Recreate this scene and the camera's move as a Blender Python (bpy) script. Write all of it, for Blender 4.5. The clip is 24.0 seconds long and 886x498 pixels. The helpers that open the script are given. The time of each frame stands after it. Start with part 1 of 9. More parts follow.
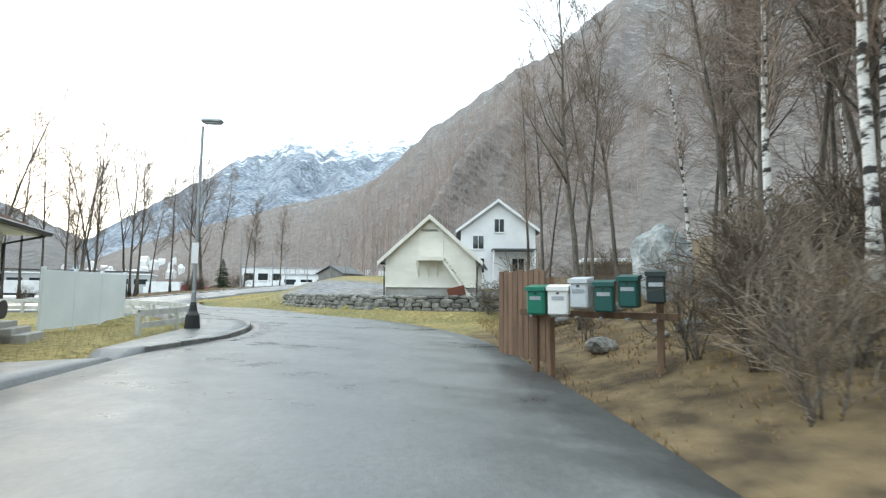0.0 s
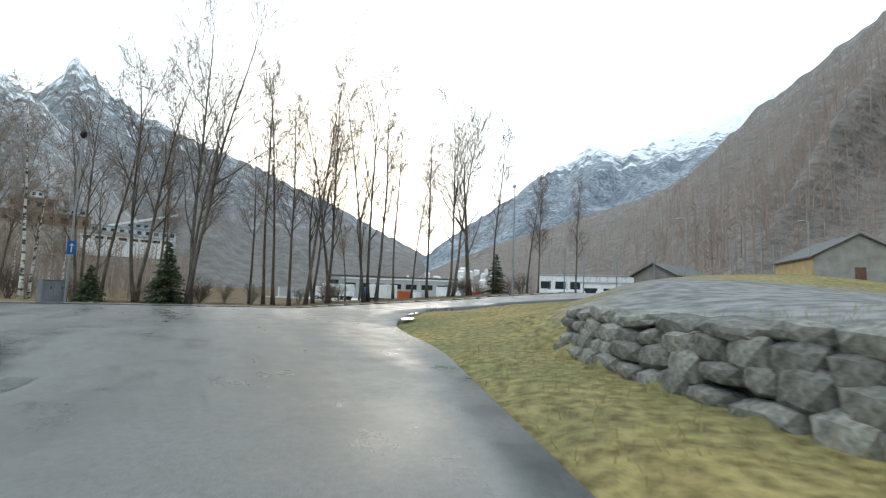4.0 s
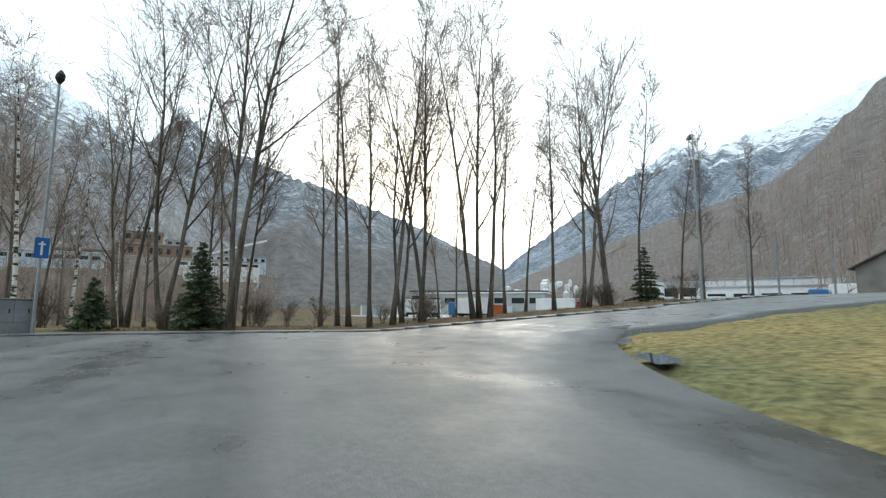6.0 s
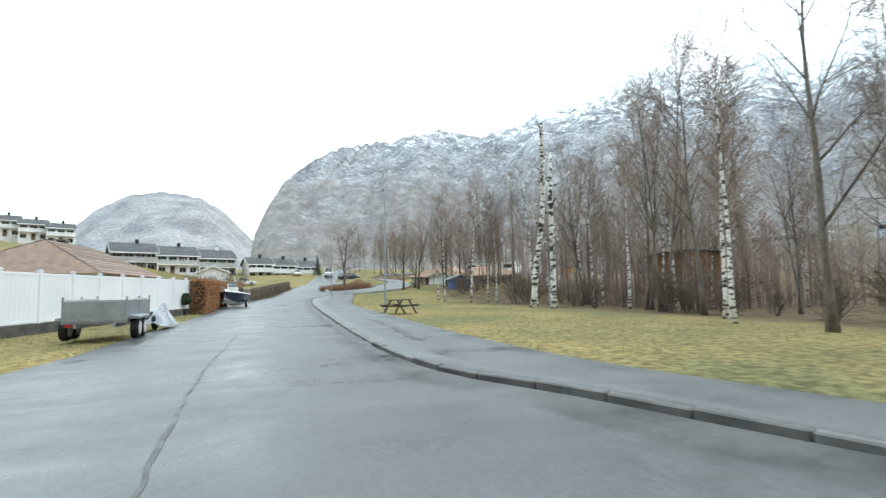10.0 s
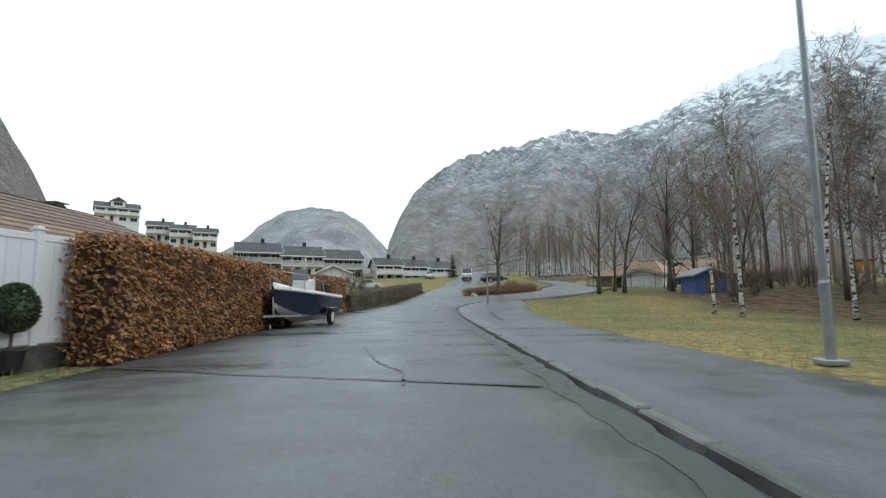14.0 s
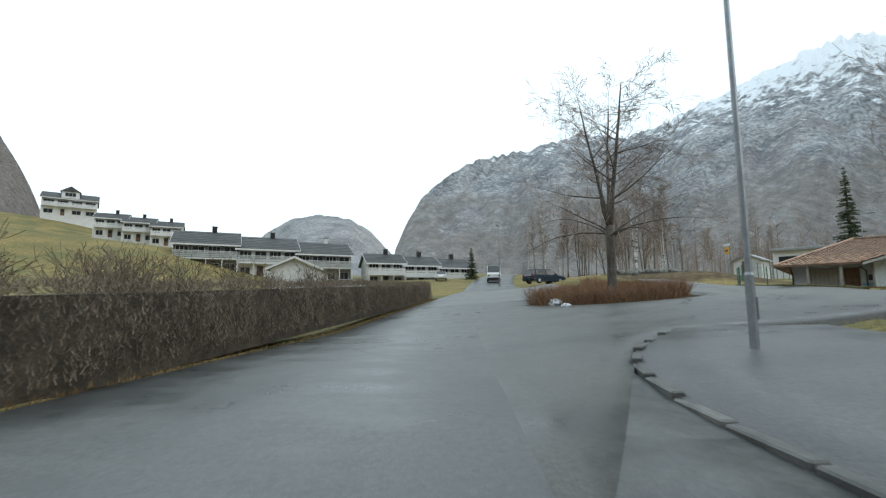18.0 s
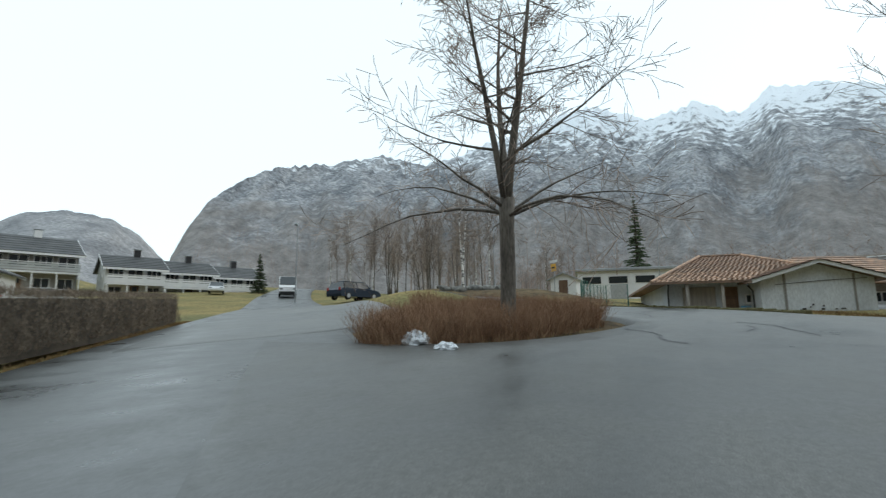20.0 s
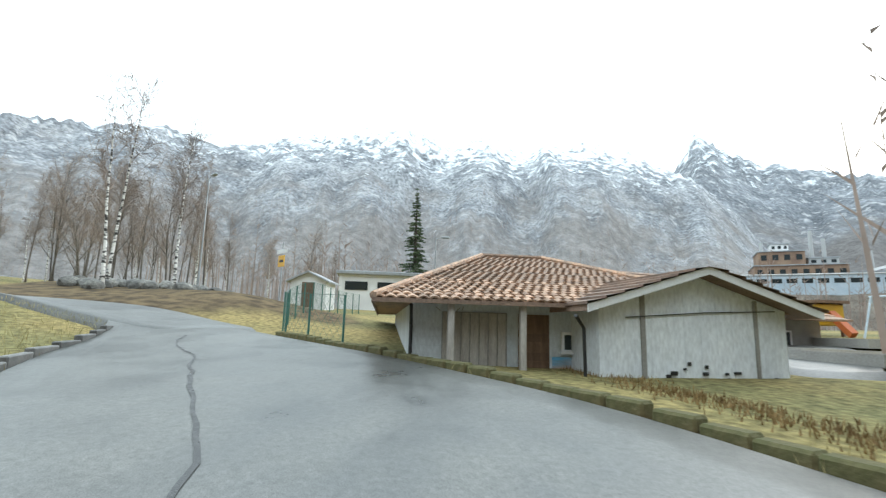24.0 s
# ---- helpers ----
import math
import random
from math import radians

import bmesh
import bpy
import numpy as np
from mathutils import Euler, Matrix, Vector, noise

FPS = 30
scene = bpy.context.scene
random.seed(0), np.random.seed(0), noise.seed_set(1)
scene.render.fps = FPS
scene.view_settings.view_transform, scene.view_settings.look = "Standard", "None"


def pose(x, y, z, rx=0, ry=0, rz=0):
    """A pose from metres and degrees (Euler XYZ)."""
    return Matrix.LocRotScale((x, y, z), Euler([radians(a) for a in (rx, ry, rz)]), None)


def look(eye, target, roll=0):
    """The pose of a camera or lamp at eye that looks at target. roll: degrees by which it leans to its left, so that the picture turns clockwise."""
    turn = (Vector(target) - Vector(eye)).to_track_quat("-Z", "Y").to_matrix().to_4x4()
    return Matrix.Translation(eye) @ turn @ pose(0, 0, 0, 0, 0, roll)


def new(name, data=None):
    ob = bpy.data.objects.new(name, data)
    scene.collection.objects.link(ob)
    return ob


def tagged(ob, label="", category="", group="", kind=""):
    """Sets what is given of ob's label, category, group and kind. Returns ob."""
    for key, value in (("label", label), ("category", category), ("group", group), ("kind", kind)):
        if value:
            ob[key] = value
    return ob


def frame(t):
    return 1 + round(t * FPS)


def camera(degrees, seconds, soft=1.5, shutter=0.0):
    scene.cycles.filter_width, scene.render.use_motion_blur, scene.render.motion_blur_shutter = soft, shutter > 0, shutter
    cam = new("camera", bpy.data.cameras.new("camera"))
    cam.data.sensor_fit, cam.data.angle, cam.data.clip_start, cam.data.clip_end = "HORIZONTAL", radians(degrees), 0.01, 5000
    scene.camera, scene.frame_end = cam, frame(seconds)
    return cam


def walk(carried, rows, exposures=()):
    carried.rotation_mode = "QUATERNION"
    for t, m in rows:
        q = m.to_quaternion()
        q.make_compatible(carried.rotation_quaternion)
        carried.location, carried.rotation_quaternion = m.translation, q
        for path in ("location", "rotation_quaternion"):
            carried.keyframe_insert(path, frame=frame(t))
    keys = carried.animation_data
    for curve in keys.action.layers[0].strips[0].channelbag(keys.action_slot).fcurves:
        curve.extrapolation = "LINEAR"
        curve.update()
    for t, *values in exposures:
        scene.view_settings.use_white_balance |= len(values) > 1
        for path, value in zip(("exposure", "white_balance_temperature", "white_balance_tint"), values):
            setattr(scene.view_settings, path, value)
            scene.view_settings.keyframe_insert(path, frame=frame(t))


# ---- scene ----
cam = camera(85.8, 24.0, soft=1.25, shutter=0.15)
PATH = [  # seconds, x, y, z, yaw, pitch, lean
    (0.0, -0.00, 0.00, 1.32, -0.0, 5.0, -0.5),
    (0.5, -0.24, 3.89, 1.24, 1.1, 5.1, -0.7),
    (1.0, -0.62, 7.74, 1.20, 3.5, 5.4, -0.9),
    (1.5, -1.17, 11.15, 1.21, 7.6, 5.5, -1.4),
    (2.0, -2.05, 14.46, 1.22, 13.6, 5.7, -2.0),
    (2.5, -3.04, 17.03, 1.23, 19.3, 5.5, -2.2),
    (3.0, -4.35, 19.48, 1.17, 25.5, 5.5, -2.1),
    (3.5, -5.77, 21.95, 1.23, 30.7, 5.3, -2.4),
    (4.0, -7.72, 24.30, 1.18, 34.9, 5.5, -2.2),
    (4.5, -10.34, 26.42, 1.07, 37.5, 5.9, -1.7),
    (5.0, -13.03, 28.31, 0.97, 39.4, 6.3, -1.2),
    (5.5, -15.22, 29.98, 0.92, 41.7, 6.5, -1.0),
    (6.0, -16.95, 31.53, 0.94, 44.4, 7.1, -0.3),
    (6.5, -18.58, 32.77, 0.98, 47.4, 7.1, 0.1),
    (7.0, -20.48, 33.90, 1.07, 52.8, 7.7, 0.6),
    (7.5, -22.28, 34.64, 1.20, 62.1, 7.3, 0.7),
    (8.0, -24.18, 35.05, 1.32, 75.9, 6.9, 0.1),
    (8.5, -26.07, 34.77, 1.38, 89.6, 6.4, -0.5),
    (9.0, -28.23, 33.97, 1.32, 105.6, 6.6, -1.2),
    (9.5, -30.34, 32.63, 1.34, 120.2, 5.4, -0.3),
    (10.0, -32.35, 30.54, 1.32, 133.9, 4.7, 1.0),
    (10.5, -33.94, 28.14, 1.26, 143.9, 4.6, 1.6),
    (11.0, -35.50, 25.10, 1.21, 149.9, 4.9, 0.8),
    (11.5, -36.96, 22.13, 1.19, 151.1, 5.1, 0.6),
    (12.0, -38.35, 19.41, 1.17, 151.6, 5.1, 0.6),
    (12.5, -39.69, 16.94, 1.12, 150.9, 5.3, 0.7),
    (13.0, -41.10, 14.40, 1.07, 149.8, 5.5, 0.8),
    (13.5, -42.69, 11.43, 1.05, 149.2, 5.5, 0.8),
    (14.0, -44.42, 8.14, 1.03, 149.1, 5.8, 0.5),
    (14.5, -46.26, 4.87, 1.07, 148.9, 8.6, 0.3),
    (15.0, -48.00, 1.68, 1.12, 148.8, 4.4, 1.1),
    (15.5, -49.75, -1.52, 1.10, 148.8, 6.3, 1.1),
    (16.0, -51.51, -4.71, 1.12, 149.2, 6.6, 1.6),
    (16.5, -53.30, -8.11, 1.14, 149.6, 6.5, 1.7),
    (17.0, -54.94, -11.21, 1.16, 149.9, 6.6, 1.3),
    (17.5, -56.61, -14.36, 1.14, 149.9, 6.6, 0.4),
    (18.0, -58.17, -17.46, 1.20, 150.0, 6.8, 0.4),
    (18.5, -59.61, -20.34, 1.33, 149.2, 7.4, 0.4),
    (19.0, -61.11, -22.85, 1.47, 145.6, 7.9, 0.3),
    (19.5, -62.83, -24.80, 1.53, 137.2, 8.2, 0.3),
    (20.0, -64.72, -26.43, 1.66, 125.9, 8.6, 0.5),
    (20.5, -66.86, -27.31, 1.83, 112.2, 8.9, -0.8),
    (21.0, -69.03, -27.71, 1.96, 99.3, 9.2, -1.1),
    (21.5, -70.95, -27.81, 2.15, 89.0, 9.4, -1.1),
    (22.0, -72.78, -27.73, 2.33, 84.3, 10.0, -1.1),
    (22.5, -74.54, -27.70, 2.47, 84.8, 10.2, -1.7),
    (23.0, -76.19, -27.75, 2.59, 87.9, 9.9, -2.2),
    (23.5, -78.08, -27.99, 2.72, 93.7, 9.2, -2.4),
    (24.0, -79.63, -28.41, 2.80, 101.7, 9.2, -1.5),
]
walk(cam, [(t, pose(x, y, z, 90 + pitch, lean, yaw)) for t, x, y, z, yaw, pitch, lean in PATH],
     exposures=[(0.0, 0.9), (2.0, 0.52), (3.0, 0.32), (6.0, 0.12), (7.5, 0.15), (9.0, 0.68), (10.0, 0.78), (10.5, 0.5), (11.0, 0.15), (14.0, -0.02), (17.0, 0.0), (20.0, -0.2), (21.0, 0.3), (22.0, 0.5), (24.0, 0.78)])

# ---- light: an overcast winter afternoon, low weak sun behind cloud ----
SUN_AZ, SUN_EL = 48.0, 16.0
world = bpy.data.worlds.new("overcast_sky")
scene.world = world
world.use_nodes = True
wn, wl = world.node_tree.nodes, world.node_tree.links
wn.clear()
sky = wn.new("ShaderNodeTexSky")
sky.sky_type, sky.sun_disc = "NISHITA", False
sky.sun_elevation, sky.sun_rotation = radians(SUN_EL), radians(-SUN_AZ)
sky.air_density, sky.dust_density, sky.ozone_density = 1.0, 1.5, 1.5
sky_bg = wn.new("ShaderNodeBackground")
sky_bg.inputs["Strength"].default_value = 0.05
cloud_bg = wn.new("ShaderNodeBackground")
cloud_bg.inputs["Color"].default_value = (0.825, 0.955, 1.0, 1)
cloud_bg.inputs["Strength"].default_value = 1.25
both = wn.new("ShaderNodeAddShader")
wout = wn.new("ShaderNodeOutputWorld")
wl.new(sky.outputs["Color"], sky_bg.inputs["Color"])
wl.new(sky_bg.outputs[0], both.inputs[0])
wl.new(cloud_bg.outputs[0], both.inputs[1])
wl.new(both.outputs[0], wout.inputs["Surface"])
sun = new("sun", bpy.data.lights.new("sun", "SUN"))
sun.data.energy, sun.data.angle, sun.data.color = 0.45, radians(60), (1.0, 0.96, 0.91)
sun.matrix_world = look((0, 0, 50), (math.sin(radians(SUN_AZ)) * 40, -math.cos(radians(SUN_AZ)) * 40, 50 - 40 * math.tan(radians(SUN_EL))))

# ---- materials ----
def mat(name, a, b=None, scale=3.0, rough=0.8, bump=0.2, bump_scale=None, fine=(0.85, 1.15), metal=0.0, rough2=None, spec=0.5, stretch=(1, 1, 1), dist=0.02, vary=0.0):
    """A two-scale surface: colours a and b mixed by large noise, brightened and darkened by fine grain, with relief."""
    m = bpy.data.materials.new(name)
    m.use_nodes = True
    n, l = m.node_tree.nodes, m.node_tree.links
    p = n["Principled BSDF"]
    p.inputs["Metallic"].default_value = metal
    p.inputs["Specular IOR Level"].default_value = spec
    b = b or a
    tc = n.new("ShaderNodeTexCoord")
    mp = n.new("ShaderNodeMapping")
    mp.inputs["Scale"].default_value = stretch
    l.new(tc.outputs["Object"], mp.inputs["Vector"])
    big = n.new("ShaderNodeTexNoise")
    big.inputs["Scale"].default_value, big.inputs["Detail"].default_value = scale, 6
    l.new(mp.outputs[0], big.inputs["Vector"])
    ramp = n.new("ShaderNodeValToRGB")
    ramp.color_ramp.elements[0].position, ramp.color_ramp.elements[1].position = 0.35, 0.65
    ramp.color_ramp.elements[0].color, ramp.color_ramp.elements[1].color = (*a, 1), (*b, 1)
    l.new(big.outputs["Fac"], ramp.inputs[0])
    fin = n.new("ShaderNodeTexNoise")
    fin.inputs["Scale"].default_value, fin.inputs["Detail"].default_value = bump_scale or scale * 12, 8
    l.new(mp.outputs[0], fin.inputs["Vector"])
    mr = n.new("ShaderNodeMapRange")
    mr.inputs["From Min"].default_value, mr.inputs["From Max"].default_value = 0.3, 0.7
    mr.inputs["To Min"].default_value, mr.inputs["To Max"].default_value = fine
    l.new(fin.outputs["Fac"], mr.inputs["Value"])
    mul = n.new("ShaderNodeVectorMath")
    mul.operation = "SCALE"
    l.new(ramp.outputs["Color"], mul.inputs[0])
    l.new(mr.outputs[0], mul.inputs["Scale"])
    out = mul
    if vary:
        oi = n.new("ShaderNodeObjectInfo")
        vr = n.new("ShaderNodeMapRange")
        vr.inputs["To Min"].default_value, vr.inputs["To Max"].default_value = 1 - vary, 1 + vary
        l.new(oi.outputs["Random"], vr.inputs["Value"])
        out = n.new("ShaderNodeVectorMath")
        out.operation = "SCALE"
        l.new(mul.outputs[0], out.inputs[0])
        l.new(vr.outputs[0], out.inputs["Scale"])
    l.new(out.outputs[0], p.inputs["Base Color"])
    if rough2 is None:
        p.inputs["Roughness"].default_value = rough
    else:
        rr = n.new("ShaderNodeMapRange")
        rr.inputs["From Min"].default_value, rr.inputs["From Max"].default_value = 0.35, 0.65
        rr.inputs["To Min"].default_value, rr.inputs["To Max"].default_value = rough, rough2
        l.new(big.outputs["Fac"], rr.inputs["Value"])
        l.new(rr.outputs[0], p.inputs["Roughness"])
    if bump:
        bp = n.new("ShaderNodeBump")
        bp.inputs["Strength"].default_value, bp.inputs["Distance"].default_value = bump, dist
        l.new(fin.outputs["Fac"], bp.inputs["Height"])
        l.new(bp.outputs[0], p.inputs["Normal"])
    return m


def mountain_mat(name, low, high, snow_from, snow_to, snow=0.5, scale=0.02, grain=(0.45, 1.6), relief=0.9, forest=None):
    """Bare forest below, rock above, patches of snow from a height on."""
    m = mat(name, low, high, scale=scale, rough=0.95, bump=relief, bump_scale=scale * 9, fine=grain, dist=14.0, spec=0.1)
    n, l = m.node_tree.nodes, m.node_tree.links
    p = n["Principled BSDF"]
    src = p.inputs["Base Color"].links[0].from_socket
    geo = n.new("ShaderNodeNewGeometry")
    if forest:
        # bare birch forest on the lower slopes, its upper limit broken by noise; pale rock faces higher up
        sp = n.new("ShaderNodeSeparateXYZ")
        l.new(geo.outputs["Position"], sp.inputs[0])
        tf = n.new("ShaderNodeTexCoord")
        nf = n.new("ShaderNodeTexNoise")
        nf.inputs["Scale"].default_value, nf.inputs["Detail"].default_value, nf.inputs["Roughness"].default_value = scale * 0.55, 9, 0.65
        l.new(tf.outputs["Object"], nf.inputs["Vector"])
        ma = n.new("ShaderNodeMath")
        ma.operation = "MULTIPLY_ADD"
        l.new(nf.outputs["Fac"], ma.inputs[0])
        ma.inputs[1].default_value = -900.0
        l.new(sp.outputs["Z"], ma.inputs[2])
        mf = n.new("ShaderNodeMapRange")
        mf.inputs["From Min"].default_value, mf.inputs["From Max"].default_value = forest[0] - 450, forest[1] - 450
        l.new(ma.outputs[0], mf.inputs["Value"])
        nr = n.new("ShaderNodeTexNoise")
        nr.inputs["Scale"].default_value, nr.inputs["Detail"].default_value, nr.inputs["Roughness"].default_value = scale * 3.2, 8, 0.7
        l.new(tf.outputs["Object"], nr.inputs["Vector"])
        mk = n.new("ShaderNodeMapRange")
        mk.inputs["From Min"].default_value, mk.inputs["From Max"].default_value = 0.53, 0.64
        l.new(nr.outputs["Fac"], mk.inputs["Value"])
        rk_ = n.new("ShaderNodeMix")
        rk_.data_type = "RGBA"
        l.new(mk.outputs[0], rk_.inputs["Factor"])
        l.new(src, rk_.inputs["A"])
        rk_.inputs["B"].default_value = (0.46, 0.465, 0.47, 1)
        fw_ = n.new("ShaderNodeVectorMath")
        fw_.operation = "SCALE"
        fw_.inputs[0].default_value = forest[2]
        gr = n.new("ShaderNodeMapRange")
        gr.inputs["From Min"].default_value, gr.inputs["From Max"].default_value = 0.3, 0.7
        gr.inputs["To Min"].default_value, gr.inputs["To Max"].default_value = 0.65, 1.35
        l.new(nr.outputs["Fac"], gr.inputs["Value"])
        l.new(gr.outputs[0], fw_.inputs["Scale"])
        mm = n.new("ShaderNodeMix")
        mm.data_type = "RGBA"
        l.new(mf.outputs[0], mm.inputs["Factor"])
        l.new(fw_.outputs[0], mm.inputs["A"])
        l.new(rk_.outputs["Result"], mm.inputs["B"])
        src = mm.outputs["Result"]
    sep = n.new("ShaderNodeSeparateXYZ")
    l.new(geo.outputs["Position"], sep.inputs[0])
    hr = n.new("ShaderNodeMapRange")
    hr.inputs["From Min"].default_value, hr.inputs["From Max"].default_value = snow_from, snow_to
    l.new(sep.outputs["Z"], hr.inputs["Value"])
    ns = n.new("ShaderNodeTexNoise")
    ns.inputs["Scale"].default_value, ns.inputs["Detail"].default_value, ns.inputs["Roughness"].default_value = scale * 2.2, 9, 0.72
    tc = n.new("ShaderNodeTexCoord")
    l.new(tc.outputs["Object"], ns.inputs["Vector"])
    add = n.new("ShaderNodeMath")
    add.operation = "MULTIPLY_ADD"
    l.new(hr.outputs[0], add.inputs[0])
    add.inputs[1].default_value = 0.30 * snow / 0.5
    l.new(ns.outputs["Fac"], add.inputs[2])
    cut = n.new("ShaderNodeMapRange")
    cut.inputs["From Min"].default_value, cut.inputs["From Max"].default_value = 0.66, 0.76
    l.new(add.outputs[0], cut.inputs["Value"])
    mix = n.new("ShaderNodeMix")
    mix.data_type = "RGBA"
    l.new(cut.outputs[0], mix.inputs["Factor"])
    l.new(src, mix.inputs["A"])
    mix.inputs["B"].default_value = (0.80, 0.84, 0.88, 1)
    l.new(mix.outputs["Result"], p.inputs["Base Color"])
    return m


def plain(name, c, rough=0.5, metal=0.0, spec=0.5):
    return mat(name, c, tuple(v * 0.88 for v in c), scale=2.0, rough=rough, bump=0.05, bump_scale=60, fine=(0.93, 1.07), metal=metal, spec=spec)


def glass_mat(name, c=(0.02, 0.03, 0.035)):
    m = bpy.data.materials.new(name)
    m.use_nodes = True
    p = m.node_tree.nodes["Principled BSDF"]
    p.inputs["Base Color"].default_value = (*c, 1)
    p.inputs["Roughness"].default_value = 0.05
    p.inputs["Specular IOR Level"].default_value = 0.8
    return m


def road_mat(name, dark, light, turn, wet=0.5, streak=0.16, newer=None):
    """Worn wet asphalt: aggregate, streaks along the traffic, damp and dry areas, small dark repairs."""
    m = bpy.data.materials.new(name)
    m.use_nodes = True
    n, l = m.node_tree.nodes, m.node_tree.links
    p = n["Principled BSDF"]
    tc = n.new("ShaderNodeTexCoord")

    def tex(scale, detail, rough=0.55, vec=None):
        t = n.new("ShaderNodeTexNoise")
        t.inputs["Scale"].default_value, t.inputs["Detail"].default_value, t.inputs["Roughness"].default_value = scale, detail, rough
        l.new(vec or tc.outputs["Object"], t.inputs["Vector"])
        return t.outputs["Fac"]

    def span(src, a, b, lo, hi):
        r = n.new("ShaderNodeMapRange")
        for key, v in zip(("From Min", "From Max", "To Min", "To Max"), (a, b, lo, hi)):
            r.inputs[key].default_value = v
        l.new(src, r.inputs["Value"])
        return r.outputs[0]

    def math_(op, a, b):
        k = n.new("ShaderNodeMath")
        k.operation = op
        for i, v in enumerate((a, b)):
            if isinstance(v, float):
                k.inputs[i].default_value = v
            else:
                l.new(v, k.inputs[i])
        return k.outputs[0]
    turned = n.new("ShaderNodeMapping")
    turned.inputs["Rotation"].default_value = (0, 0, radians(turn))
    l.new(tc.outputs["Object"], turned.inputs["Vector"])
    mp = n.new("ShaderNodeMapping")
    mp.inputs["Scale"].default_value = (streak, 1.0, 1.0)
    l.new(turned.outputs[0], mp.inputs["Vector"])
    damp = tex(0.55, 7, 0.6, mp.outputs[0])
    blot = tex(1.1, 6, 0.65)
    grit = tex(95, 3, 0.7)
    fine = tex(16, 5, 0.7)
    patch = span(tex(0.42, 4, 0.5), 0.52, 0.74, 1.0, 0.82)
    mix = n.new("ShaderNodeMix")
    mix.data_type = "RGBA"
    mix.inputs["A"].default_value, mix.inputs["B"].default_value = (*dark, 1), (*light, 1)
    l.new(span(math_("ADD", damp, math_("MULTIPLY", blot, 0.6)), 0.60, 1.02, 0.0, 1.0), mix.inputs["Factor"])
    surface = mix.outputs["Result"]
    if newer:
        # older, darker asphalt up to one line across the plan, paler beyond it
        sx = n.new("ShaderNodeSeparateXYZ")
        l.new(tc.outputs["Object"], sx.inputs[0])
        old = n.new("ShaderNodeMix")
        old.data_type = "RGBA"
        l.new(span(math_("ADD", sx.outputs["X"], math_("MULTIPLY", blot, 8.0)), newer[0] + 4.0, newer[1] + 4.0, 0.0, 1.0), old.inputs["Factor"])
        l.new(surface, old.inputs["A"])
        shade = n.new("ShaderNodeVectorMath")
        shade.operation = "SCALE"
        shade.inputs["Scale"].default_value = newer[2]
        l.new(surface, shade.inputs[0])
        l.new(shade.outputs[0], old.inputs["B"])
        surface = old.outputs["Result"]
    tone = math_("MULTIPLY", math_("MULTIPLY", span(grit, 0.3, 0.7, 0.55, 1.5), span(fine, 0.3, 0.7, 0.75, 1.28)), patch)
    out = n.new("ShaderNodeVectorMath")
    out.operation = "SCALE"
    l.new(surface, out.inputs[0])
    l.new(tone, out.inputs["Scale"])
    l.new(out.outputs[0], p.inputs["Base Color"])
    rgh = span(math_("ADD", damp, math_("MULTIPLY", blot, 0.7)), 0.62, 1.08, 0.14 + 0.3 * (1 - wet), 0.58)
    l.new(rgh, p.inputs["Roughness"])
    bp = n.new("ShaderNodeBump")
    bp.inputs["Strength"].default_value, bp.inputs["Distance"].default_value = 0.35, 0.003
    l.new(math_("ADD", grit, math_("MULTIPLY", fine, 1.6)), bp.inputs["Height"])
    l.new(bp.outputs[0], p.inputs["Normal"])
    return m


ASPHALT = road_mat("wet_asphalt", (0.052, 0.057, 0.058), (0.135, 0.138, 0.134), 28, 0.8)
ASPHALT_PALE = road_mat("worn_asphalt", (0.085, 0.09, 0.088), (0.18, 0.18, 0.168), -5, 0.45, 0.3)
ASPHALT_LANE = road_mat("lane_asphalt", (0.085, 0.09, 0.088), (0.18, 0.18, 0.168), -5, 0.6, 0.3, (-79.0, -71.0, 0.7))
WALKWAY = road_mat("wet_walkway_asphalt", (0.06, 0.066, 0.068), (0.15, 0.153, 0.15), 28, 0.7)
TAR = mat("tar_seam", (0.035, 0.036, 0.037), (0.065, 0.066, 0.067), scale=4, rough=0.25, rough2=0.6, bump=0.3)
KERB = mat("kerb_concrete", (0.085, 0.085, 0.08), (0.18, 0.175, 0.165), scale=3, rough=0.45, bump=0.5, dist=0.01, vary=0.3)
GROUND = mat("winter_ground", (0.29, 0.225, 0.095), (0.16, 0.155, 0.07), scale=0.22, rough=0.95, bump=0.9, bump_scale=6, fine=(0.5, 1.5), dist=0.08, spec=0.15)
LITTER = mat("leaf_litter", (0.17, 0.105, 0.05), (0.32, 0.22, 0.10), scale=0.5, rough=0.95, bump=0.9, bump_scale=9, fine=(0.5, 1.5), dist=0.08, spec=0.15)
GRASS = mat("winter_grass_blades", (0.44, 0.35, 0.165), (0.25, 0.24, 0.105), scale=0.35, rough=0.9, bump=0, fine=(0.8, 1.2), spec=0.2)
STONE = mat("field_stone", (0.10, 0.10, 0.095), (0.24, 0.235, 0.21), scale=2.2, rough=0.85, bump=0.7, bump_scale=16, fine=(0.6, 1.35), dist=0.03, vary=0.35)
STONE_DARK = mat("dark_masonry", (0.05, 0.05, 0.045), (0.10, 0.10, 0.09), scale=3, rough=0.95, bump=0.8, bump_scale=14, dist=0.05)
BOULDER = mat("pale_boulder", (0.26, 0.28, 0.28), (0.48, 0.5, 0.5), scale=1.3, rough=0.85, bump=0.8, bump_scale=9, fine=(0.7, 1.3), dist=0.05)
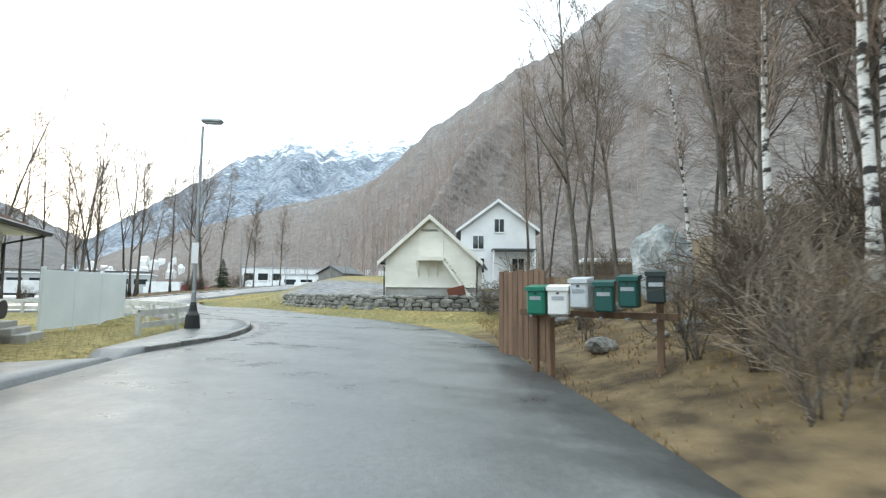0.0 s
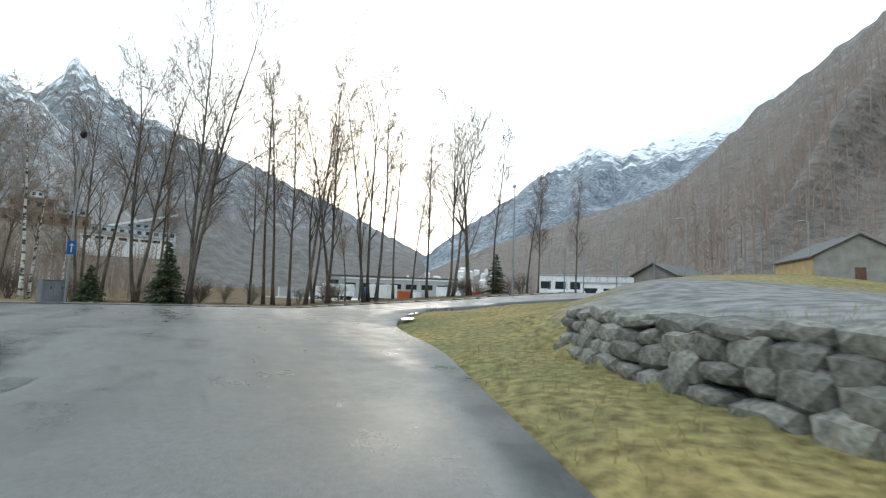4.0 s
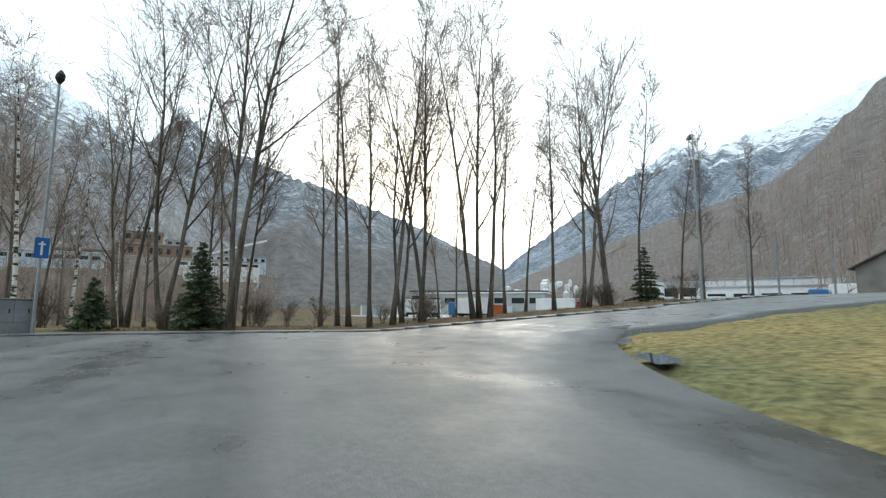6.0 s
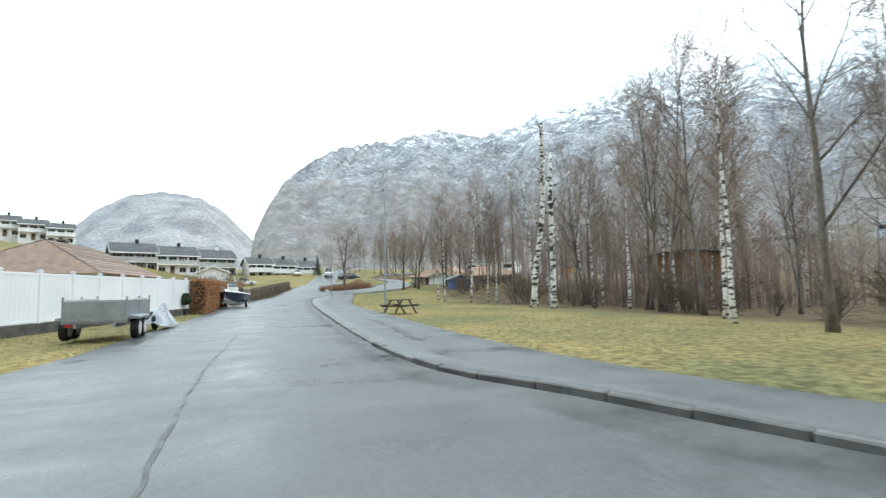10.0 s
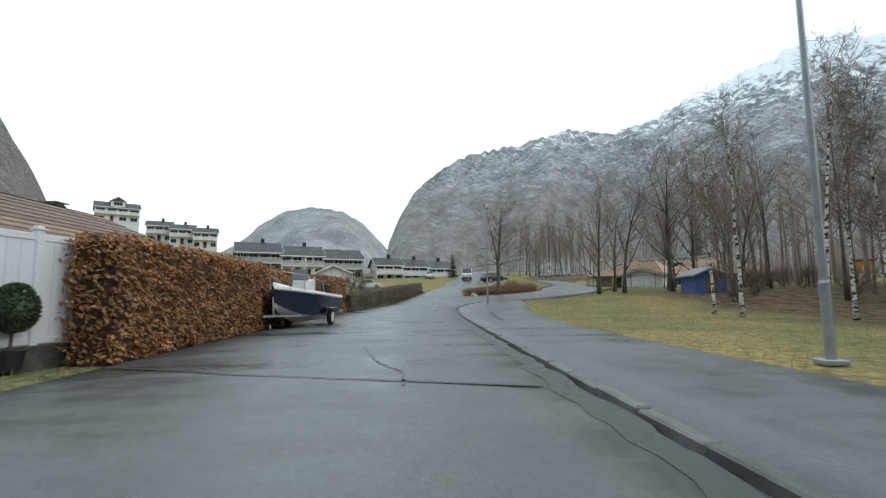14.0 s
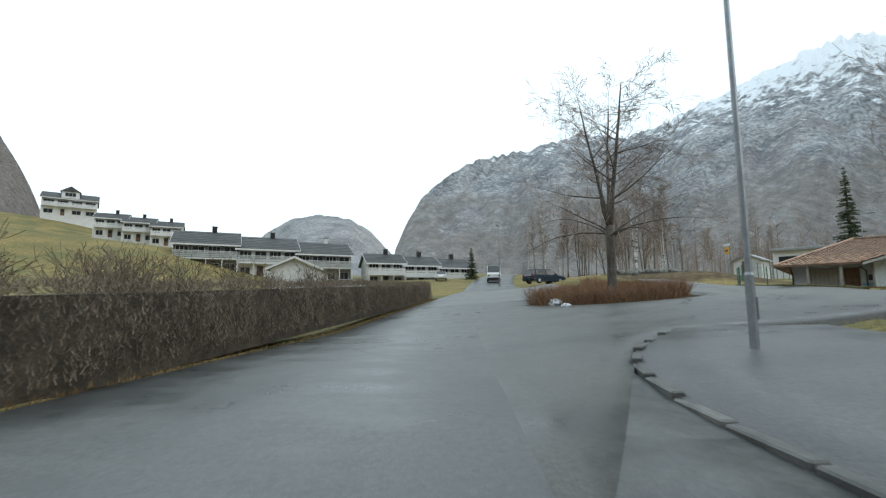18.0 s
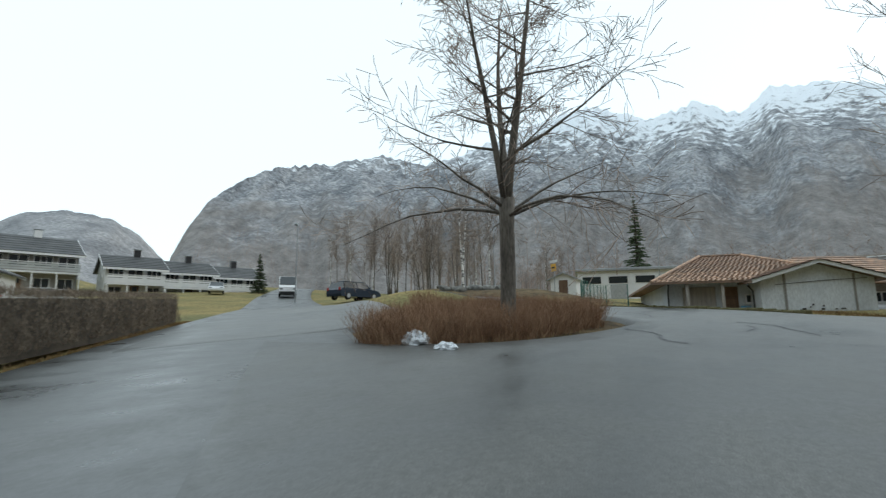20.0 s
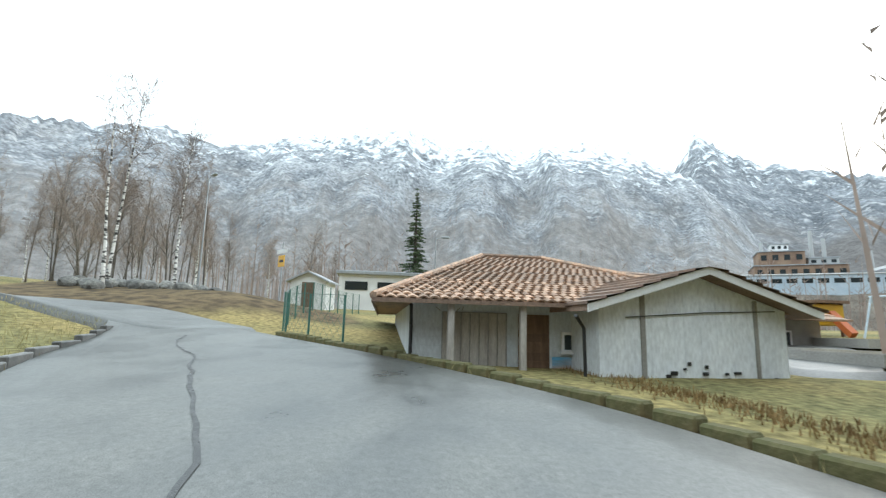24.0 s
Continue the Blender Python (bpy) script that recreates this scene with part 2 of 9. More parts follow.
BARK = mat("grey_brown_bark", (0.085, 0.074, 0.062), (0.19, 0.168, 0.142), scale=3, rough=0.9, bump=0.7, bump_scale=22, fine=(0.6, 1.4), stretch=(1, 1, 0.25), dist=0.02, vary=0.25)
TWIG = mat("brown_twigs", (0.225, 0.175, 0.142), (0.32, 0.255, 0.21), scale=1, rough=0.9, bump=0, fine=(0.7, 1.3), vary=0.25)
BUSH_TWIG = mat("dark_shrub_stems", (0.10, 0.078, 0.058), (0.20, 0.155, 0.115), scale=1, rough=0.9, bump=0, fine=(0.7, 1.3), vary=0.3)
BIRCH = mat("birch_bark", (0.80, 0.785, 0.75), (0.045, 0.04, 0.036), scale=1.9, rough=0.8, bump=0.3, bump_scale=14, fine=(0.8, 1.15), stretch=(1.1, 1.1, 3.0), vary=0.1)
for nd in BIRCH.node_tree.nodes:
    if nd.type == "VALTORGB":
        nd.color_ramp.elements[0].position, nd.color_ramp.elements[1].position = 0.49, 0.57
SPRUCE = mat("spruce_needles", (0.045, 0.075, 0.038), (0.115, 0.15, 0.07), scale=2, rough=0.85, bump=0, fine=(0.6, 1.4), vary=0.2)
LEAF_BROWN = mat("beech_leaves", (0.50, 0.25, 0.105), (0.23, 0.115, 0.055), scale=3.2, rough=0.6, bump=0, fine=(0.4, 1.7))
HEDGE_DARK = mat("dark_hedge_twigs", (0.16, 0.125, 0.092), (0.29, 0.23, 0.17), scale=2, rough=0.9, bump=0, fine=(0.5, 1.5))
HEDGE_RED = mat("red_brown_twigs", (0.24, 0.135, 0.08), (0.38, 0.235, 0.14), scale=2.4, rough=0.9, bump=0, fine=(0.6, 1.4))
CREAM = mat("cream_boarding_paint", (0.86, 0.835, 0.75), (0.77, 0.745, 0.66), scale=0.8, rough=0.55, bump=0.15, bump_scale=24, fine=(0.92, 1.06), stretch=(1, 1, 3))
CREAM_TRIM = mat("cream_trim_paint", (0.84, 0.82, 0.75), (0.74, 0.72, 0.64), scale=1.5, rough=0.5, bump=0.15, bump_scale=30)
WHITE = mat("white_paint", (0.84, 0.85, 0.85), (0.74, 0.75, 0.76), scale=0.8, rough=0.5, bump=0.12, bump_scale=26, fine=(0.94, 1.05))
PVC = mat("white_vinyl", (0.83, 0.85, 0.88), (0.76, 0.78, 0.81), scale=0.5, rough=0.35, bump=0.05, bump_scale=20, fine=(0.96, 1.03))
PALE_BLUE = mat("weathered_pale_boarding", (0.70, 0.745, 0.78), (0.56, 0.61, 0.65), scale=0.7, rough=0.6, bump=0.3, bump_scale=20, fine=(0.85, 1.1), stretch=(1, 1, 0.4))
GREY_WOOD = mat("grey_board_paint", (0.33, 0.32, 0.30), (0.24, 0.23, 0.21), scale=1.2, rough=0.7, bump=0.3, bump_scale=25)
BROWN_WOOD = mat("brown_stained_wood", (0.13, 0.075, 0.045), (0.20, 0.12, 0.075), scale=2.5, rough=0.75, bump=0.4, bump_scale=20, stretch=(4, 4, 0.5), vary=0.15)
RED_WOOD = mat("red_brown_boards", (0.22, 0.07, 0.035), (0.15, 0.05, 0.03), scale=2.5, rough=0.7, bump=0.3, bump_scale=20, vary=0.12)
OCHRE_WOOD = mat("ochre_boards", (0.50, 0.36, 0.16), (0.38, 0.27, 0.12), scale=1.5, rough=0.7, bump=0.2, bump_scale=20)
CONCRETE = mat("foundation_concrete", (0.42, 0.41, 0.38), (0.30, 0.29, 0.27), scale=0.9, rough=0.85, bump=0.4, bump_scale=20, dist=0.01)
TILE_RED = mat("red_roof_tile", (0.50, 0.31, 0.205), (0.27, 0.19, 0.14), scale=3.2, rough=0.75, bump=0.4, bump_scale=25, fine=(0.5, 1.45), vary=0.4)
TILE_BROWN = mat("brown_roof_tile", (0.25, 0.165, 0.12), (0.17, 0.115, 0.085), scale=1.6, rough=0.7, bump=0.4, bump_scale=25, fine=(0.7, 1.3), vary=0.25)
ROOF_DARK = mat("dark_roof", (0.055, 0.06, 0.062), (0.09, 0.092, 0.092), scale=0.9, rough=0.6, bump=0.3, bump_scale=18, vary=0.2)
ROOF_GREY = mat("grey_metal_roof", (0.30, 0.32, 0.34), (0.40, 0.42, 0.44), scale=0.4, rough=0.45, bump=0.1)
STEEL = mat("galvanised_steel", (0.42, 0.45, 0.48), (0.32, 0.35, 0.38), scale=3, rough=0.42, bump=0.05, metal=0.6)
RUBBER = plain("black_rubber", (0.015, 0.015, 0.016), 0.8)
BLACK = plain("black_plastic", (0.02, 0.02, 0.022), 0.5)
GLASS = glass_mat("window_glass")
GLASS_PALE = glass_mat("curtained_window", (0.25, 0.27, 0.29))
SNOW = mat("old_snow", (0.80, 0.84, 0.88), (0.66, 0.69, 0.72), scale=3, rough=0.7, bump=0.6, bump_scale=20, dist=0.03)

# ---- geometry helpers ----
def mesh_from(name, verts, faces, material, smooth=False):
    me = bpy.data.meshes.new(name)
    me.from_pydata(verts, [], faces)
    me.materials.append(material)
    if smooth:
        me.polygons.foreach_set("use_smooth", [True] * len(me.polygons))
    me.update()
    return me


def part(name, geom, material, parent=None, label="", m=None):
    """Links geometry (a bmesh, a mesh or verts and faces) as one object, under a parent where one is given."""
    if isinstance(geom, bmesh.types.BMesh):
        me = bpy.data.meshes.new(name)
        geom.to_mesh(me)
        geom.free()
        me.materials.append(material)
    elif isinstance(geom, tuple):
        me = mesh_from(name, geom[0], geom[1], material)
    else:
        me = geom
    ob = new(name, me)
    if parent is not None:
        ob.parent = parent
    if m is not None:
        ob.matrix_basis = m
    if label:
        ob["label"] = label
    return ob


def thing(name, label, category, m=None, group="", kind=""):
    ob = new(name)
    ob.empty_display_size = 0.2
    if m is not None:
        ob.matrix_basis = m
    return tagged(ob, label, category, group, kind)


def box(bm, x0, y0, z0, x1, y1, z1, bevel=0.0):
    r = bmesh.ops.create_cube(bm, size=1.0)
    vs = r["verts"]
    for v in vs:
        v.co = Vector((x0 + (v.co.x + 0.5) * (x1 - x0), y0 + (v.co.y + 0.5) * (y1 - y0), z0 + (v.co.z + 0.5) * (z1 - z0)))
    if bevel:
        es = {e for v in vs for e in v.link_edges}
        bmesh.ops.bevel(bm, geom=list(es), offset=bevel, segments=1, affect="EDGES")
    return bm


def boxes(*items, bevel=0.0):
    bm = bmesh.new()
    for it in items:
        box(bm, *it, bevel=bevel)
    return bm


def tube(points, radii, sides=6, cap=True):
    """Verts and faces of a tapered tube along points."""
    verts, faces = [], []
    n = len(points)
    for i, (p, r) in enumerate(zip(points, radii)):
        p = Vector(p)
        d = Vector(points[min(i + 1, n - 1)]) - Vector(points[max(i - 1, 0)])
        d = d.normalized() if d.length > 1e-9 else Vector((0, 0, 1))
        a = d.orthogonal().normalized() if abs(d.z) < 0.95 else (Vector((1, 0, 0)) - d * d.x).normalized()
        b = d.cross(a)
        for k in range(sides):
            an = 2 * math.pi * k / sides
            verts.append(p + (a * math.cos(an) + b * math.sin(an)) * r)
    for i in range(n - 1):
        for k in range(sides):
            k2 = (k + 1) % sides
            faces.append((i * sides + k, i * sides + k2, (i + 1) * sides + k2, (i + 1) * sides + k))
    if cap:
        faces.append(tuple(range(sides - 1, -1, -1)))
        faces.append(tuple((n - 1) * sides + k for k in range(sides)))
    return verts, faces


def joined(*geoms):
    verts, faces = [], []
    for v, f in geoms:
        o = len(verts)
        verts += list(v)
        faces += [tuple(i + o for i in q) for q in f]
    return verts, faces


def prism(poly, x0, x1):
    """A polygon in the y-z plane, drawn out along x."""
    n = len(poly)
    verts = [(x0, y, z) for y, z in poly] + [(x1, y, z) for y, z in poly]
    faces = [tuple(range(n))[::-1], tuple(range(n, 2 * n))]
    for i in range(n):
        j = (i + 1) % n
        faces.append((i, j, n + j, n + i))
    return verts, faces


def spline(pts, step=1.0):
    """Evenly sampled smooth curve through plan points."""
    P = [np.array(p, float) for p in pts]
    P = [2 * P[0] - P[1]] + P + [2 * P[-1] - P[-2]]
    out = []
    for i in range(1, len(P) - 2):
        k = max(2, int(np.linalg.norm(P[i + 1] - P[i]) / step))
        for j in range(k):
            s = j / k
            out.append(0.5 * (2 * P[i] + (P[i + 1] - P[i - 1]) * s + (2 * P[i - 1] - 5 * P[i] + 4 * P[i + 1] - P[i + 2]) * s * s
                              + (3 * P[i] - P[i - 1] - 3 * P[i + 1] + P[i + 2]) * s ** 3))
    out.append(P[-2])
    return np.array(out)


def lattice(seed):
    g = np.random.default_rng(seed)
    return g.random((64, 64))


LAT = lattice(5)


def vnoise(x, y):
    x, y = np.asarray(x, float), np.asarray(y, float)
    xi, yi = np.floor(x).astype(int), np.floor(y).astype(int)
    fx, fy = x - xi, y - yi
    fx, fy = fx * fx * (3 - 2 * fx), fy * fy * (3 - 2 * fy)
    a, b = LAT[xi % 64, yi % 64], LAT[(xi + 1) % 64, yi % 64]
    c, d = LAT[xi % 64, (yi + 1) % 64], LAT[(xi + 1) % 64, (yi + 1) % 64]
    return (a * (1 - fx) + b * fx) * (1 - fy) + (c * (1 - fx) + d * fx) * fy


def fbm(x, y, octaves=5, gain=0.5):
    s, a, t = 0, 1.0, 0
    for i in range(octaves):
        s = s + a * (vnoise(np.asarray(x) * 2 ** i + 17.3 * i, np.asarray(y) * 2 ** i + 5.1 * i) - 0.5)
        t += a
        a *= gain
    return s / t * 2


def ss(x, a, b):
    s = np.clip((np.asarray(x, float) - a) / (b - a), 0, 1)
    return s * s * (3 - 2 * s)


# ---- the lie of the land ----
# u runs along the main road towards the south-west, v to its left (east)
RO, RD = np.array((-44.4, 8.1)), np.array((-0.47, -0.883))
RL = np.array((0.883, -0.47))


def uv(x, y):
    dx, dy = np.asarray(x, float) - RO[0], np.asarray(y, float) - RO[1]
    return dx * RD[0] + dy * RD[1], dx * RL[0] + dy * RL[1]


def xy(u, v):
    p = RO + RD * u + RL * v
    return float(p[0]), float(p[1])


SITE_T = radians(0.965)


def site(x, y):
    """Plan of the play-school quarter, drawn about its own corner, set into the main plan."""
    dx, dy = np.asarray(x, float) + 68.16, np.asarray(y, float) + 28.66
    c, s = math.cos(SITE_T) * 0.906, math.sin(SITE_T) * 0.906
    px, py = -62.83 + c * dx - s * dy, -24.80 + s * dx + c * dy
    return (float(px), float(py)) if np.ndim(px) == 0 else (px, py)


def site_inv(x, y):
    dx, dy = (np.asarray(x, float) + 62.83) / 0.906, (np.asarray(y, float) + 24.80) / 0.906
    c, s = math.cos(SITE_T), math.sin(SITE_T)
    return -68.16 + c * dx + s * dy, -28.66 - s * dx + c * dy


def land(x, y):
    """Height of the ground."""
    u, v = uv(x, y)
    x, y = np.asarray(x, float), np.asarray(y, float)
    # the ground climbs to the south and west beyond the side lane
    climb = 0.28 + 0.073 * np.clip(-62.8 - x, 0, 18) + 0.055 * np.clip(-80.8 - x, 0, 40) + 0.022 * np.clip(-25 - y, -20, 300) + 0.06 * np.clip(-60 - y, 0, 60)
    h = np.maximum(climb, 0) * ss(u, 18, 37) * ss(v, -150, -90)
    sx, sy = site_inv(x, y)
    su, sv = uv(sx, sy)
    h = h - 0.12 * ss(sv, -25.5, -28.5) * ss(su, 50, 58) * ss(y, -62, -48)          # play-school yard lies lower
    mx, my = site(-112, -58)
    h = h + 1.5 * np.exp(-(((x - mx) / 10) ** 2 + ((y - my) / 8) ** 2))          # grassy mound
    h = h + 1.1 * np.exp(-(((x + 88.5) / 3.6) ** 2 + ((y + 45.5) / 4.2) ** 2))       # grass bank beside the lane
    h = h + 0.9 * np.exp(-(((x + 99.5) / 4.5) ** 2 + ((y + 42.5) / 4.5) ** 2))       # straw-covered mound at its end
    h = h + 0.075 * np.clip(-u - 37, 0, 22) * ss(v, 22, 10) * ss(v, -40, -18)   # main road climbs to the north
    west = ss(v, -10, -40)
    h = h - 0.9 * west * ss(u, 35, 10)                                     # valley floor falls away to the river
    # yard of the cream house, held by a dry-stone wall
    w = wall_side(x, y)
    yard = ss(x, -17, -11.5)
    h = h + 0.28 * ss(w, -3.2, -0.5) * (0.3 + 0.7 * yard) + (0.62 * ss(w, 0.05, 0.5) + 0.5 * ss(w, 0.8, 5)) * yard
    # wooded hillside to the east of the first road
    e = x - (1.9 + 0.0 * y) - np.clip(y - 17, 0, 60) * 0.35
    hill = ss(y, 27, 20)
    h = h + hill * (0.5 * ss(e, 0.3, 2.0) + 0.33 * np.clip(e - 2.5, 0, 400))
    e2 = x - 14 - np.clip(y - 30, -60, 60) * 0.1
    h = h + (1 - hill) * 0.30 * np.clip(e2, 0, 400)
    h = h + 9.0 * np.exp(-(((x + 20) / 38) ** 2 + ((y + 215) / 34) ** 2))     # knoll under the upper villa
    # terraces behind the main road's east side
    h = h + 0.10 * np.clip(v - 22, 0, 160) * ss(u, 15, 60) + 4.0 * ss(u, 80, 105) * ss(v, 20, 45)
    return h


def wall_side(x, y):
    """Positive inside the cream house's yard: signed distance to the line of the stone wall."""
    best = None
    for (ax, ay), (bx, by) in zip(YARD_WALL[:-1], YARD_WALL[1:]):
        dx, dy = bx - ax, by - ay
        ln = math.hypot(dx, dy)
        s = np.clip(((x - ax) * dx + (y - ay) * dy) / ln ** 2, 0, 1)
        px, py = ax + s * dx, ay + s * dy
        side = -(dy * (x - ax) - dx * (y - ay)) / ln
        d = np.hypot(x - px, y - py) * np.sign(side)
        best = d if best is None else np.where(np.abs(d) < np.abs(best), d, best)
    return best


YARD_WALL = [(-16, 41), (-11, 33.2), (-8, 29.8), (-5, 27.4), (-2, 26.3), (2, 26.0), (6, 27), (12, 30)]


def z_at(x, y):
    return float(land(x, y))


def on(x, y, rz=0.0, dz=0.0):
    return pose(x, y, z_at(x, y) + dz, 0, 0, rz)

# ---- ground: one sheet to the horizon ----
def axis(lo, hi, step, far):
    a = list(np.arange(lo, hi + 0.01, step))
    d, v = step, hi
    while v < far:
        d *= 1.35
        v += d
        a.append(v)
    d, v = step, lo
    while v > -far:
        d *= 1.35
        v -= d
        a.insert(0, v)
    return np.array(a)


def ground_cover(x, y):
    """How much leaf litter, and how much gravel, covers the ground."""
    u, v = uv(x, y)
    n = fbm(x * 0.25, y * 0.25, 4)
    woods = ss(v + 3 * n, -15, -20) * ss(u, 44, 34) * ss(u, -75, -60)
    woods = np.maximum(woods, ss(v + 1.5 * n, -6.5, -8.0) * ss(u, -20, -26))
    e = x - 1.9 - np.clip(y - 17, 0, 60) * 0.35
    woods = np.maximum(woods, ss(e + 0.4 * n, -0.4, 0.3) * ss(y, 25, 22))
    woods = np.maximum(woods, ss(e + 0.4 * n, -1.7, -1.0) * ss(y, 18.5, 14.5))
    woods = np.maximum(woods, ss(x - 16 + 4 * n, 0, 6) * ss(y, -200, 20))
    woods = np.maximum(woods, ss(v + 4 * n, -60, -70))
    woods = np.maximum(woods, ss(((x + 100) / 9) ** 2 + ((y + 45) / 8) ** 2 + 0.8 * n, 1.0, 0.7))
    woods = np.maximum(woods, ss(((x + 76.5) / 6.5) ** 2 + ((y + 34) / 5.5) ** 2 + 0.4 * n, 1.1, 0.9))
    w = wall_side(x, y)
    gravel = ss(w + n, 0.6, 1.2) * ss(x, -14, -11) * ss(y, 50, 44) * ss(x, 12, 8)
    return woods, gravel


def inside(poly, x, y):
    """1 where plan points lie within an outline."""
    c = np.zeros(x.shape, bool)
    (x0, y0), (x1, y1) = poly.min(0), poly.max(0)
    sel = (x >= x0) & (x <= x1) & (y >= y0) & (y <= y1)
    px, py = x[sel], y[sel]
    r = np.zeros(px.shape, bool)
    for (ax, ay), (bx, by) in zip(poly, np.roll(poly, 1, axis=0)):
        if ay != by:
            r ^= ((ay > py) != (by > py)) & (px < (bx - ax) * (py - ay) / (by - ay) + ax)
    c[sel] = r
    return c.astype(float)


def build_ground():
    X, Y = axis(-135, 35, 1.0, 4600), axis(-100, 85, 1.0, 4600)
    gx, gy = np.meshgrid(X, Y, indexing="ij")
    z = land(np.clip(gx, -400, 300), np.clip(gy, -350, 300)) + 0.06 * fbm(gx * 0.35, gy * 0.35, 3) * 0.5 - 0.06
    nx, ny = len(X), len(Y)
    for poly in OUTLINES:
        z = z - 0.22 * inside(poly, gx, gy)
    co = np.stack([gx, gy, z], -1).reshape(-1, 3)
    idx = np.arange(nx * ny).reshape(nx, ny)
    quads = np.stack([idx[:-1, :-1], idx[1:, :-1], idx[1:, 1:], idx[:-1, 1:]], -1).reshape(-1, 4)
    me = bpy.data.meshes.new("ground")
    me.vertices.add(len(co))
    me.vertices.foreach_set("co", co.ravel())
    me.loops.add(quads.size)
    me.loops.foreach_set("vertex_index", quads.ravel().astype(np.int32))
    me.polygons.add(len(quads))
    me.polygons.foreach_set("loop_start", np.arange(0, quads.size, 4, dtype=np.int32))
    me.polygons.foreach_set("use_smooth", np.ones(len(quads), bool))
    me.update(calc_edges=True)
    woods, gravel = ground_cover(co[:, 0], co[:, 1])
    for name, val in (("litter", woods), ("gravel", gravel)):
        at = me.attributes.new(name, "FLOAT", "POINT")
        at.data.foreach_set("value", np.asarray(val, np.float32))
    m = GROUND
    n, l = m.node_tree.nodes, m.node_tree.links
    p = n["Principled BSDF"]
    src = p.inputs["Base Color"].links[0].from_socket
    for name, ca, cb in (("litter", (0.062, 0.046, 0.03), (0.185, 0.135, 0.075)), ("gravel", (0.14, 0.14, 0.145), (0.30, 0.30, 0.30))):
        a = n.new("ShaderNodeAttribute")
        a.attribute_name = name
        ns = n.new("ShaderNodeTexNoise")
        ns.inputs["Scale"].default_value, ns.inputs["Detail"].default_value = 1.7, 8
        tc = n.new("ShaderNodeTexCoord")
        l.new(tc.outputs["Object"], ns.inputs["Vector"])
        r = n.new("ShaderNodeValToRGB")
        r.color_ramp.elements[0].position, r.color_ramp.elements[1].position = 0.35, 0.65
        r.color_ramp.elements[0].color, r.color_ramp.elements[1].color = (*ca, 1), (*cb, 1)
        l.new(ns.outputs["Fac"], r.inputs[0])
        mx = n.new("ShaderNodeMix")
        mx.data_type = "RGBA"
        l.new(a.outputs["Fac"], mx.inputs["Factor"])
        l.new(src, mx.inputs["A"])
        l.new(r.outputs["Color"], mx.inputs["B"])
        src = mx.outputs["Result"]
    l.new(src, p.inputs["Base Color"])
    me.materials.append(m)
    ob = new("ground", me)
    return tagged(ob, "yellowed winter grass, leaf litter and gravel over uneven ground", "ground", kind="structure")


OUTLINES = []


def ribbon(name, left, right, material, lift, label, category, across=6, step=0.8, crown=0.0):
    """A strip of surface between two plan lines, laid over the ground."""
    a, b = spline(left, step), spline(right, step)
    k = max(len(a), len(b))

    def res(c):
        d = np.concatenate([[0], np.cumsum(np.hypot(*np.diff(c, axis=0).T))])
        s = np.linspace(0, d[-1], k)
        return np.stack([np.interp(s, d, c[:, 0]), np.interp(s, d, c[:, 1])], 1)
    a, b = res(a), res(b)
    OUTLINES.append(np.concatenate([a, b[::-1]]))
    verts, faces = [], []
    cols = across + 3
    ends = [(a[0] * 2 - a[1], b[0] * 2 - b[1]), (a[-1] * 2 - a[-2], b[-1] * 2 - b[-2])]
    a, b = np.vstack([ends[0][0], a, ends[1][0]]), np.vstack([ends[0][1], b, ends[1][1]])
    k += 2
    for i in range(k):
        row = []
        sunk = 0.35 if i in (0, k - 1) else 0.0
        for j in range(across + 1):
            s = j / across
            x, y = a[i] * (1 - s) + b[i] * s
            row.append((x, y, z_at(x, y) + lift - sunk + crown * (1 - (2 * s - 1) ** 2)))
        out = (a[i] - b[i]) / max(np.hypot(*(a[i] - b[i])), 0.01) * 0.06
        verts.append((row[0][0] + out[0], row[0][1] + out[1], row[0][2] - 0.35))
        verts += row
        verts.append((row[-1][0] - out[0], row[-1][1] - out[1], row[-1][2] - 0.35))
    for i in range(k - 1):
        for j in range(cols - 1):
            q = i * cols + j
            faces.append((q, q + 1, q + cols + 1, q + cols))
    me = mesh_from(name, verts, faces, material, True)
    ob = new(name, me)
    if verts and faces:
        bm = bmesh.new()
        bm.from_mesh(me)
        bmesh.ops.recalc_face_normals(bm, faces=bm.faces)
        if sum(f.normal.z for f in bm.faces) < 0:
            bmesh.ops.reverse_faces(bm, faces=bm.faces)
        bm.to_mesh(me)
        bm.free()
    return tagged(ob, label, category, kind="structure")


def U(*pairs):
    return [xy(u, v) for u, v in pairs]


def UL(*pairs):
    return [site(*xy(u, v)) for u, v in pairs]


MAIN_EAST = U((-95, 7), (-70, 3.5), (-52, 2.2), (-42, 2.6), (-30, 4.2), (-15, 4.4), (0, 4.55), (12, 4.9), (24, 5.2), (32, 4.1), (45, 2.2), (55, 0.6), (65, -1.2), (80, -4), (100, -7), (129, -13), (150, -20), (175, -30))
MAIN_WEST = U((-95, -3), (-70, -6), (-52, -5.8), (-36, -5.7), (-27, -5.4), (-21, -3.4), (-16, -1.9), (0, -1.8), (15, -2.0), (30, -2.5), (45, -4.0), (60, -6.5), (80, -10), (100, -13), (129, -19), (150, -26), (175, -36))
FIRST_WEST = [(-4.2, -16), (-4.8, 0), (-6.0, 9.5), (-5.6, 13), (-6.6, 16.8), (-8.4, 19.6), (-11.5, 23.0), (-15, 25.6), (-20, 26.8), (-25, 26.0), (-30, 23.5), (-34.5, 17.5), (-37, 13)]
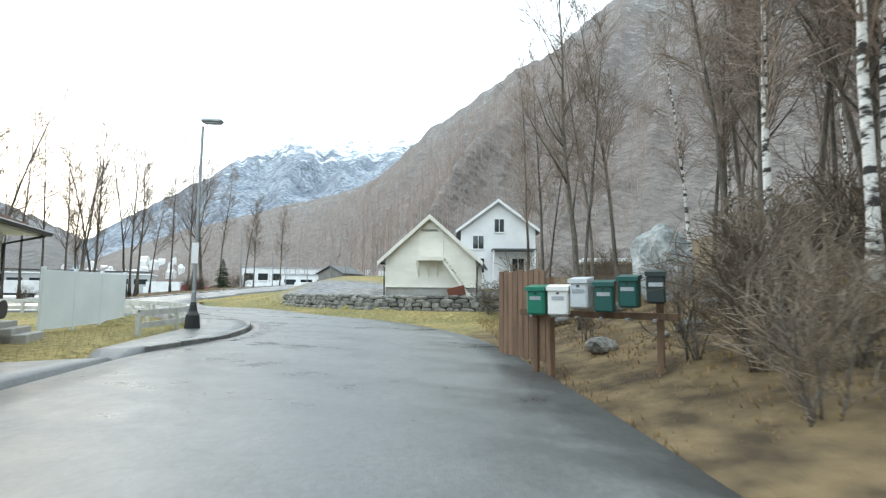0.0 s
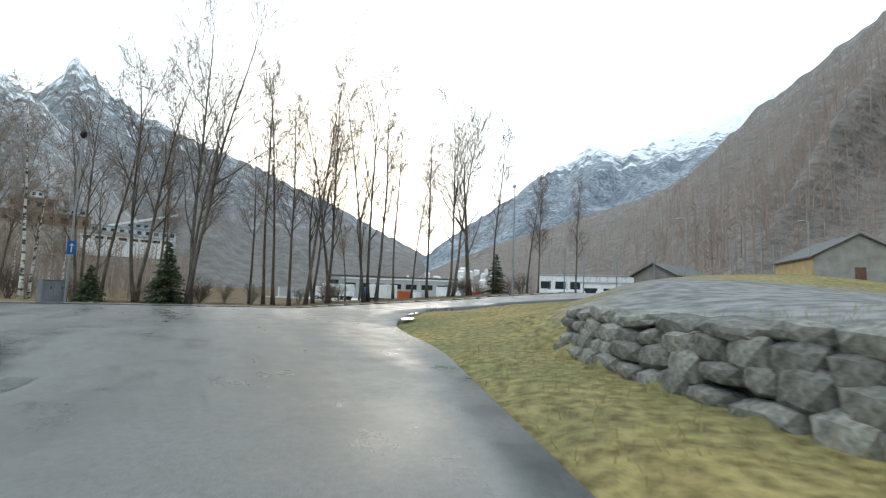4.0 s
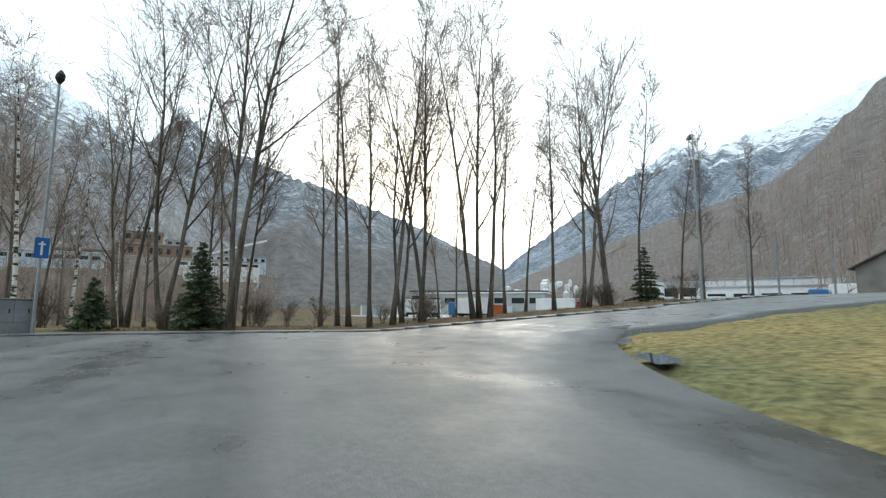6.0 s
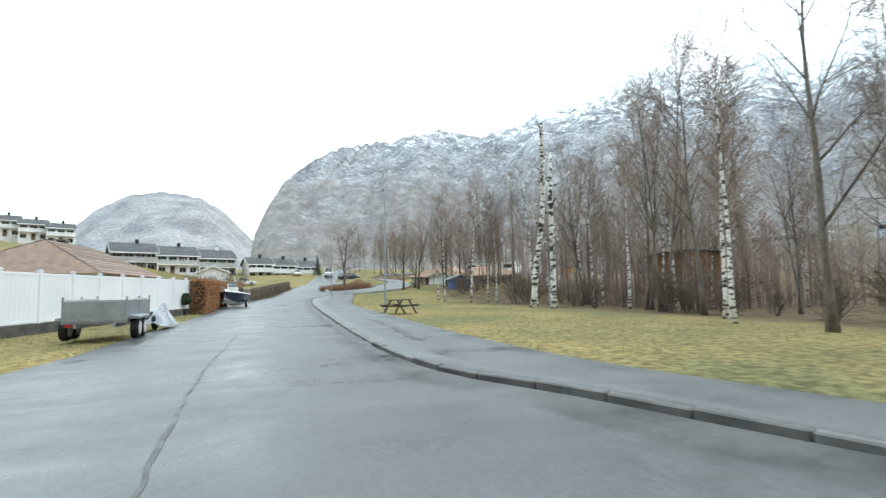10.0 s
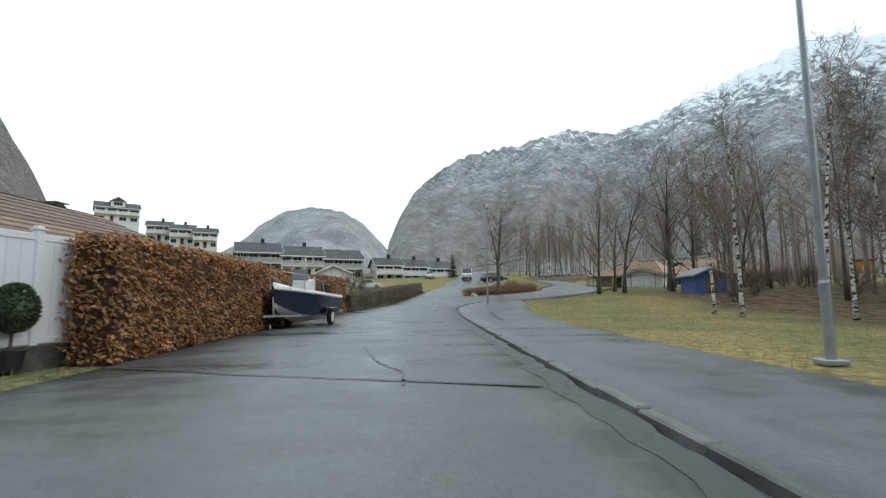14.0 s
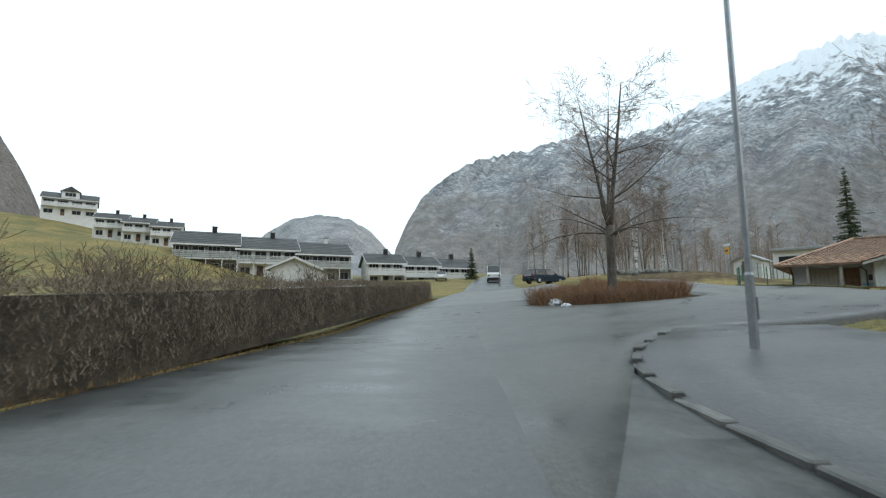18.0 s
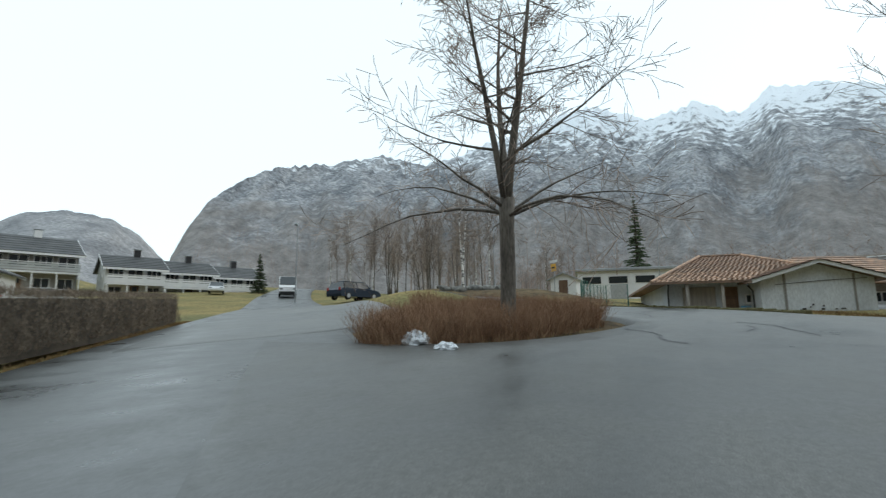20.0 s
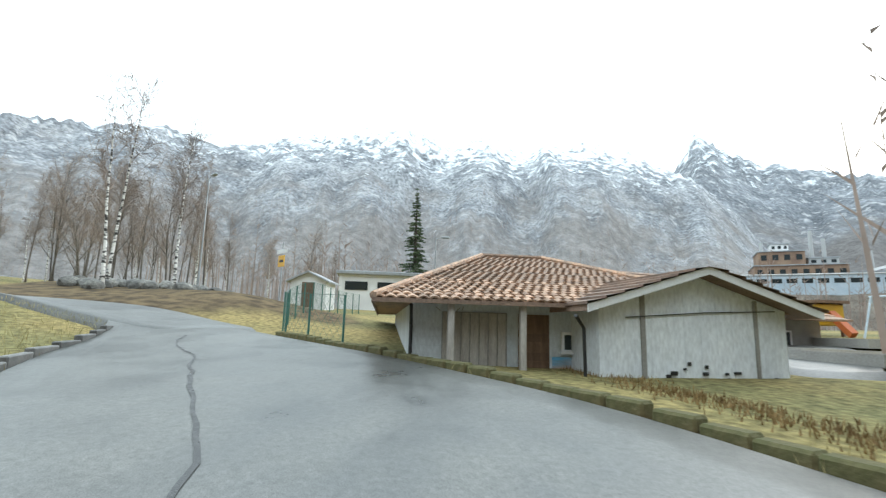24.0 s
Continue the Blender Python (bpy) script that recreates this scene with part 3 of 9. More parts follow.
FIRST_EAST = [(2.0, -16), (2.0, 0), (1.7, 7.0), (1.1, 12.5), (-0.4, 17), (-2.7, 20.8), (-5.6, 24.0), (-9.6, 28.2), (-14, 33), (-18.5, 37.0), (-21.3, 41.0), (-22.6, 44.5), (-24, 49), (-26, 50)]
ribbon("road", MAIN_EAST, MAIN_WEST, ASPHALT, 0.012, "wet grey asphalt road with patches and seams", "road", 8, crown=0.02)
ribbon("road", FIRST_WEST, FIRST_EAST, ASPHALT, 0.022, "wet grey asphalt side road joining at a junction", "road", 10)
SIDE_NORTH = U((31.0, -0.8)) + [(-66.6, -23.6), (-70.5, -22.4), (-74.3, -21.9), (-78.2, -22.4), (-81.6, -24.2)] + UL( (54, -22.6), (58, -24.6), (63, -25.8)) + [(-90.6, -34.0), (-92.4, -36.6), (-93.8, -38.6)]
SIDE_SOUTH = U((53.5, -2.2)) + UL((56.5, -9), (55.2, -12), (56.4, -16.5), (59, -18), (62, -18.8), (66, -20.4)) + [(-88.0, -37.8), (-90.0, -39.4), (-91.2, -40.6)]
ribbon("road", SIDE_NORTH, SIDE_SOUTH, ASPHALT_LANE, 0.030, "pale worn asphalt lane curving round an island", "road", 10)
ribbon("road", [(-90.6, -38.4), (-90.9, -42.0), (-89.8, -47.0), (-88.6, -52.0)], [(-93.6, -37.6), (-94.4, -42.0), (-93.4, -48.0), (-92.0, -53.0)], ASPHALT_PALE, 0.036, "narrow pale asphalt spur behind the grass bank", "road", 4)
ribbon("pavement", [(-92.6, -24.8), (-98, -22.8), (-104, -21.2), (-112, -19.6)], [(-91.2, -21.6), (-97, -18.6), (-104, -16.8), (-112, -15.4)], ASPHALT_PALE, 0.03, "pale asphalt path through the playground", "pavement", 5)
ribbon("pavement", UL((60, -3), (66, -4), (74, -5.5), (84, -7)), UL((61.5, -8.5), (66, -14), (74, -15), (84, -14)), ASPHALT_PALE, 0.040, "pale worn asphalt parking bay", "pavement", 6)
ribbon("pavement", [(-5.2, 0), (-5.6, 3), (-6.2, 9)], [(-14, -2), (-9.6, 3), (-9.0, 7.5)], WALKWAY, 0.034, "wet asphalt forecourt beside the white house", "pavement", 5)

# raised walkways with kerbs
WALK_IN = U((-34.3, -5.9), (-27, -5.35), (-21, -3.7), (-16, -2.05), (0, -1.95), (15, -2.15), (30, -2.55), (36.0, -3.2), (39.5, -5.6))
WALK_OUT = U((-34.3, -7.0), (-28, -6.8), (-23, -6.0), (-16, -4.6), (0, -4.8), (15, -5.3), (27, -6.6), (33, -7.6), (38.5, -8.2))
ribbon("pavement", WALK_IN, WALK_OUT, WALKWAY, 0.055, "wet asphalt footway beside the road, raised above a kerb", "pavement", 4)
FOOT_IN = [(-6.15, 10.0), (-5.8, 13), (-6.8, 16.9), (-8.6, 19.8), (-11.7, 23.2), (-15.2, 25.8), (-20, 26.8)]
FOOT_OUT = [(-6.9, 9.6), (-7.6, 13), (-8.3, 16.2), (-9.9, 19.0), (-13.0, 22.2), (-16.2, 24.4), (-20, 25.2)]
ribbon("pavement", FOOT_IN, FOOT_OUT, WALKWAY, 0.10, "wet asphalt footway curving round the corner", "pavement", 3)


VERGE_IN = U((-34.5, -5.95), (-44, -5.85), (-52, -5.95), (-60, -6.05), (-70, -6.2), (-82, -5.2))
VERGE_OUT = U((-34.5, -7.0), (-44, -7.1), (-52, -7.3), (-60, -7.5), (-70, -7.7), (-82, -6.8))
ribbon("pavement", VERGE_IN, VERGE_OUT, KERB, 0.05, "pale gritty footway strip along the far edge of the road", "pavement", 3)
for line in (WALK_IN, FOOT_IN, VERGE_IN):
    c = spline(line, 0.8)
    OUTLINES.append(np.concatenate([c + RL * 0.55, (c - RL * 0.55)[::-1]]))
build_ground()


def kerb_row(line, group, width=0.14, top=0.125, limit=90):
    """Single kerb stones, end to end."""
    c = spline(line, 1.0)
    d = np.concatenate([[0], np.cumsum(np.hypot(*np.diff(c, axis=0).T))])
    base = tagged(new("kerb"), "worn concrete kerb stones along the road edge", "kerb", kind="structure")
    meshes = {}
    n = min(int(d[-1]), limit)
    for i in range(n):
        s0, s1 = i + 0.0, i + 1.0
        a = np.array((np.interp(s0, d, c[:, 0]), np.interp(s0, d, c[:, 1])))
        b = np.array((np.interp(s1, d, c[:, 0]), np.interp(s1, d, c[:, 1])))
        mid, dv = (a + b) / 2, b - a
        if "k" not in meshes:
            bm = boxes((-0.492, -width / 2, -0.25, 0.492, width / 2, 0.0), bevel=0.018)
            me = bpy.data.meshes.new("kerb_stone")
            bm.to_mesh(me)
            bm.free()
            me.materials.append(KERB)
            meshes["k"] = me
        ob = new("kerb_stone", meshes["k"])
        ob.parent = base
        ob.matrix_basis = pose(mid[0], mid[1], z_at(*mid) + top + 0.01 * math.sin(i * 2.3), 0, 0.4 * math.sin(i * 1.7), math.degrees(math.atan2(dv[1], dv[0])))
    return base


# ---- mountains and far slopes ----
SLOPES = {}


def mountain(name, label, profile, material, foot=-4.0, seed=0, rough=0.1, az_step=0.5, rows=40, power=1.15, crag=0.35):
    """A mountain side seen from the valley: ridge elevation by bearing, with gullies, spurs and broken crest."""
    az = np.arange(profile[0][0], profile[-1][0] + 0.01, az_step)
    el, dist, start = (np.interp(az, [p[0] for p in profile], [p[k] for p in profile])[:, None] for k in (1, 2, 3))
    s = np.linspace(0, 1.12, rows)[None, :]
    a = az[:, None] + 0 * s
    s = s + 0 * a
    crest = dist * np.tan(np.radians(el))
    bell = np.sin(np.pi * np.minimum(s, 1))
    across, up = np.radians(a) * dist, s * crest
    warp = 160 * fbm(across / 420 + seed, up / 420, 2)

    def ridges(size, slant, k):
        return 1 - 2.4 * np.abs(fbm((across + slant * up + warp) / size + seed * k, (up * 0.6 - 0.2 * across) / size + k, 2))
    r = start + (dist - start) * s + dist * 0.05 * fbm(a * 0.16 + seed, s * 2.5 + 3.0, 4) * ss(s, 0, 0.2)
    shape = np.where(s <= 1, s ** power, 1 - (s - 1) * 1.3)
    gully = crag * bell * (0.8 * fbm(a * 0.22 + seed * 1.7, s * 1.6, 4) + 0.40 * (ridges(380, 0.7, 1.3) - 0.6))
    z = foot + (crest - foot) * (shape + gully * 0.42) + np.where(s > 0.8, crest * rough * (0.35 * fbm(a * 1.9 + seed, s * 4, 5) - 0.03), 0)
    ra = np.radians(a)
    co = np.stack([-45 - np.sin(ra) * r, 5 + np.cos(ra) * r, z], -1)
    SLOPES[name] = co
    verts = [tuple(c) for c in co.reshape(-1, 3)]
    m = rows
    faces = [(i * m + j, i * m + m + j, i * m + m + j + 1, i * m + j + 1) for i in range(len(az) - 1) for j in range(m - 1)]
    ob = new(name, mesh_from(name, verts, faces, material, True))
    return tagged(ob, label, "mountain", kind="structure")


# rock and forest colours lifted towards grey-blue: distance haze put into the base colour
M_WEST = mountain_mat("hazed_birch_rock", (0.16, 0.17, 0.185), (0.33, 0.34, 0.355), 270, 590, 0.58, 0.016, (0.5, 1.5), 0.4, (120, 330, (0.235, 0.222, 0.213)))
M_SNOW = mountain_mat("hazed_snow_rock", (0.15, 0.175, 0.21), (0.28, 0.31, 0.35), 620, 1200, 0.55, 0.006)
M_NW = mountain_mat("hazed_dark_snow_rock", (0.13, 0.14, 0.155), (0.25, 0.265, 0.285), 520, 1150, 0.36, 0.007, (0.6, 1.4), 0.8, (250, 560, (0.16, 0.15, 0.145)))
M_EAST = mountain_mat("hazed_hillside_forest", (0.15, 0.147, 0.147), (0.25, 0.24, 0.23), 800, 1400, 0.1, 0.03, (0.6, 1.4), 0.6, (120, 420, (0.22, 0.195, 0.18)))
M_SOUTH = mountain_mat("hazed_dome_rock", (0.20, 0.205, 0.215), (0.32, 0.32, 0.325), 420, 760, 0.34, 0.008, (0.7, 1.3), 0.6)


def ridge(start, *rows):
    return [(a, e, d, s[0] if s else start) for a, e, d, *s in rows]


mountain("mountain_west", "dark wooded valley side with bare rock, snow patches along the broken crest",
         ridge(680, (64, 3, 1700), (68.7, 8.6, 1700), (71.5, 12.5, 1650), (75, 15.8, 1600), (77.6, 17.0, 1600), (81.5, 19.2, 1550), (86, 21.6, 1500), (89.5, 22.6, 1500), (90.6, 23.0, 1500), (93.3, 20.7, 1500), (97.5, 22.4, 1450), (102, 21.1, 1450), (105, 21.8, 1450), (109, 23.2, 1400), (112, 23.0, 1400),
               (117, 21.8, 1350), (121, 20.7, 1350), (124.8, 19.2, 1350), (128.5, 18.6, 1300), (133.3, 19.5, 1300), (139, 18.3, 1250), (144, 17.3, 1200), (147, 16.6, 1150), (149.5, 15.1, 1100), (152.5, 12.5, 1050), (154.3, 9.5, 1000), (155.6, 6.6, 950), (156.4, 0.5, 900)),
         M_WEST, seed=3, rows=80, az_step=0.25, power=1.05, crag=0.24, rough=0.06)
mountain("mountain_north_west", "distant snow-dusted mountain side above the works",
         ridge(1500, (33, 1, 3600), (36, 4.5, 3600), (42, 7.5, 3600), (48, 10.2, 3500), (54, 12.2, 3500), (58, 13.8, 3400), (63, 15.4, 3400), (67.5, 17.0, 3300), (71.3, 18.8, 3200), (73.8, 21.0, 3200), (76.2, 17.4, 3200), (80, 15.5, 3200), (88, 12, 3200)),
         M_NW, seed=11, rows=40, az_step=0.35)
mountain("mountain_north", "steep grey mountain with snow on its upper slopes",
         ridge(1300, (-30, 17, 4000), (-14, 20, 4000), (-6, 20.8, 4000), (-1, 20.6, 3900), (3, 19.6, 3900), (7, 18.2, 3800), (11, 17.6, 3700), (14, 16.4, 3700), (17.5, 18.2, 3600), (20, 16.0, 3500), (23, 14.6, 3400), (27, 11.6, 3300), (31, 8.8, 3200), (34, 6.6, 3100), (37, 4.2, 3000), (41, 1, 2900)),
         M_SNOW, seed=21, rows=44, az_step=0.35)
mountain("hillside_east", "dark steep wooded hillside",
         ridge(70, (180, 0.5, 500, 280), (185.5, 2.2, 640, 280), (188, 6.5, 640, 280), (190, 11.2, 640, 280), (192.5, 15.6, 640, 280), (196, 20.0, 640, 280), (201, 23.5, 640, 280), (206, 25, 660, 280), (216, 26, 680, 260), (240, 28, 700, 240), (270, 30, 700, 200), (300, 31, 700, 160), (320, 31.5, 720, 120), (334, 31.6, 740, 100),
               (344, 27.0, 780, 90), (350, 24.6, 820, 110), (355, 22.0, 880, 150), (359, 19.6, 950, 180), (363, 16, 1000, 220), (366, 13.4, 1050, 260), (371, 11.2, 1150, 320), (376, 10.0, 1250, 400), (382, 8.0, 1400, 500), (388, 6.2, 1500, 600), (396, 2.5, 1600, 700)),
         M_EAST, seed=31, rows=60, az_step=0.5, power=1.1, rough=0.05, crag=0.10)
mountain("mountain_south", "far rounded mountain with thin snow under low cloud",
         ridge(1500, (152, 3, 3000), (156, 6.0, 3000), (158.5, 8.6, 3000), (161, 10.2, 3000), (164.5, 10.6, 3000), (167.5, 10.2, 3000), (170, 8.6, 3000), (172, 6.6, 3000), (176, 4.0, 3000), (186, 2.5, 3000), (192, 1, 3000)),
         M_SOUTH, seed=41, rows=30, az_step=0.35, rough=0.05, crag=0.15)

# ---- trees ----
class Grower:
    """Grows a bare tree: limbs go into one mesh, twigs into another."""

    def __init__(self, seed):
        self.r = random.Random(seed)
        self.limbs, self.twigs = [], []

    def branch(self, p, d, length, radius, depth, spec):
        r = self.r
        steps = spec["steps"][depth]
        pts, rad = [p.copy()], [radius]
        d = d.normalized()
        nodes = []
        for i in range(steps):
            w = spec["wander"][depth]
            d = (d + Vector((r.uniform(-w, w), r.uniform(-w, w), r.uniform(-w, w) * 0.6 + spec["rise"][depth]))).normalized()
            p = p + d * (length / steps)
            pts.append(p.copy())
            s = (i + 1) / steps
            rad.append(max(radius * (1 - s * spec["taper"][depth]), spec.get("least", 0.011) if depth < 3 else 0.008))
            nodes.append((p.copy(), d.copy(), s, rad[-1]))
        fine = depth >= spec["fine"]
        (self.twigs if fine else self.limbs).append(tube(pts, rad, 3 if fine else (7 if depth == 0 else 5), cap=not fine))
        if depth + 1 >= len(spec["count"]) + 1:
            return
        n = spec["count"][depth]
        n = r.randint(int(n * 0.8), int(n * 1.25) + 1)
        for k in range(n):
            s = spec["from"][depth] + (1 - spec["from"][depth]) * ((k + r.random()) / n)
            i = min(int(s * steps), steps - 1)
            q, qd, _, qr = nodes[i]
            a = r.uniform(0, 2 * math.pi) + k * 2.4
            side = qd.orthogonal().normalized()
            side = (Matrix.Rotation(a, 3, qd) @ side)
            ang = radians(r.uniform(*spec["angle"][depth]))
            nd = (qd * math.cos(ang) + side * math.sin(ang)).normalized()
            ln = length * r.uniform(*spec["ratio"][depth]) * (1.0 - spec["shorten"] * s if depth == 0 else 1.0)
            off = (pts[i + 1] - pts[i]) * r.random()
            self.branch(pts[i] + off, nd, ln, min(qr * spec["thin"], radius * 0.6), depth + 1, spec)


SPECS = {
    "aspen": dict(height=17, radius=0.16, steps=(9, 5, 3, 2), wander=(0.07, 0.16, 0.25, 0.3), rise=(0.05, 0.10, 0.05, 0.02), taper=(0.9, 0.85, 0.8, 0.8), fine=2,
                  count=(17, 9, 5), angle=((22, 45), (25, 50), (25, 60)), ratio=((0.22, 0.42), (0.25, 0.5), (0.3, 0.55)), shorten=0.45, thin=0.62, **{"from": (0.3, 0.15, 0.1)}),
    "slim": dict(height=16.5, radius=0.12, steps=(9, 4, 3, 2), wander=(0.05, 0.14, 0.2, 0.3), rise=(0.05, 0.12, 0.06, 0.0), taper=(0.92, 0.85, 0.8, 0.8), fine=1,
                 count=(24, 9, 4), angle=((20, 42), (25, 50), (25, 60)), ratio=((0.12, 0.26), (0.3, 0.5), (0.35, 0.6)), shorten=0.5, thin=0.6, **{"from": (0.35, 0.15, 0.1)}),
    "birch": dict(height=13, radius=0.125, steps=(9, 5, 3, 2), wander=(0.04, 0.14, 0.22, 0.3), rise=(0.05, 0.08, -0.06, -0.12), taper=(0.9, 0.85, 0.8, 0.8), fine=1,
                  count=(24, 9, 5), angle=((25, 55), (25, 55), (25, 60)), ratio=((0.14, 0.28), (0.3, 0.5), (0.35, 0.7)), shorten=0.35, thin=0.5, **{"from": (0.35, 0.1, 0.1)}),
    "stump_birch": dict(height=12, radius=0.22, steps=(10, 4, 3), wander=(0.05, 0.25, 0.3), rise=(0.06, 0.12, 0.1), taper=(0.45, 0.8, 0.8), fine=2,
                        count=(9, 6), angle=((30, 65), (25, 60)), ratio=((0.10, 0.26), (0.3, 0.5)), shorten=0.3, thin=0.5, **{"from": (0.35, 0.3)}),
    "broad": dict(height=9.5, radius=0.24, steps=(7, 7, 5, 3), wander=(0.10, 0.15, 0.22, 0.3), rise=(0.05, 0.055, 0.04, 0.02), taper=(0.8, 0.9, 0.85, 0.8), fine=2,
                  count=(22, 14, 7), angle=((45, 84), (30, 62), (25, 60)), ratio=((0.42, 0.68), (0.22, 0.45), (0.28, 0.5)), shorten=0.5, thin=0.5, **{"from": (0.32, 0.2, 0.15)}),
    "vase": dict(height=9, radius=0.155, steps=(6, 7, 4, 3), wander=(0.08, 0.10, 0.18, 0.25), rise=(0.05, 0.07, 0.05, 0.03), taper=(0.8, 0.9, 0.85, 0.8), fine=2,
                 count=(13, 10, 6), angle=((25, 58), (25, 50), (25, 60)), ratio=((0.45, 0.7), (0.25, 0.45), (0.3, 0.55)), shorten=0.3, thin=0.5, **{"from": (0.22, 0.15, 0.1)}),
    "bush": dict(height=2.6, radius=0.035, steps=(4, 4, 3), wander=(0.2, 0.25, 0.3), rise=(0.05, 0.08, 0.04), taper=(0.7, 0.85, 0.8), fine=1,
                 count=(9, 5), angle=((20, 60), (20, 60)), ratio=((0.4, 0.8), (0.3, 0.6)), shorten=0.2, thin=0.7, **{"from": (0.1, 0.1)}),
}
TREE_MESHES = {}


def tree_mesh(kind, seed):
    key = (kind, seed)
    if key in TREE_MESHES:
        return TREE_MESHES[key]
    sp = SPECS[kind]
    g = Grower(seed * 101 + len(kind) * 7)
    stems = 7 if kind == "bush" else (g.r.choice((1, 1, 2)) if kind == "aspen" else 1)
    for k in range(stems):
        lean = 0.5 if kind == "bush" else (0.16 if stems > 1 else 0.04)
        d = Vector((g.r.uniform(-lean, lean), g.r.uniform(-lean, lean), 1))
        o = Vector((g.r.uniform(-0.25, 0.25), g.r.uniform(-0.25, 0.25), -0.3)) if stems > 1 else Vector((0, 0, -0.3))
        g.branch(o, d, sp["height"] * g.r.uniform(0.9, 1.08), sp["radius"] * (0.8 if stems > 1 else 1), 0, sp)
    bark = BIRCH if "birch" in kind else BARK
    trunk = None
    if g.limbs:
        v, f = joined(*g.limbs)
        # root flare
        v = [Vector((a.x * (1 + 0.7 * max(0, 0.5 - a.z)), a.y * (1 + 0.7 * max(0, 0.5 - a.z)), a.z)) if a.z < 0.5 and kind != "bush" and abs(a.x) < 0.6 and abs(a.y) < 0.6 else a for a in v]
        trunk = mesh_from("trunk", v, f, bark, True)
    v, f = joined(*g.twigs)
    crown = mesh_from("crown", v, f, BUSH_TWIG if kind == "bush" else TWIG)
    TREE_MESHES[key] = (trunk, crown)
    return TREE_MESHES[key]


TREE_LABEL = {
    "aspen": ("tree", "tall bare grey-barked tree with upswept winter branches", "tree"),
    "slim": ("tree", "slender bare tree with thin upright twigs", "tree"),
    "birch": ("birch_tree", "bare birch with white black-flecked bark", "birch"),
    "stump_birch": ("birch_tree", "old pollarded birch with white bark and few stubby limbs", "birch"),
    "broad": ("tree", "bare spreading tree with a forked trunk and wide limbs", "tree"),
    "vase": ("tree", "bare fan-shaped tree with many upright branches", "tree"),
    "bush": ("bush", "leafless brown shrub with thin tangled stems", "bush"),
}


def plant(kind, x, y, seed=0, size=1.0, rz=0.0, group="", dz=0.0, label=""):
    name, lab, cat = TREE_LABEL[kind]
    trunk, crown = tree_mesh(kind, seed)
    m = pose(x, y, z_at(x, y) + dz, 0, 0, rz) @ Matrix.Diagonal((size, size, size, 1))
    ob = tagged(new(name), label or lab, cat, group)
    ob.matrix_basis = m
    if trunk:
        part("trunk", trunk, None, ob)
    part("crown", crown, None, ob)
    return ob


def spruce_mesh(seed, height, width, tiers, gap=0.0):
    """A conifer's crown: whorls of boughs, each set with many short needle sprays."""
    g = np.random.default_rng(seed)
    verts, faces = [], []
    whorls = int(max(16, tiers * 1.3))
    for i in range(whorls):
        s = (i + g.uniform(-0.3, 0.3)) / whorls
        z0 = height * (0.03 + 0.95 * max(s, 0))
        reach = width * (1 - max(s, 0)) ** 0.9 + 0.05
        for k in range(max(4, int(9 * (1 - 0.5 * s)))):
            a = g.uniform(0, 2 * math.pi)
            ln = reach * g.uniform(0.6, 1.12)
            ux, uy = math.cos(a), math.sin(a)
            n = int(max(9, ln * (60 if height < 8 else 45)))
            for j in range(n):
                t = (j + g.random()) / n
                z = z0 + ln * (0.10 * t - 0.34 * t * t + 0.12 * t ** 3)
                side = g.normal(0, 0.30) * ln * (1.05 - t) * 0.6
                p = Vector((ux * ln * t - uy * side, uy * ln * t + ux * side, z - abs(side) * 0.25 + g.normal(0, 0.03)))
                d = Vector((ux * 0.8 - uy * math.copysign(0.6, side) + g.normal(0, 0.25), uy * 0.8 + ux * math.copysign(0.6, side) + g.normal(0, 0.25), g.uniform(-0.35, 0.3)))
                d = d.normalized() * g.uniform(0.10, 0.22) * (0.6 + 0.03 * height)
                q = d.orthogonal().normalized()
                q = (Matrix.Rotation(g.uniform(0, 6.28), 3, d) @ q) * 0.042 * (0.7 + 0.07 * height)
                o = len(verts)
                verts += [p - q, p + q, p + d]
                faces.append((o, o + 1, o + 2))
    return mesh_from("crown", verts, faces, SPRUCE)


def spruce(x, y, height, width, seed=1, tiers=26, name="spruce_tree", label="dark green spruce with drooping branches", category="spruce"):
    ob = thing(name, label, category, on(x, y))
    part("trunk", tube([(0, 0, -0.2), (0, 0, height * 0.5), (0, 0, height * 0.97)], [0.022 * height, 0.013 * height, 0.01], 6), BARK, ob)
    part("crown", spruce_mesh(seed, height, width, tiers), None, ob)
    return ob


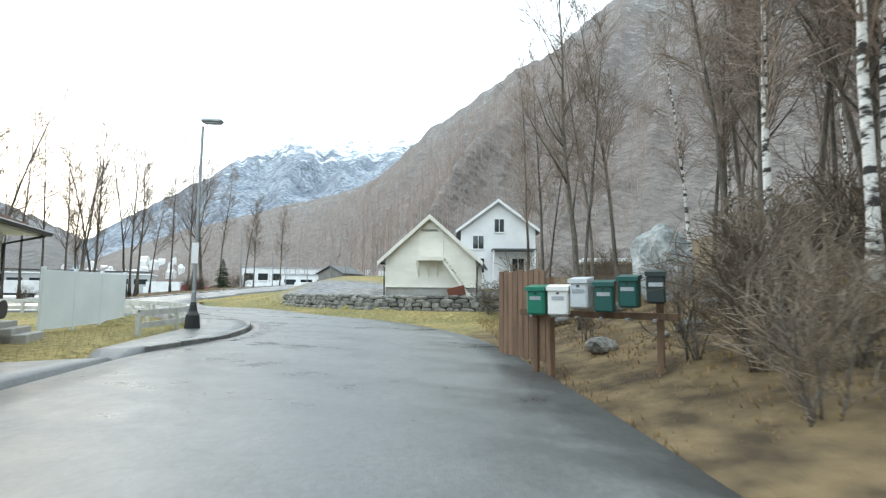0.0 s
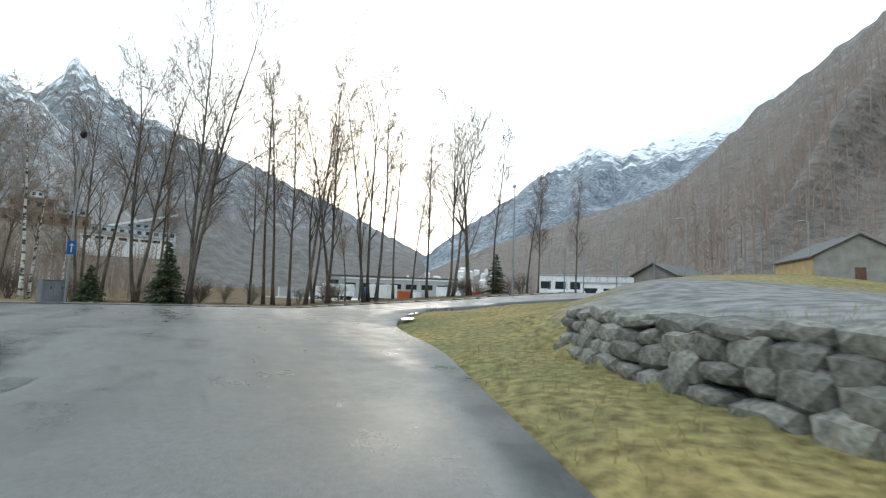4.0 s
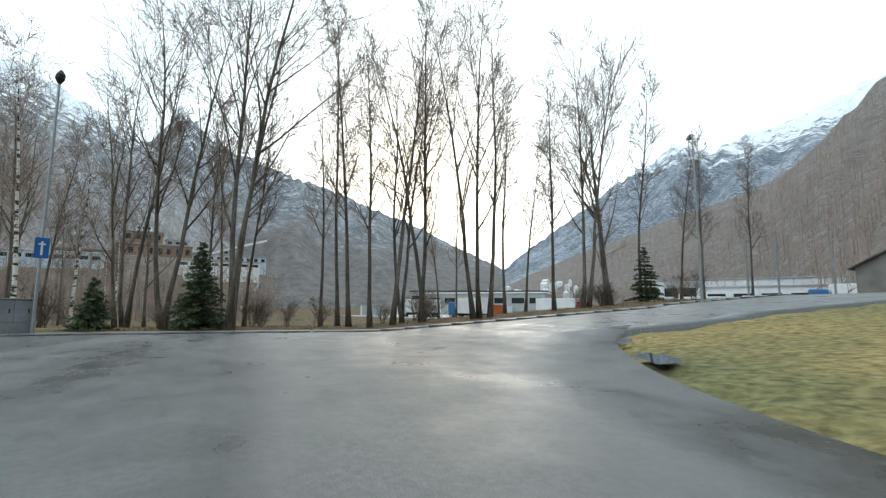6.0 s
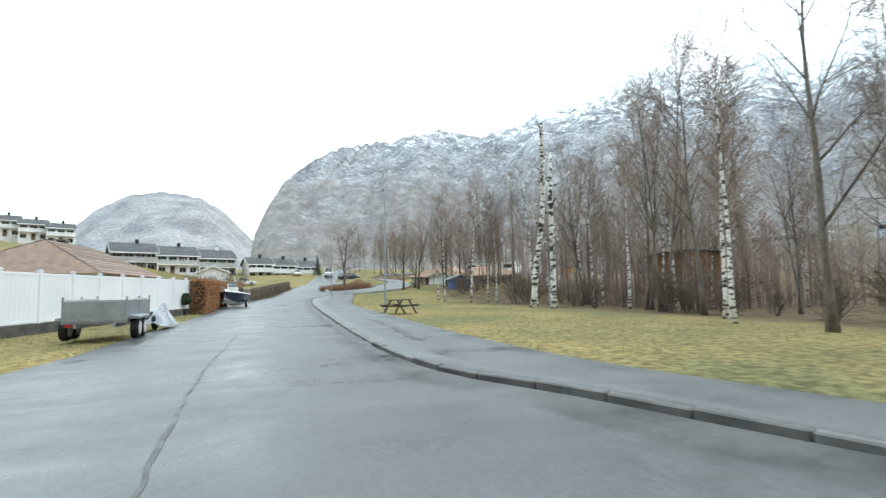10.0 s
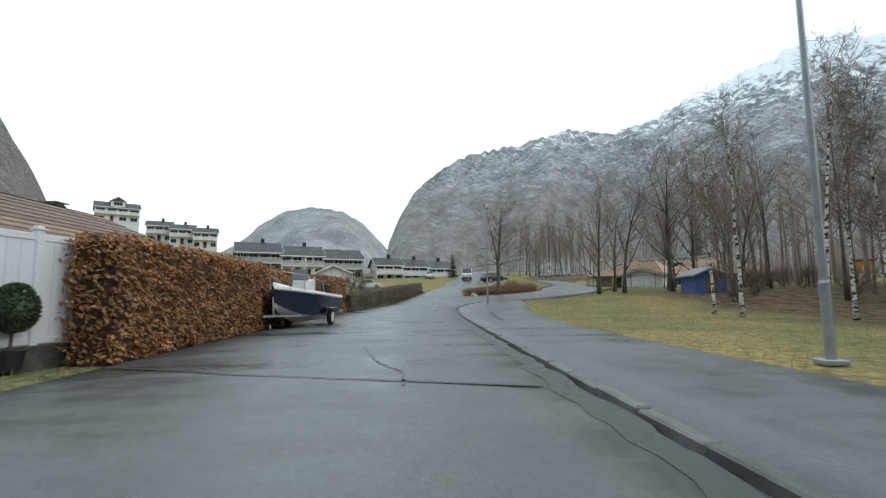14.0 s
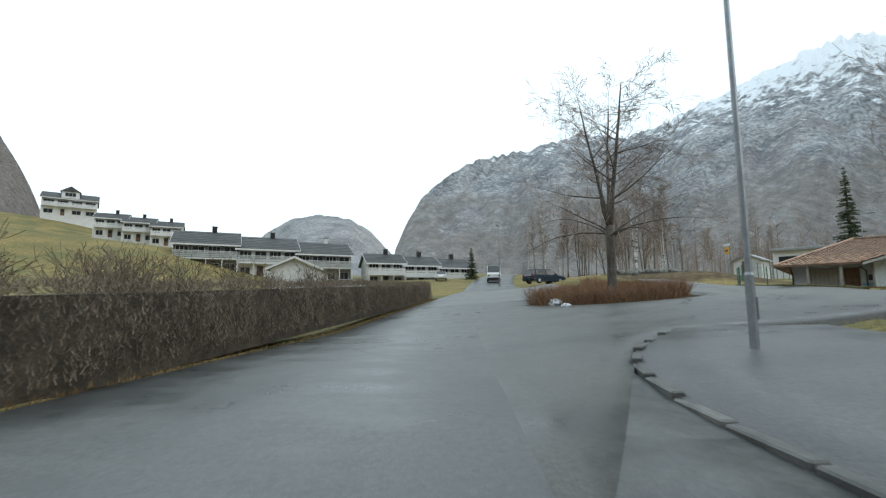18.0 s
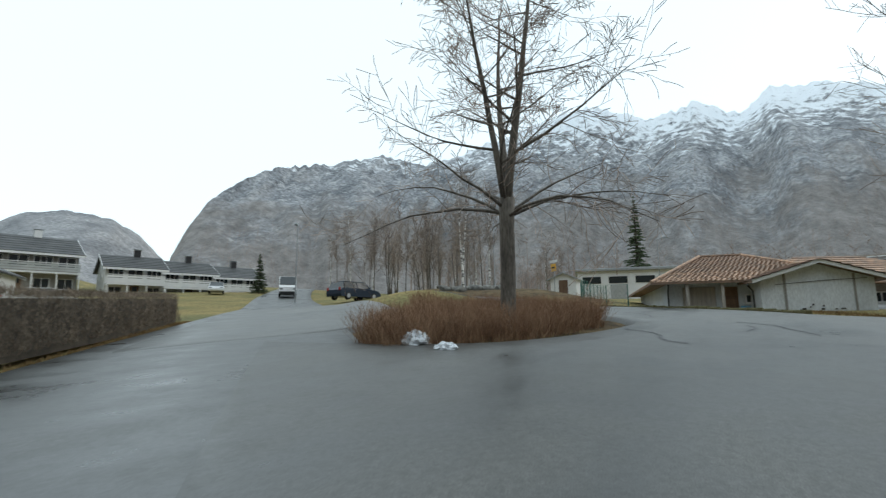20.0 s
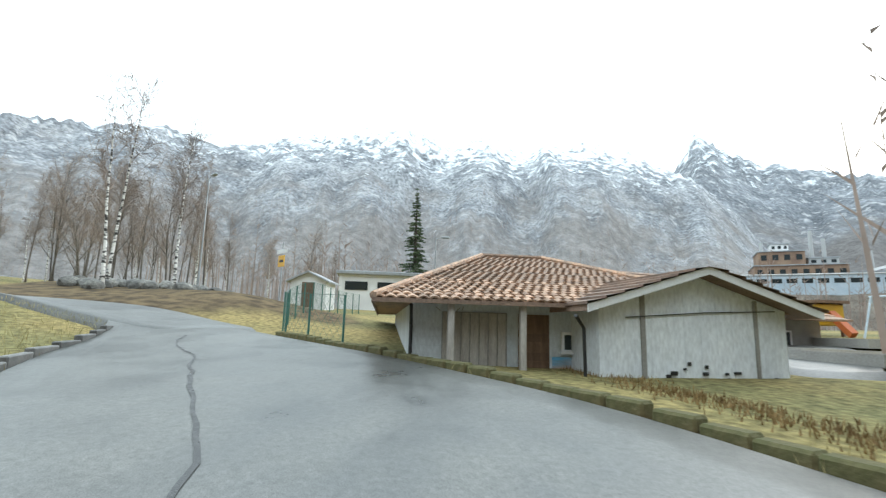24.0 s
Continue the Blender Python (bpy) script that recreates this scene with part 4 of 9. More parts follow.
def hedge_geometry(length, depth, height, seed, density, leaf, kind="leaf", wob=0.12):
    """Leaves or twigs over a box-clipped hedge that runs along x."""
    g = np.random.default_rng(seed)
    verts, faces = [], []
    shells = [("f", length * height), ("b", length * height * 0.5), ("t", length * depth), ("l", depth * height), ("r", depth * height)]
    for side, area in shells:
        for _ in range(int(area * density)):
            a, b = g.random(), g.random()
            if side in "fb":
                p = [a * length, 0 if side == "f" else depth, b * height]
            elif side == "t":
                p = [a * length, b * depth, height]
            else:
                p = [0 if side == "l" else length, a * depth, b * height]
            w = wob * (float(vnoise(p[0] * 1.3 + seed, p[2] * 1.3)) - 0.5) * 2
            p[1] += (w if side != "b" else -w) + g.normal(0, 0.05)
            p[2] += 0.12 * (float(vnoise(p[0] * 0.9 + seed * 3, 0.5)) - 0.5) * (p[2] / height) + (g.normal(0, 0.04) if side == "t" else 0)
            p[0] += g.normal(0, 0.03)
            c = Vector(p)
            if kind == "leaf":
                n = Vector(g.normal(size=3)).normalized()
                t = n.orthogonal().normalized() * leaf * g.uniform(0.7, 1.3)
                q = n.cross(t).normalized() * leaf * 0.55
                o = len(verts)
                verts += [c - t, c + q + n * leaf * 0.2, c + t, c - q + n * leaf * 0.2]
                faces.append((o, o + 1, o + 2, o + 3))
            else:
                d = Vector((g.normal(0, 0.35), g.normal(0, 0.35), g.uniform(0.3, 1.0))).normalized() * leaf * g.uniform(0.6, 1.5)
                q = Vector((g.normal(), g.normal(), 0)).normalized() * 0.008
                o = len(verts)
                verts += [c - q, c + q, c + d]
                faces.append((o, o + 1, o + 2))
    return verts, faces


def hedge(name, a, b, height, depth, label, category, leafmat, coremat, seed, density, leaf, kind="leaf", back=1):
    """A clipped hedge whose front face runs from a to b; it stands on its left side (back=1) or right side (-1)."""
    a, b = Vector((*a, 0)), Vector((*b, 0))
    ln = (b - a).length
    rz = math.degrees(math.atan2(b.y - a.y, b.x - a.x))
    za, zb = z_at(a.x, a.y), z_at(b.x, b.y)
    tilt = -math.degrees(math.atan2(zb - za, ln))
    ob = thing(name, label, category, pose(a.x, a.y, za, 0, tilt, rz))
    y0, y1 = (0.1, depth - 0.1) if back == 1 else (-depth + 0.1, -0.1)
    # solid dark box: its colour stands for the shade deep between the leaves
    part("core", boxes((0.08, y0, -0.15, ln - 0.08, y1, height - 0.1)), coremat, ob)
    v, f = hedge_geometry(ln, depth, height, seed, density, leaf, kind)
    if back == -1:
        v = [Vector((q[0], -q[1], q[2])) for q in v]
    tagged(part("foliage", (v, f), leafmat, ob), kind="stuff")
    return ob

# ---- planting ----
pr = random.Random(12)
# the row of tall trees across the junction
ROW = [(-46.2, 37.9, "slim", 1.0), (-42.0, 38.4, "aspen", 1.0), (-38.4, 39.9, "aspen", 1.12), (-41.2, 41.3, "slim", 1.05), (-47.3, 42.1, "slim", 0.9), (-44.7, 43.4, "slim", 0.85), (-44.5, 48.3, "slim", 1.0),
       (-43.1, 48.7, "slim", 1.15), (-39.4, 47.0, "slim", 1.1), (-36.7, 46.4, "slim", 1.0), (-36.4, 47.6, "slim", 1.1), (-37.6, 49.3, "aspen", 0.9), (-36.7, 50.2, "aspen", 1.05), (-46.7, 61.4, "slim", 0.8),
       (-45.6, 62.4, "slim", 0.85), (-33.4, 51.1, "aspen", 1.0), (-33.6, 52.2, "slim", 1.1), (-37.4, 58.6, "slim", 0.95), (-38.5, 62.7, "slim", 0.9), (-33.5, 58.7, "slim", 1.05), (-32.8, 61.3, "aspen", 1.05),
       (-32.1, 63.7, "vase", 1.6), (-31.0, 66.4, "slim", 0.95), (-30.3, 72.7, "slim", 0.9), (-28.0, 70.5, "slim", 0.8), (-53, 39, "aspen", 1.0), (-51, 44.6, "slim", 1.0), (-57, 34, "aspen", 0.9), (-62, 36, "slim", 1.0), (-26, 76, "slim", 0.85)]
for i, (x, y, k, s) in enumerate(ROW):
    plant(k, x, y, i % 5, s, pr.uniform(0, 360), "trees across the junction")
spruce(-39.6, 39.2, 4.0, 1.35, 2, 30)
spruce(-41.2, 35.6, 2.2, 0.9, 3, 20, label="young green spruce on the verge")
spruce(-30.5, 66, 4.0, 1.4, 4, 18)
# wood west of the main road
plant("stump_birch", -61.6, 11.4, 1, 1.05, 30, "birches by the green")
plant("stump_birch", -62.3, 12.6, 2, 1.05, 200, "birches by the green")
for i, (u, v, k, sz) in enumerate(((22.8, -15.9, "birch", 0.8), (24.9, -15.8, "birch", 0.72), (19.9, -17.7, "birch", 0.85), (21.1, -20.1, "birch", 0.8), (19.8, -20.5, "birch", 0.85), (16.3, -22.9, "birch", 0.95), (16.2, -28.4, "birch", 1.0), (14.8, -28.6, "birch", 0.95),
                                   (16.7, -31.1, "birch", 0.95), (5.8, -25.5, "birch", 1.05), (1.8, -23.9, "aspen", 0.85), (-1.7, -21.7, "aspen", 0.9), (2.0, -26.5, "birch", 1.05), (-6.0, -20.5, "aspen", 0.85), (-9.5, -18.0, "birch", 0.9))):
    plant(k, *xy(u, v), i % 5, sz, i * 53, "birches by the green")
WOOD = []
for i in range(74):
    u, v = pr.uniform(-26, 40), -pr.uniform(25, 46)
    if u < -6 and i % 3:
        continue
    if any((u - a) ** 2 + (v - b) ** 2 < 7 for a, b in WOOD):
        continue
    WOOD.append((u, v))
    x, y = xy(u, v)
    k = pr.choice(("birch", "birch", "slim", "aspen"))
    plant(k, x, y, pr.randint(0, 4), pr.uniform(0.7, 1.0), pr.uniform(0, 360), "wood beside the green")
for u, v in ((-16, -14.5), (-19, -13), (-12, -15.5), (-22, -12.5), (-17.5, -16)):
    x, y = xy(u, v)
    plant(pr.choice(("aspen", "birch")), x, y, pr.randint(0, 4), pr.uniform(0.75, 0.95), pr.uniform(0, 360), "wood beside the green")
for i in range(30):
    u, v = pr.uniform(-26, 36), -pr.uniform(19, 30)
    x, y = xy(u, v)
    plant("bush", x, y, i % 4, pr.uniform(0.5, 0.95), pr.uniform(0, 360), "undergrowth of the wood")
for i in range(22):
    u, v = pr.uniform(-62, -26), -pr.uniform(10, 22)
    x, y = xy(u, v)
    plant("bush", x, y, i % 4, pr.uniform(0.3, 0.6), pr.uniform(0, 360), "undergrowth by the junction")
# trees by the side lane
plant("vase", -77.4, -20.6, 1, 0.95, 20, "trees on the lawn")
plant("vase", -79.0, -19.2, 2, 0.95, 90, "trees on the lawn")
plant("vase", -80.4, -21.4, 3, 0.9, 150, "trees on the lawn")


def fork_tree(x, y):
    """A park tree: short bole that forks into upright stems, with long level lower limbs that droop at their ends."""
    g = Grower(77)
    sp = dict(SPECS["broad"])
    sp.update(steps=(8, 7, 5, 3), wander=(0.05, 0.13, 0.22, 0.3), rise=(0.03, 0.02, 0.0, -0.02), count=(12, 11, 6), angle=((48, 78), (28, 60), (25, 60)), ratio=((0.42, 0.62), (0.24, 0.45), (0.28, 0.5)), shorten=0.35)
    sp["from"], sp["least"] = (0.18, 0.2, 0.15), 0.006
    g.limbs.append(tube([(0, 0, -0.3), (0, 0, 0.5), (0.04, 0, 1.6), (0.02, 0.03, 2.7), (0.05, 0, 3.4)], [0.30, 0.205, 0.19, 0.195, 0.22], 10))
    for a, lean, ln, rad in ((10, 0.10, 6.6, 0.13), (130, 0.20, 6.2, 0.115), (250, 0.22, 5.8, 0.105)):
        d = Vector((math.cos(radians(a)) * lean, math.sin(radians(a)) * lean, 1))
        g.branch(Vector((0.04, 0, 3.1)) + d * 0.15, d, ln, rad, 0, sp)
    low = dict(sp)
    low["rise"] = (0.03, -0.11, -0.05, -0.07)
    low["wander"] = (0.05, 0.24, 0.28, 0.3)
    for k in range(9):
        a = radians(k * 40 + 12)
        d = Vector((math.cos(a), math.sin(a), 0.55 + 0.22 * math.sin(k * 2.1)))
        g.branch(Vector((0.04, 0, 2.9 + 0.1 * (k % 4))), d, 3.9 + 0.7 * math.sin(k * 1.7), 0.048, 1, low)
    ob = tagged(new("tree"), "bare spreading park tree forked low, with long level limbs", "tree")
    ob.matrix_basis = on(x, y, 100)
    part("trunk", mesh_from("trunk", *joined(*g.limbs), BARK, True), None, ob)
    part("crown", mesh_from("crown", *joined(*g.twigs), TWIG), None, ob)


fork_tree(-75.3, -32.1)
plant("vase", *site(-90.5, -20.5), 4, 1.15, 60, "trees by the play-school")
plant("vase", *site(-88.3, -18.8), 2, 1.1, 10, "trees by the play-school")
plant("vase", *site(-93.5, -21.8), 3, 0.8, 200, "trees by the play-school")
for i, (x, y) in enumerate(((-94.3, -22.5), (-92.8, -22.6), (-95.6, -20.8), (-97.5, -21.6))):
    plant("slim", *site(x, y), i, 0.46, i * 70, "trees by the play-school")
for i, (x, y, k, s) in enumerate(((-85.0, -16.6, "vase", 1.15), (-88.4, -14.2, "vase", 0.95), (-82.4, -12.6, "vase", 0.95), (-90.8, -17.6, "slim", 0.62), (-91.6, -16.6, "slim", 0.7), (-92.6, -18.4, "slim", 0.55), (-94.2, -15.8, "aspen", 0.62), (-89.2, -12.6, "aspen", 0.75), (-86.2, -11.0, "slim", 0.8), (-79.2, -10.2, "vase", 0.9), (-96.5, -13.0, "slim", 0.7))):
    plant(k, x, y, 1 + i % 4, s, i * 67, "trees by the play-school")
for i in range(14):
    plant("bush", pr.uniform(-97, -82), pr.uniform(-17, -9), i % 4, pr.uniform(0.3, 0.6), i * 40, "undergrowth by the play-school")
plant("bush", -90.2, -30.2, 2, 0.5, 10, "shrub by the school wall")
spruce(*site(-139.5, -45.8), 13.6, 2.1, 5, 34, label="tall narrow dark spruce behind the play-school")
spruce(-102.9, -85.1, 5.6, 1.25, 6, 26, "cypress", "dark columnar cypress by the road", "cypress")
plant("birch", -98.0, -48.4, 1, 0.75, 20, "birches on the mound")
plant("birch", -98.8, -49.0, 2, 0.72, 100, "birches on the mound")
plant("birch", -102.4, -48.4, 3, 0.72, 220, "birches on the mound")
for i in range(40):
    x, y = site(pr.uniform(-168, -122), pr.uniform(-100, -62))
    plant(pr.choice(("slim", "birch", "aspen")), x, y, pr.randint(0, 4), pr.uniform(0.55, 0.8), pr.uniform(0, 360), "wood beyond the mound")
for i in range(10):
    x, y = xy(pr.uniform(84, 120), pr.uniform(-36, -22))
    plant(pr.choice(("slim", "vase")), x, y, pr.randint(1, 3), pr.uniform(0.6, 0.85), pr.uniform(0, 360), "trees along the upper road")
# wooded bank east of the first road
def clear(x, y):
    """A clearing on the bank between the road and the great boulder."""
    return y < 13.5 and abs(x * 14.1 - y * 6.5) / 15.5 < 1.3


for i, (x, y, k, s) in enumerate(((3.6, 19.5, "slim", 0.62), (4.4, 20.8, "slim", 0.75), (5.2, 16.5, "slim", 0.6), (6.8, 18.5, "slim", 0.8), (7.6, 11.0, "birch", 0.9), (9.4, 10.0, "birch", 0.85), (9.0, 13.5, "slim", 0.85), (5.0, 23.0, "slim", 0.6),
                                 (10.6, 8.0, "birch", 0.95), (9.8, 6.5, "birch", 0.8), (3.6, 12.6, "slim", 0.5))):
    plant(k, x, y, i % 5, s, i * 50, "trees on the bank")
for i in range(16):
    x, y = pr.uniform(5.2, 12), pr.uniform(5, 19)
    if (x - 6.5) ** 2 + (y - 14.1) ** 2 < 4 or clear(x, y):
        continue
    plant(pr.choice(("slim", "birch", "aspen")), x, y, pr.randint(0, 4), pr.uniform(0.6, 0.95), pr.uniform(0, 360), "trees on the bank")
for i in range(44):
    x, y = pr.uniform(8, 40), pr.uniform(-4, 34)
    if y > 24 and x < 17:
        continue
    plant(pr.choice(("slim", "slim", "birch", "aspen")), x, y, pr.randint(0, 4), pr.uniform(0.7, 1.0), pr.uniform(0, 360), "trees on the bank")
for i in range(34):
    x, y = pr.uniform(2.4, 10), pr.uniform(5, 24)
    if (x - 6.5) ** 2 + (y - 14.1) ** 2 < 3 or clear(x, y):
        continue
    plant("bush", x, y, i % 4, pr.uniform(0.35, 0.8), pr.uniform(0, 360), "undergrowth on the bank")
for i in range(12):
    x, y = pr.uniform(3.0, 7.5), pr.uniform(1.5, 7)
    plant("bush", x, y, i % 4, pr.uniform(0.25, 0.5), i * 55, "undergrowth on the bank")
for x, y in ((3.4, 25.0), (4.4, 24.6), (2.4, 24.6)):
    plant("bush", x, y, 1, 0.55, x * 90, "shrubs by the stone wall")
# garden shrubs behind the low hedge
for i in range(10):
    x, y = xy(pr.uniform(45, 75), pr.uniform(7, 16))
    plant("bush", x, y, i % 4, pr.uniform(0.7, 1.1), pr.uniform(0, 360), "garden shrubs")


def forest(name, label, spots, kinds, size, seed):
    """Far woods: many small trees in one object."""
    r = random.Random(seed)
    V, F = [], []
    vo = 0
    for x, y, z in spots:
        k = r.choice(kinds)
        h = size * r.uniform(0.7, 1.25)
        lean = r.uniform(-0.06, 0.06)
        w = 0.012 * h
        a0 = r.uniform(0, 3.14)
        tris = []
        c, s = math.cos(a0), math.sin(a0)
        tris.append(((-w, 0), (w, 0), (lean * h, h)))
        for b in range(7):
            zb = h * r.uniform(0.35, 0.95)
            ln = h * r.uniform(0.10, 0.22) * (1.2 - zb / h)
            sg = r.choice((-1, 1))
            bx = lean * zb
            tris.append(((bx, zb), (bx, zb + w * 1.4), (bx + sg * ln, zb + ln * r.uniform(0.7, 1.6))))
        for j, t in enumerate(tris):
            aj = a0 + (0 if j == 0 else r.uniform(0, 6.28))
            cj, sj = math.cos(aj), math.sin(aj)
            for px, pz in t:
                V.append((x + px * cj, y + px * sj, z + pz - 0.3))
            F.append((vo, vo + 1, vo + 2))
            vo += 3
    ob = part(name, (V, F), TWIG_FAR, None)
    return tagged(ob, label, "trees", kind="stuff")


# twig brown made paler to carry the haze of distance in its colour
TWIG_FAR = mat("hazed_far_trees", (0.27, 0.21, 0.18), (0.37, 0.295, 0.255), scale=0.05, rough=0.95, bump=0, fine=(0.75, 1.25))
fr = random.Random(5)


def spots(n, fx, ok=lambda x, y: True):
    out = []
    while len(out) < n:
        x, y = fx()
        if ok(x, y):
            out.append((x, y, z_at(x, y)))
    return out


forest("woods", "bare brown birch woods along the valley floor", spots(2200, lambda: xy(fr.uniform(-30, 160), -fr.uniform(46, 170)), lambda x, y: not (-150 < x < -95 and -48 < y < 30)), "a", 10, 1)
forest("woods", "thick bare wood behind the green", spots(480, lambda: xy(fr.uniform(4, 48), -fr.uniform(30, 64)), lambda x, y: not (-150 < x < -95 and -48 < y < 30)), "a", 9.5, 7)


def slope_spots(name, n, lo, hi, top, sink=1.0):
    """Points spread over a mountain side, between two bearings' shares and below a height share."""
    co = SLOPES[name]
    na, nr = co.shape[:2]
    out = []
    for _ in range(n):
        i = fr.uniform(lo, hi) * (na - 2)
        j = (fr.random() ** 0.8) * top * (nr - 2)
        a, b = int(i), int(j)
        s, t = i - a, j - b
        p = (co[a, b] * (1 - s) + co[a + 1, b] * s) * (1 - t) + (co[a, b + 1] * (1 - s) + co[a + 1, b + 1] * s) * t
        out.append((float(p[0]), float(p[1]), float(p[2]) - sink))
    return out


forest("woods", "bare woods on the steep eastern hillside", slope_spots("hillside_east", 6500, 0.66, 0.96, 0.75), "a", 15, 8)
forest("woods", "bare woods on the lower western mountain side", slope_spots("mountain_west", 5500, 0.1, 1.0, 0.5), "a", 14, 9)
forest("woods", "bare brown trees beyond the northern works", spots(900, lambda: (fr.uniform(-180, 40), fr.uniform(150, 290))), "a", 11, 2)

# ---- buildings ----
def gable_roof(ob, w, d, eave, rise, material, over=0.4, thick=0.12, ridge_along="y", x0=None, trim=None, name="roof", drop=0.14):
    """Two sloping roof slabs over a w by d house (w across the gable, ridge along y from y=0 to d)."""
    half = w / 2
    sl = math.hypot(half, rise)
    k = (half + over) / half
    for sgn in (-1, 1):
        poly = [(0, eave + rise), (sgn * half * k, eave + rise - rise * k), (sgn * half * k, eave + rise - rise * k + thick), (0, eave + rise + thick)]
        n = 4
        verts = [(x, -over, z) for x, z in poly] + [(x, d + over, z) for x, z in poly]
        faces = [(0, 1, 2, 3), (7, 6, 5, 4)] + [(i, 4 + i, 4 + (i + 1) % 4, (i + 1) % 4) for i in range(4)]
        part(name, (verts, faces), material, ob)
        if trim:
            for y in (-over - 0.03, d + over):
                tv = [(0, y, eave + rise + thick + 0.01), (0, y, eave + rise - drop), (sgn * half * k, y, eave + rise - rise * k - drop), (sgn * half * k, y, eave + rise - rise * k + thick + 0.01)]
                vv = tv + [(a, b + 0.03, c) for a, b, c in tv]
                part("barge_board", (vv, [(0, 1, 2, 3), (7, 6, 5, 4), (0, 4, 5, 1), (1, 5, 6, 2), (2, 6, 7, 3), (3, 7, 4, 0)]), trim, ob)


def gable_body(ob, w, d, z0, eave, rise, material, name="wall"):
    h = w / 2
    poly = [(-h, z0), (h, z0), (h, eave), (0, eave + rise), (-h, eave)]
    verts = [(x, 0, z) for x, z in poly] + [(x, d, z) for x, z in poly]
    faces = [(0, 1, 2, 3, 4), (9, 8, 7, 6, 5)] + [(i, 5 + i, 5 + (i + 1) % 5, (i + 1) % 5) for i in range(5)]
    part(name, (verts, faces), material, ob)


def sash(xs, zs, y0, y1):
    """A window frame with its glazing bars as one joined piece: every other column and the outer rows are solid."""
    verts, index, faces = [], {}, []
    nx, nz = len(xs) - 1, len(zs) - 1

    def vert(i, j, k):
        if (i, j, k) not in index:
            index[(i, j, k)] = len(verts)
            verts.append((xs[i], (y0, y1)[k], zs[j]))
        return index[(i, j, k)]

    def solid(i, j):
        return 0 <= i < nx and 0 <= j < nz and (i % 2 == 0 or j != 1)
    for i in range(nx):
        for j in range(nz):
            if not solid(i, j):
                continue
            faces.append((vert(i, j, 0), vert(i + 1, j, 0), vert(i + 1, j + 1, 0), vert(i, j + 1, 0)))
            faces.append((vert(i, j, 1), vert(i, j + 1, 1), vert(i + 1, j + 1, 1), vert(i + 1, j, 1)))
            for di, dj, a, b in ((-1, 0, (i, j + 1), (i, j)), (1, 0, (i + 1, j), (i + 1, j + 1)), (0, -1, (i, j), (i + 1, j)), (0, 1, (i + 1, j + 1), (i, j + 1))):
                if not solid(i + di, j + dj):
                    faces.append((vert(*a, 0), vert(*a, 1), vert(*b, 1), vert(*b, 0)))
    return verts, faces


def window(ob, x, y, z, w, h, face="-y", bars=1, frame_mat=None, pane_mat=None, depth=0.07):
    """A window on a wall: frame, panes and sill. face: the way that it looks."""
    rz = {"-y": 0, "+x": 90, "+y": 180, "-x": -90}[face]
    fm = frame_mat or WHITE
    t = 0.06
    xs = [-w / 2 - t, -w / 2]
    for k in range(bars):
        bx = -w / 2 + w * (k + 1) / (bars + 1)
        xs += [bx - 0.025, bx + 0.025]
    xs += [w / 2, w / 2 + t]
    win = part("window", sash(xs, [-h / 2 - t, -h / 2, h / 2, h / 2 + t], -depth, 0.02), fm, ob, m=pose(x, y, z, 0, 0, rz))
    part("pane", boxes((-w / 2, -0.02, -h / 2, w / 2, -0.012, h / 2)), pane_mat or GLASS, win)
    part("sill", boxes((-w / 2 - 0.1, -depth - 0.05, -h / 2 - t - 0.035, w / 2 + 0.1, 0.0, -h / 2 - t - 0.003)), fm, win)
    return win


def chimney(ob, x, y, z0, z1, s=0.5, material=None):
    c = part("chimney", boxes((x - s / 2, y - s / 2, z0, x + s / 2, y + s / 2, z1), bevel=0.02), material or BLACK, ob)
    part("cap", boxes((x - s * 0.62, y - s * 0.62, z1 + 0.1, x + s * 0.62, y + s * 0.62, z1 + 0.16), (x - s * 0.4, y - s * 0.4, z1, x + s * 0.4, y + s * 0.4, z1 + 0.1)), STEEL, c)


def boarded_gable(ob, w, z0, eave, rise, material, pitch=0.145, y=-0.0):
    """Lapped boards on a gable wall, each one a piece."""
    z, h = z0, w / 2
    while z < eave + rise - 0.12:
        zt = min(z + pitch + 0.02, eave + rise - 0.05)

        def half(zz):
            return h if zz <= eave else h * (1 - (zz - eave) / rise)
        a, b = half(z), half(zt)
        v = [(-a, y - 0.034, z), (a, y - 0.034, z), (b, y - 0.008, zt), (-b, y - 0.008, zt), (-a, y, z), (a, y, z), (b, y, zt), (-b, y, zt)]
        part("board", (v, [(0, 1, 2, 3), (0, 4, 5, 1), (1, 5, 6, 2), (3, 2, 6, 7), (0, 3, 7, 4)]), material, ob)
        z += pitch


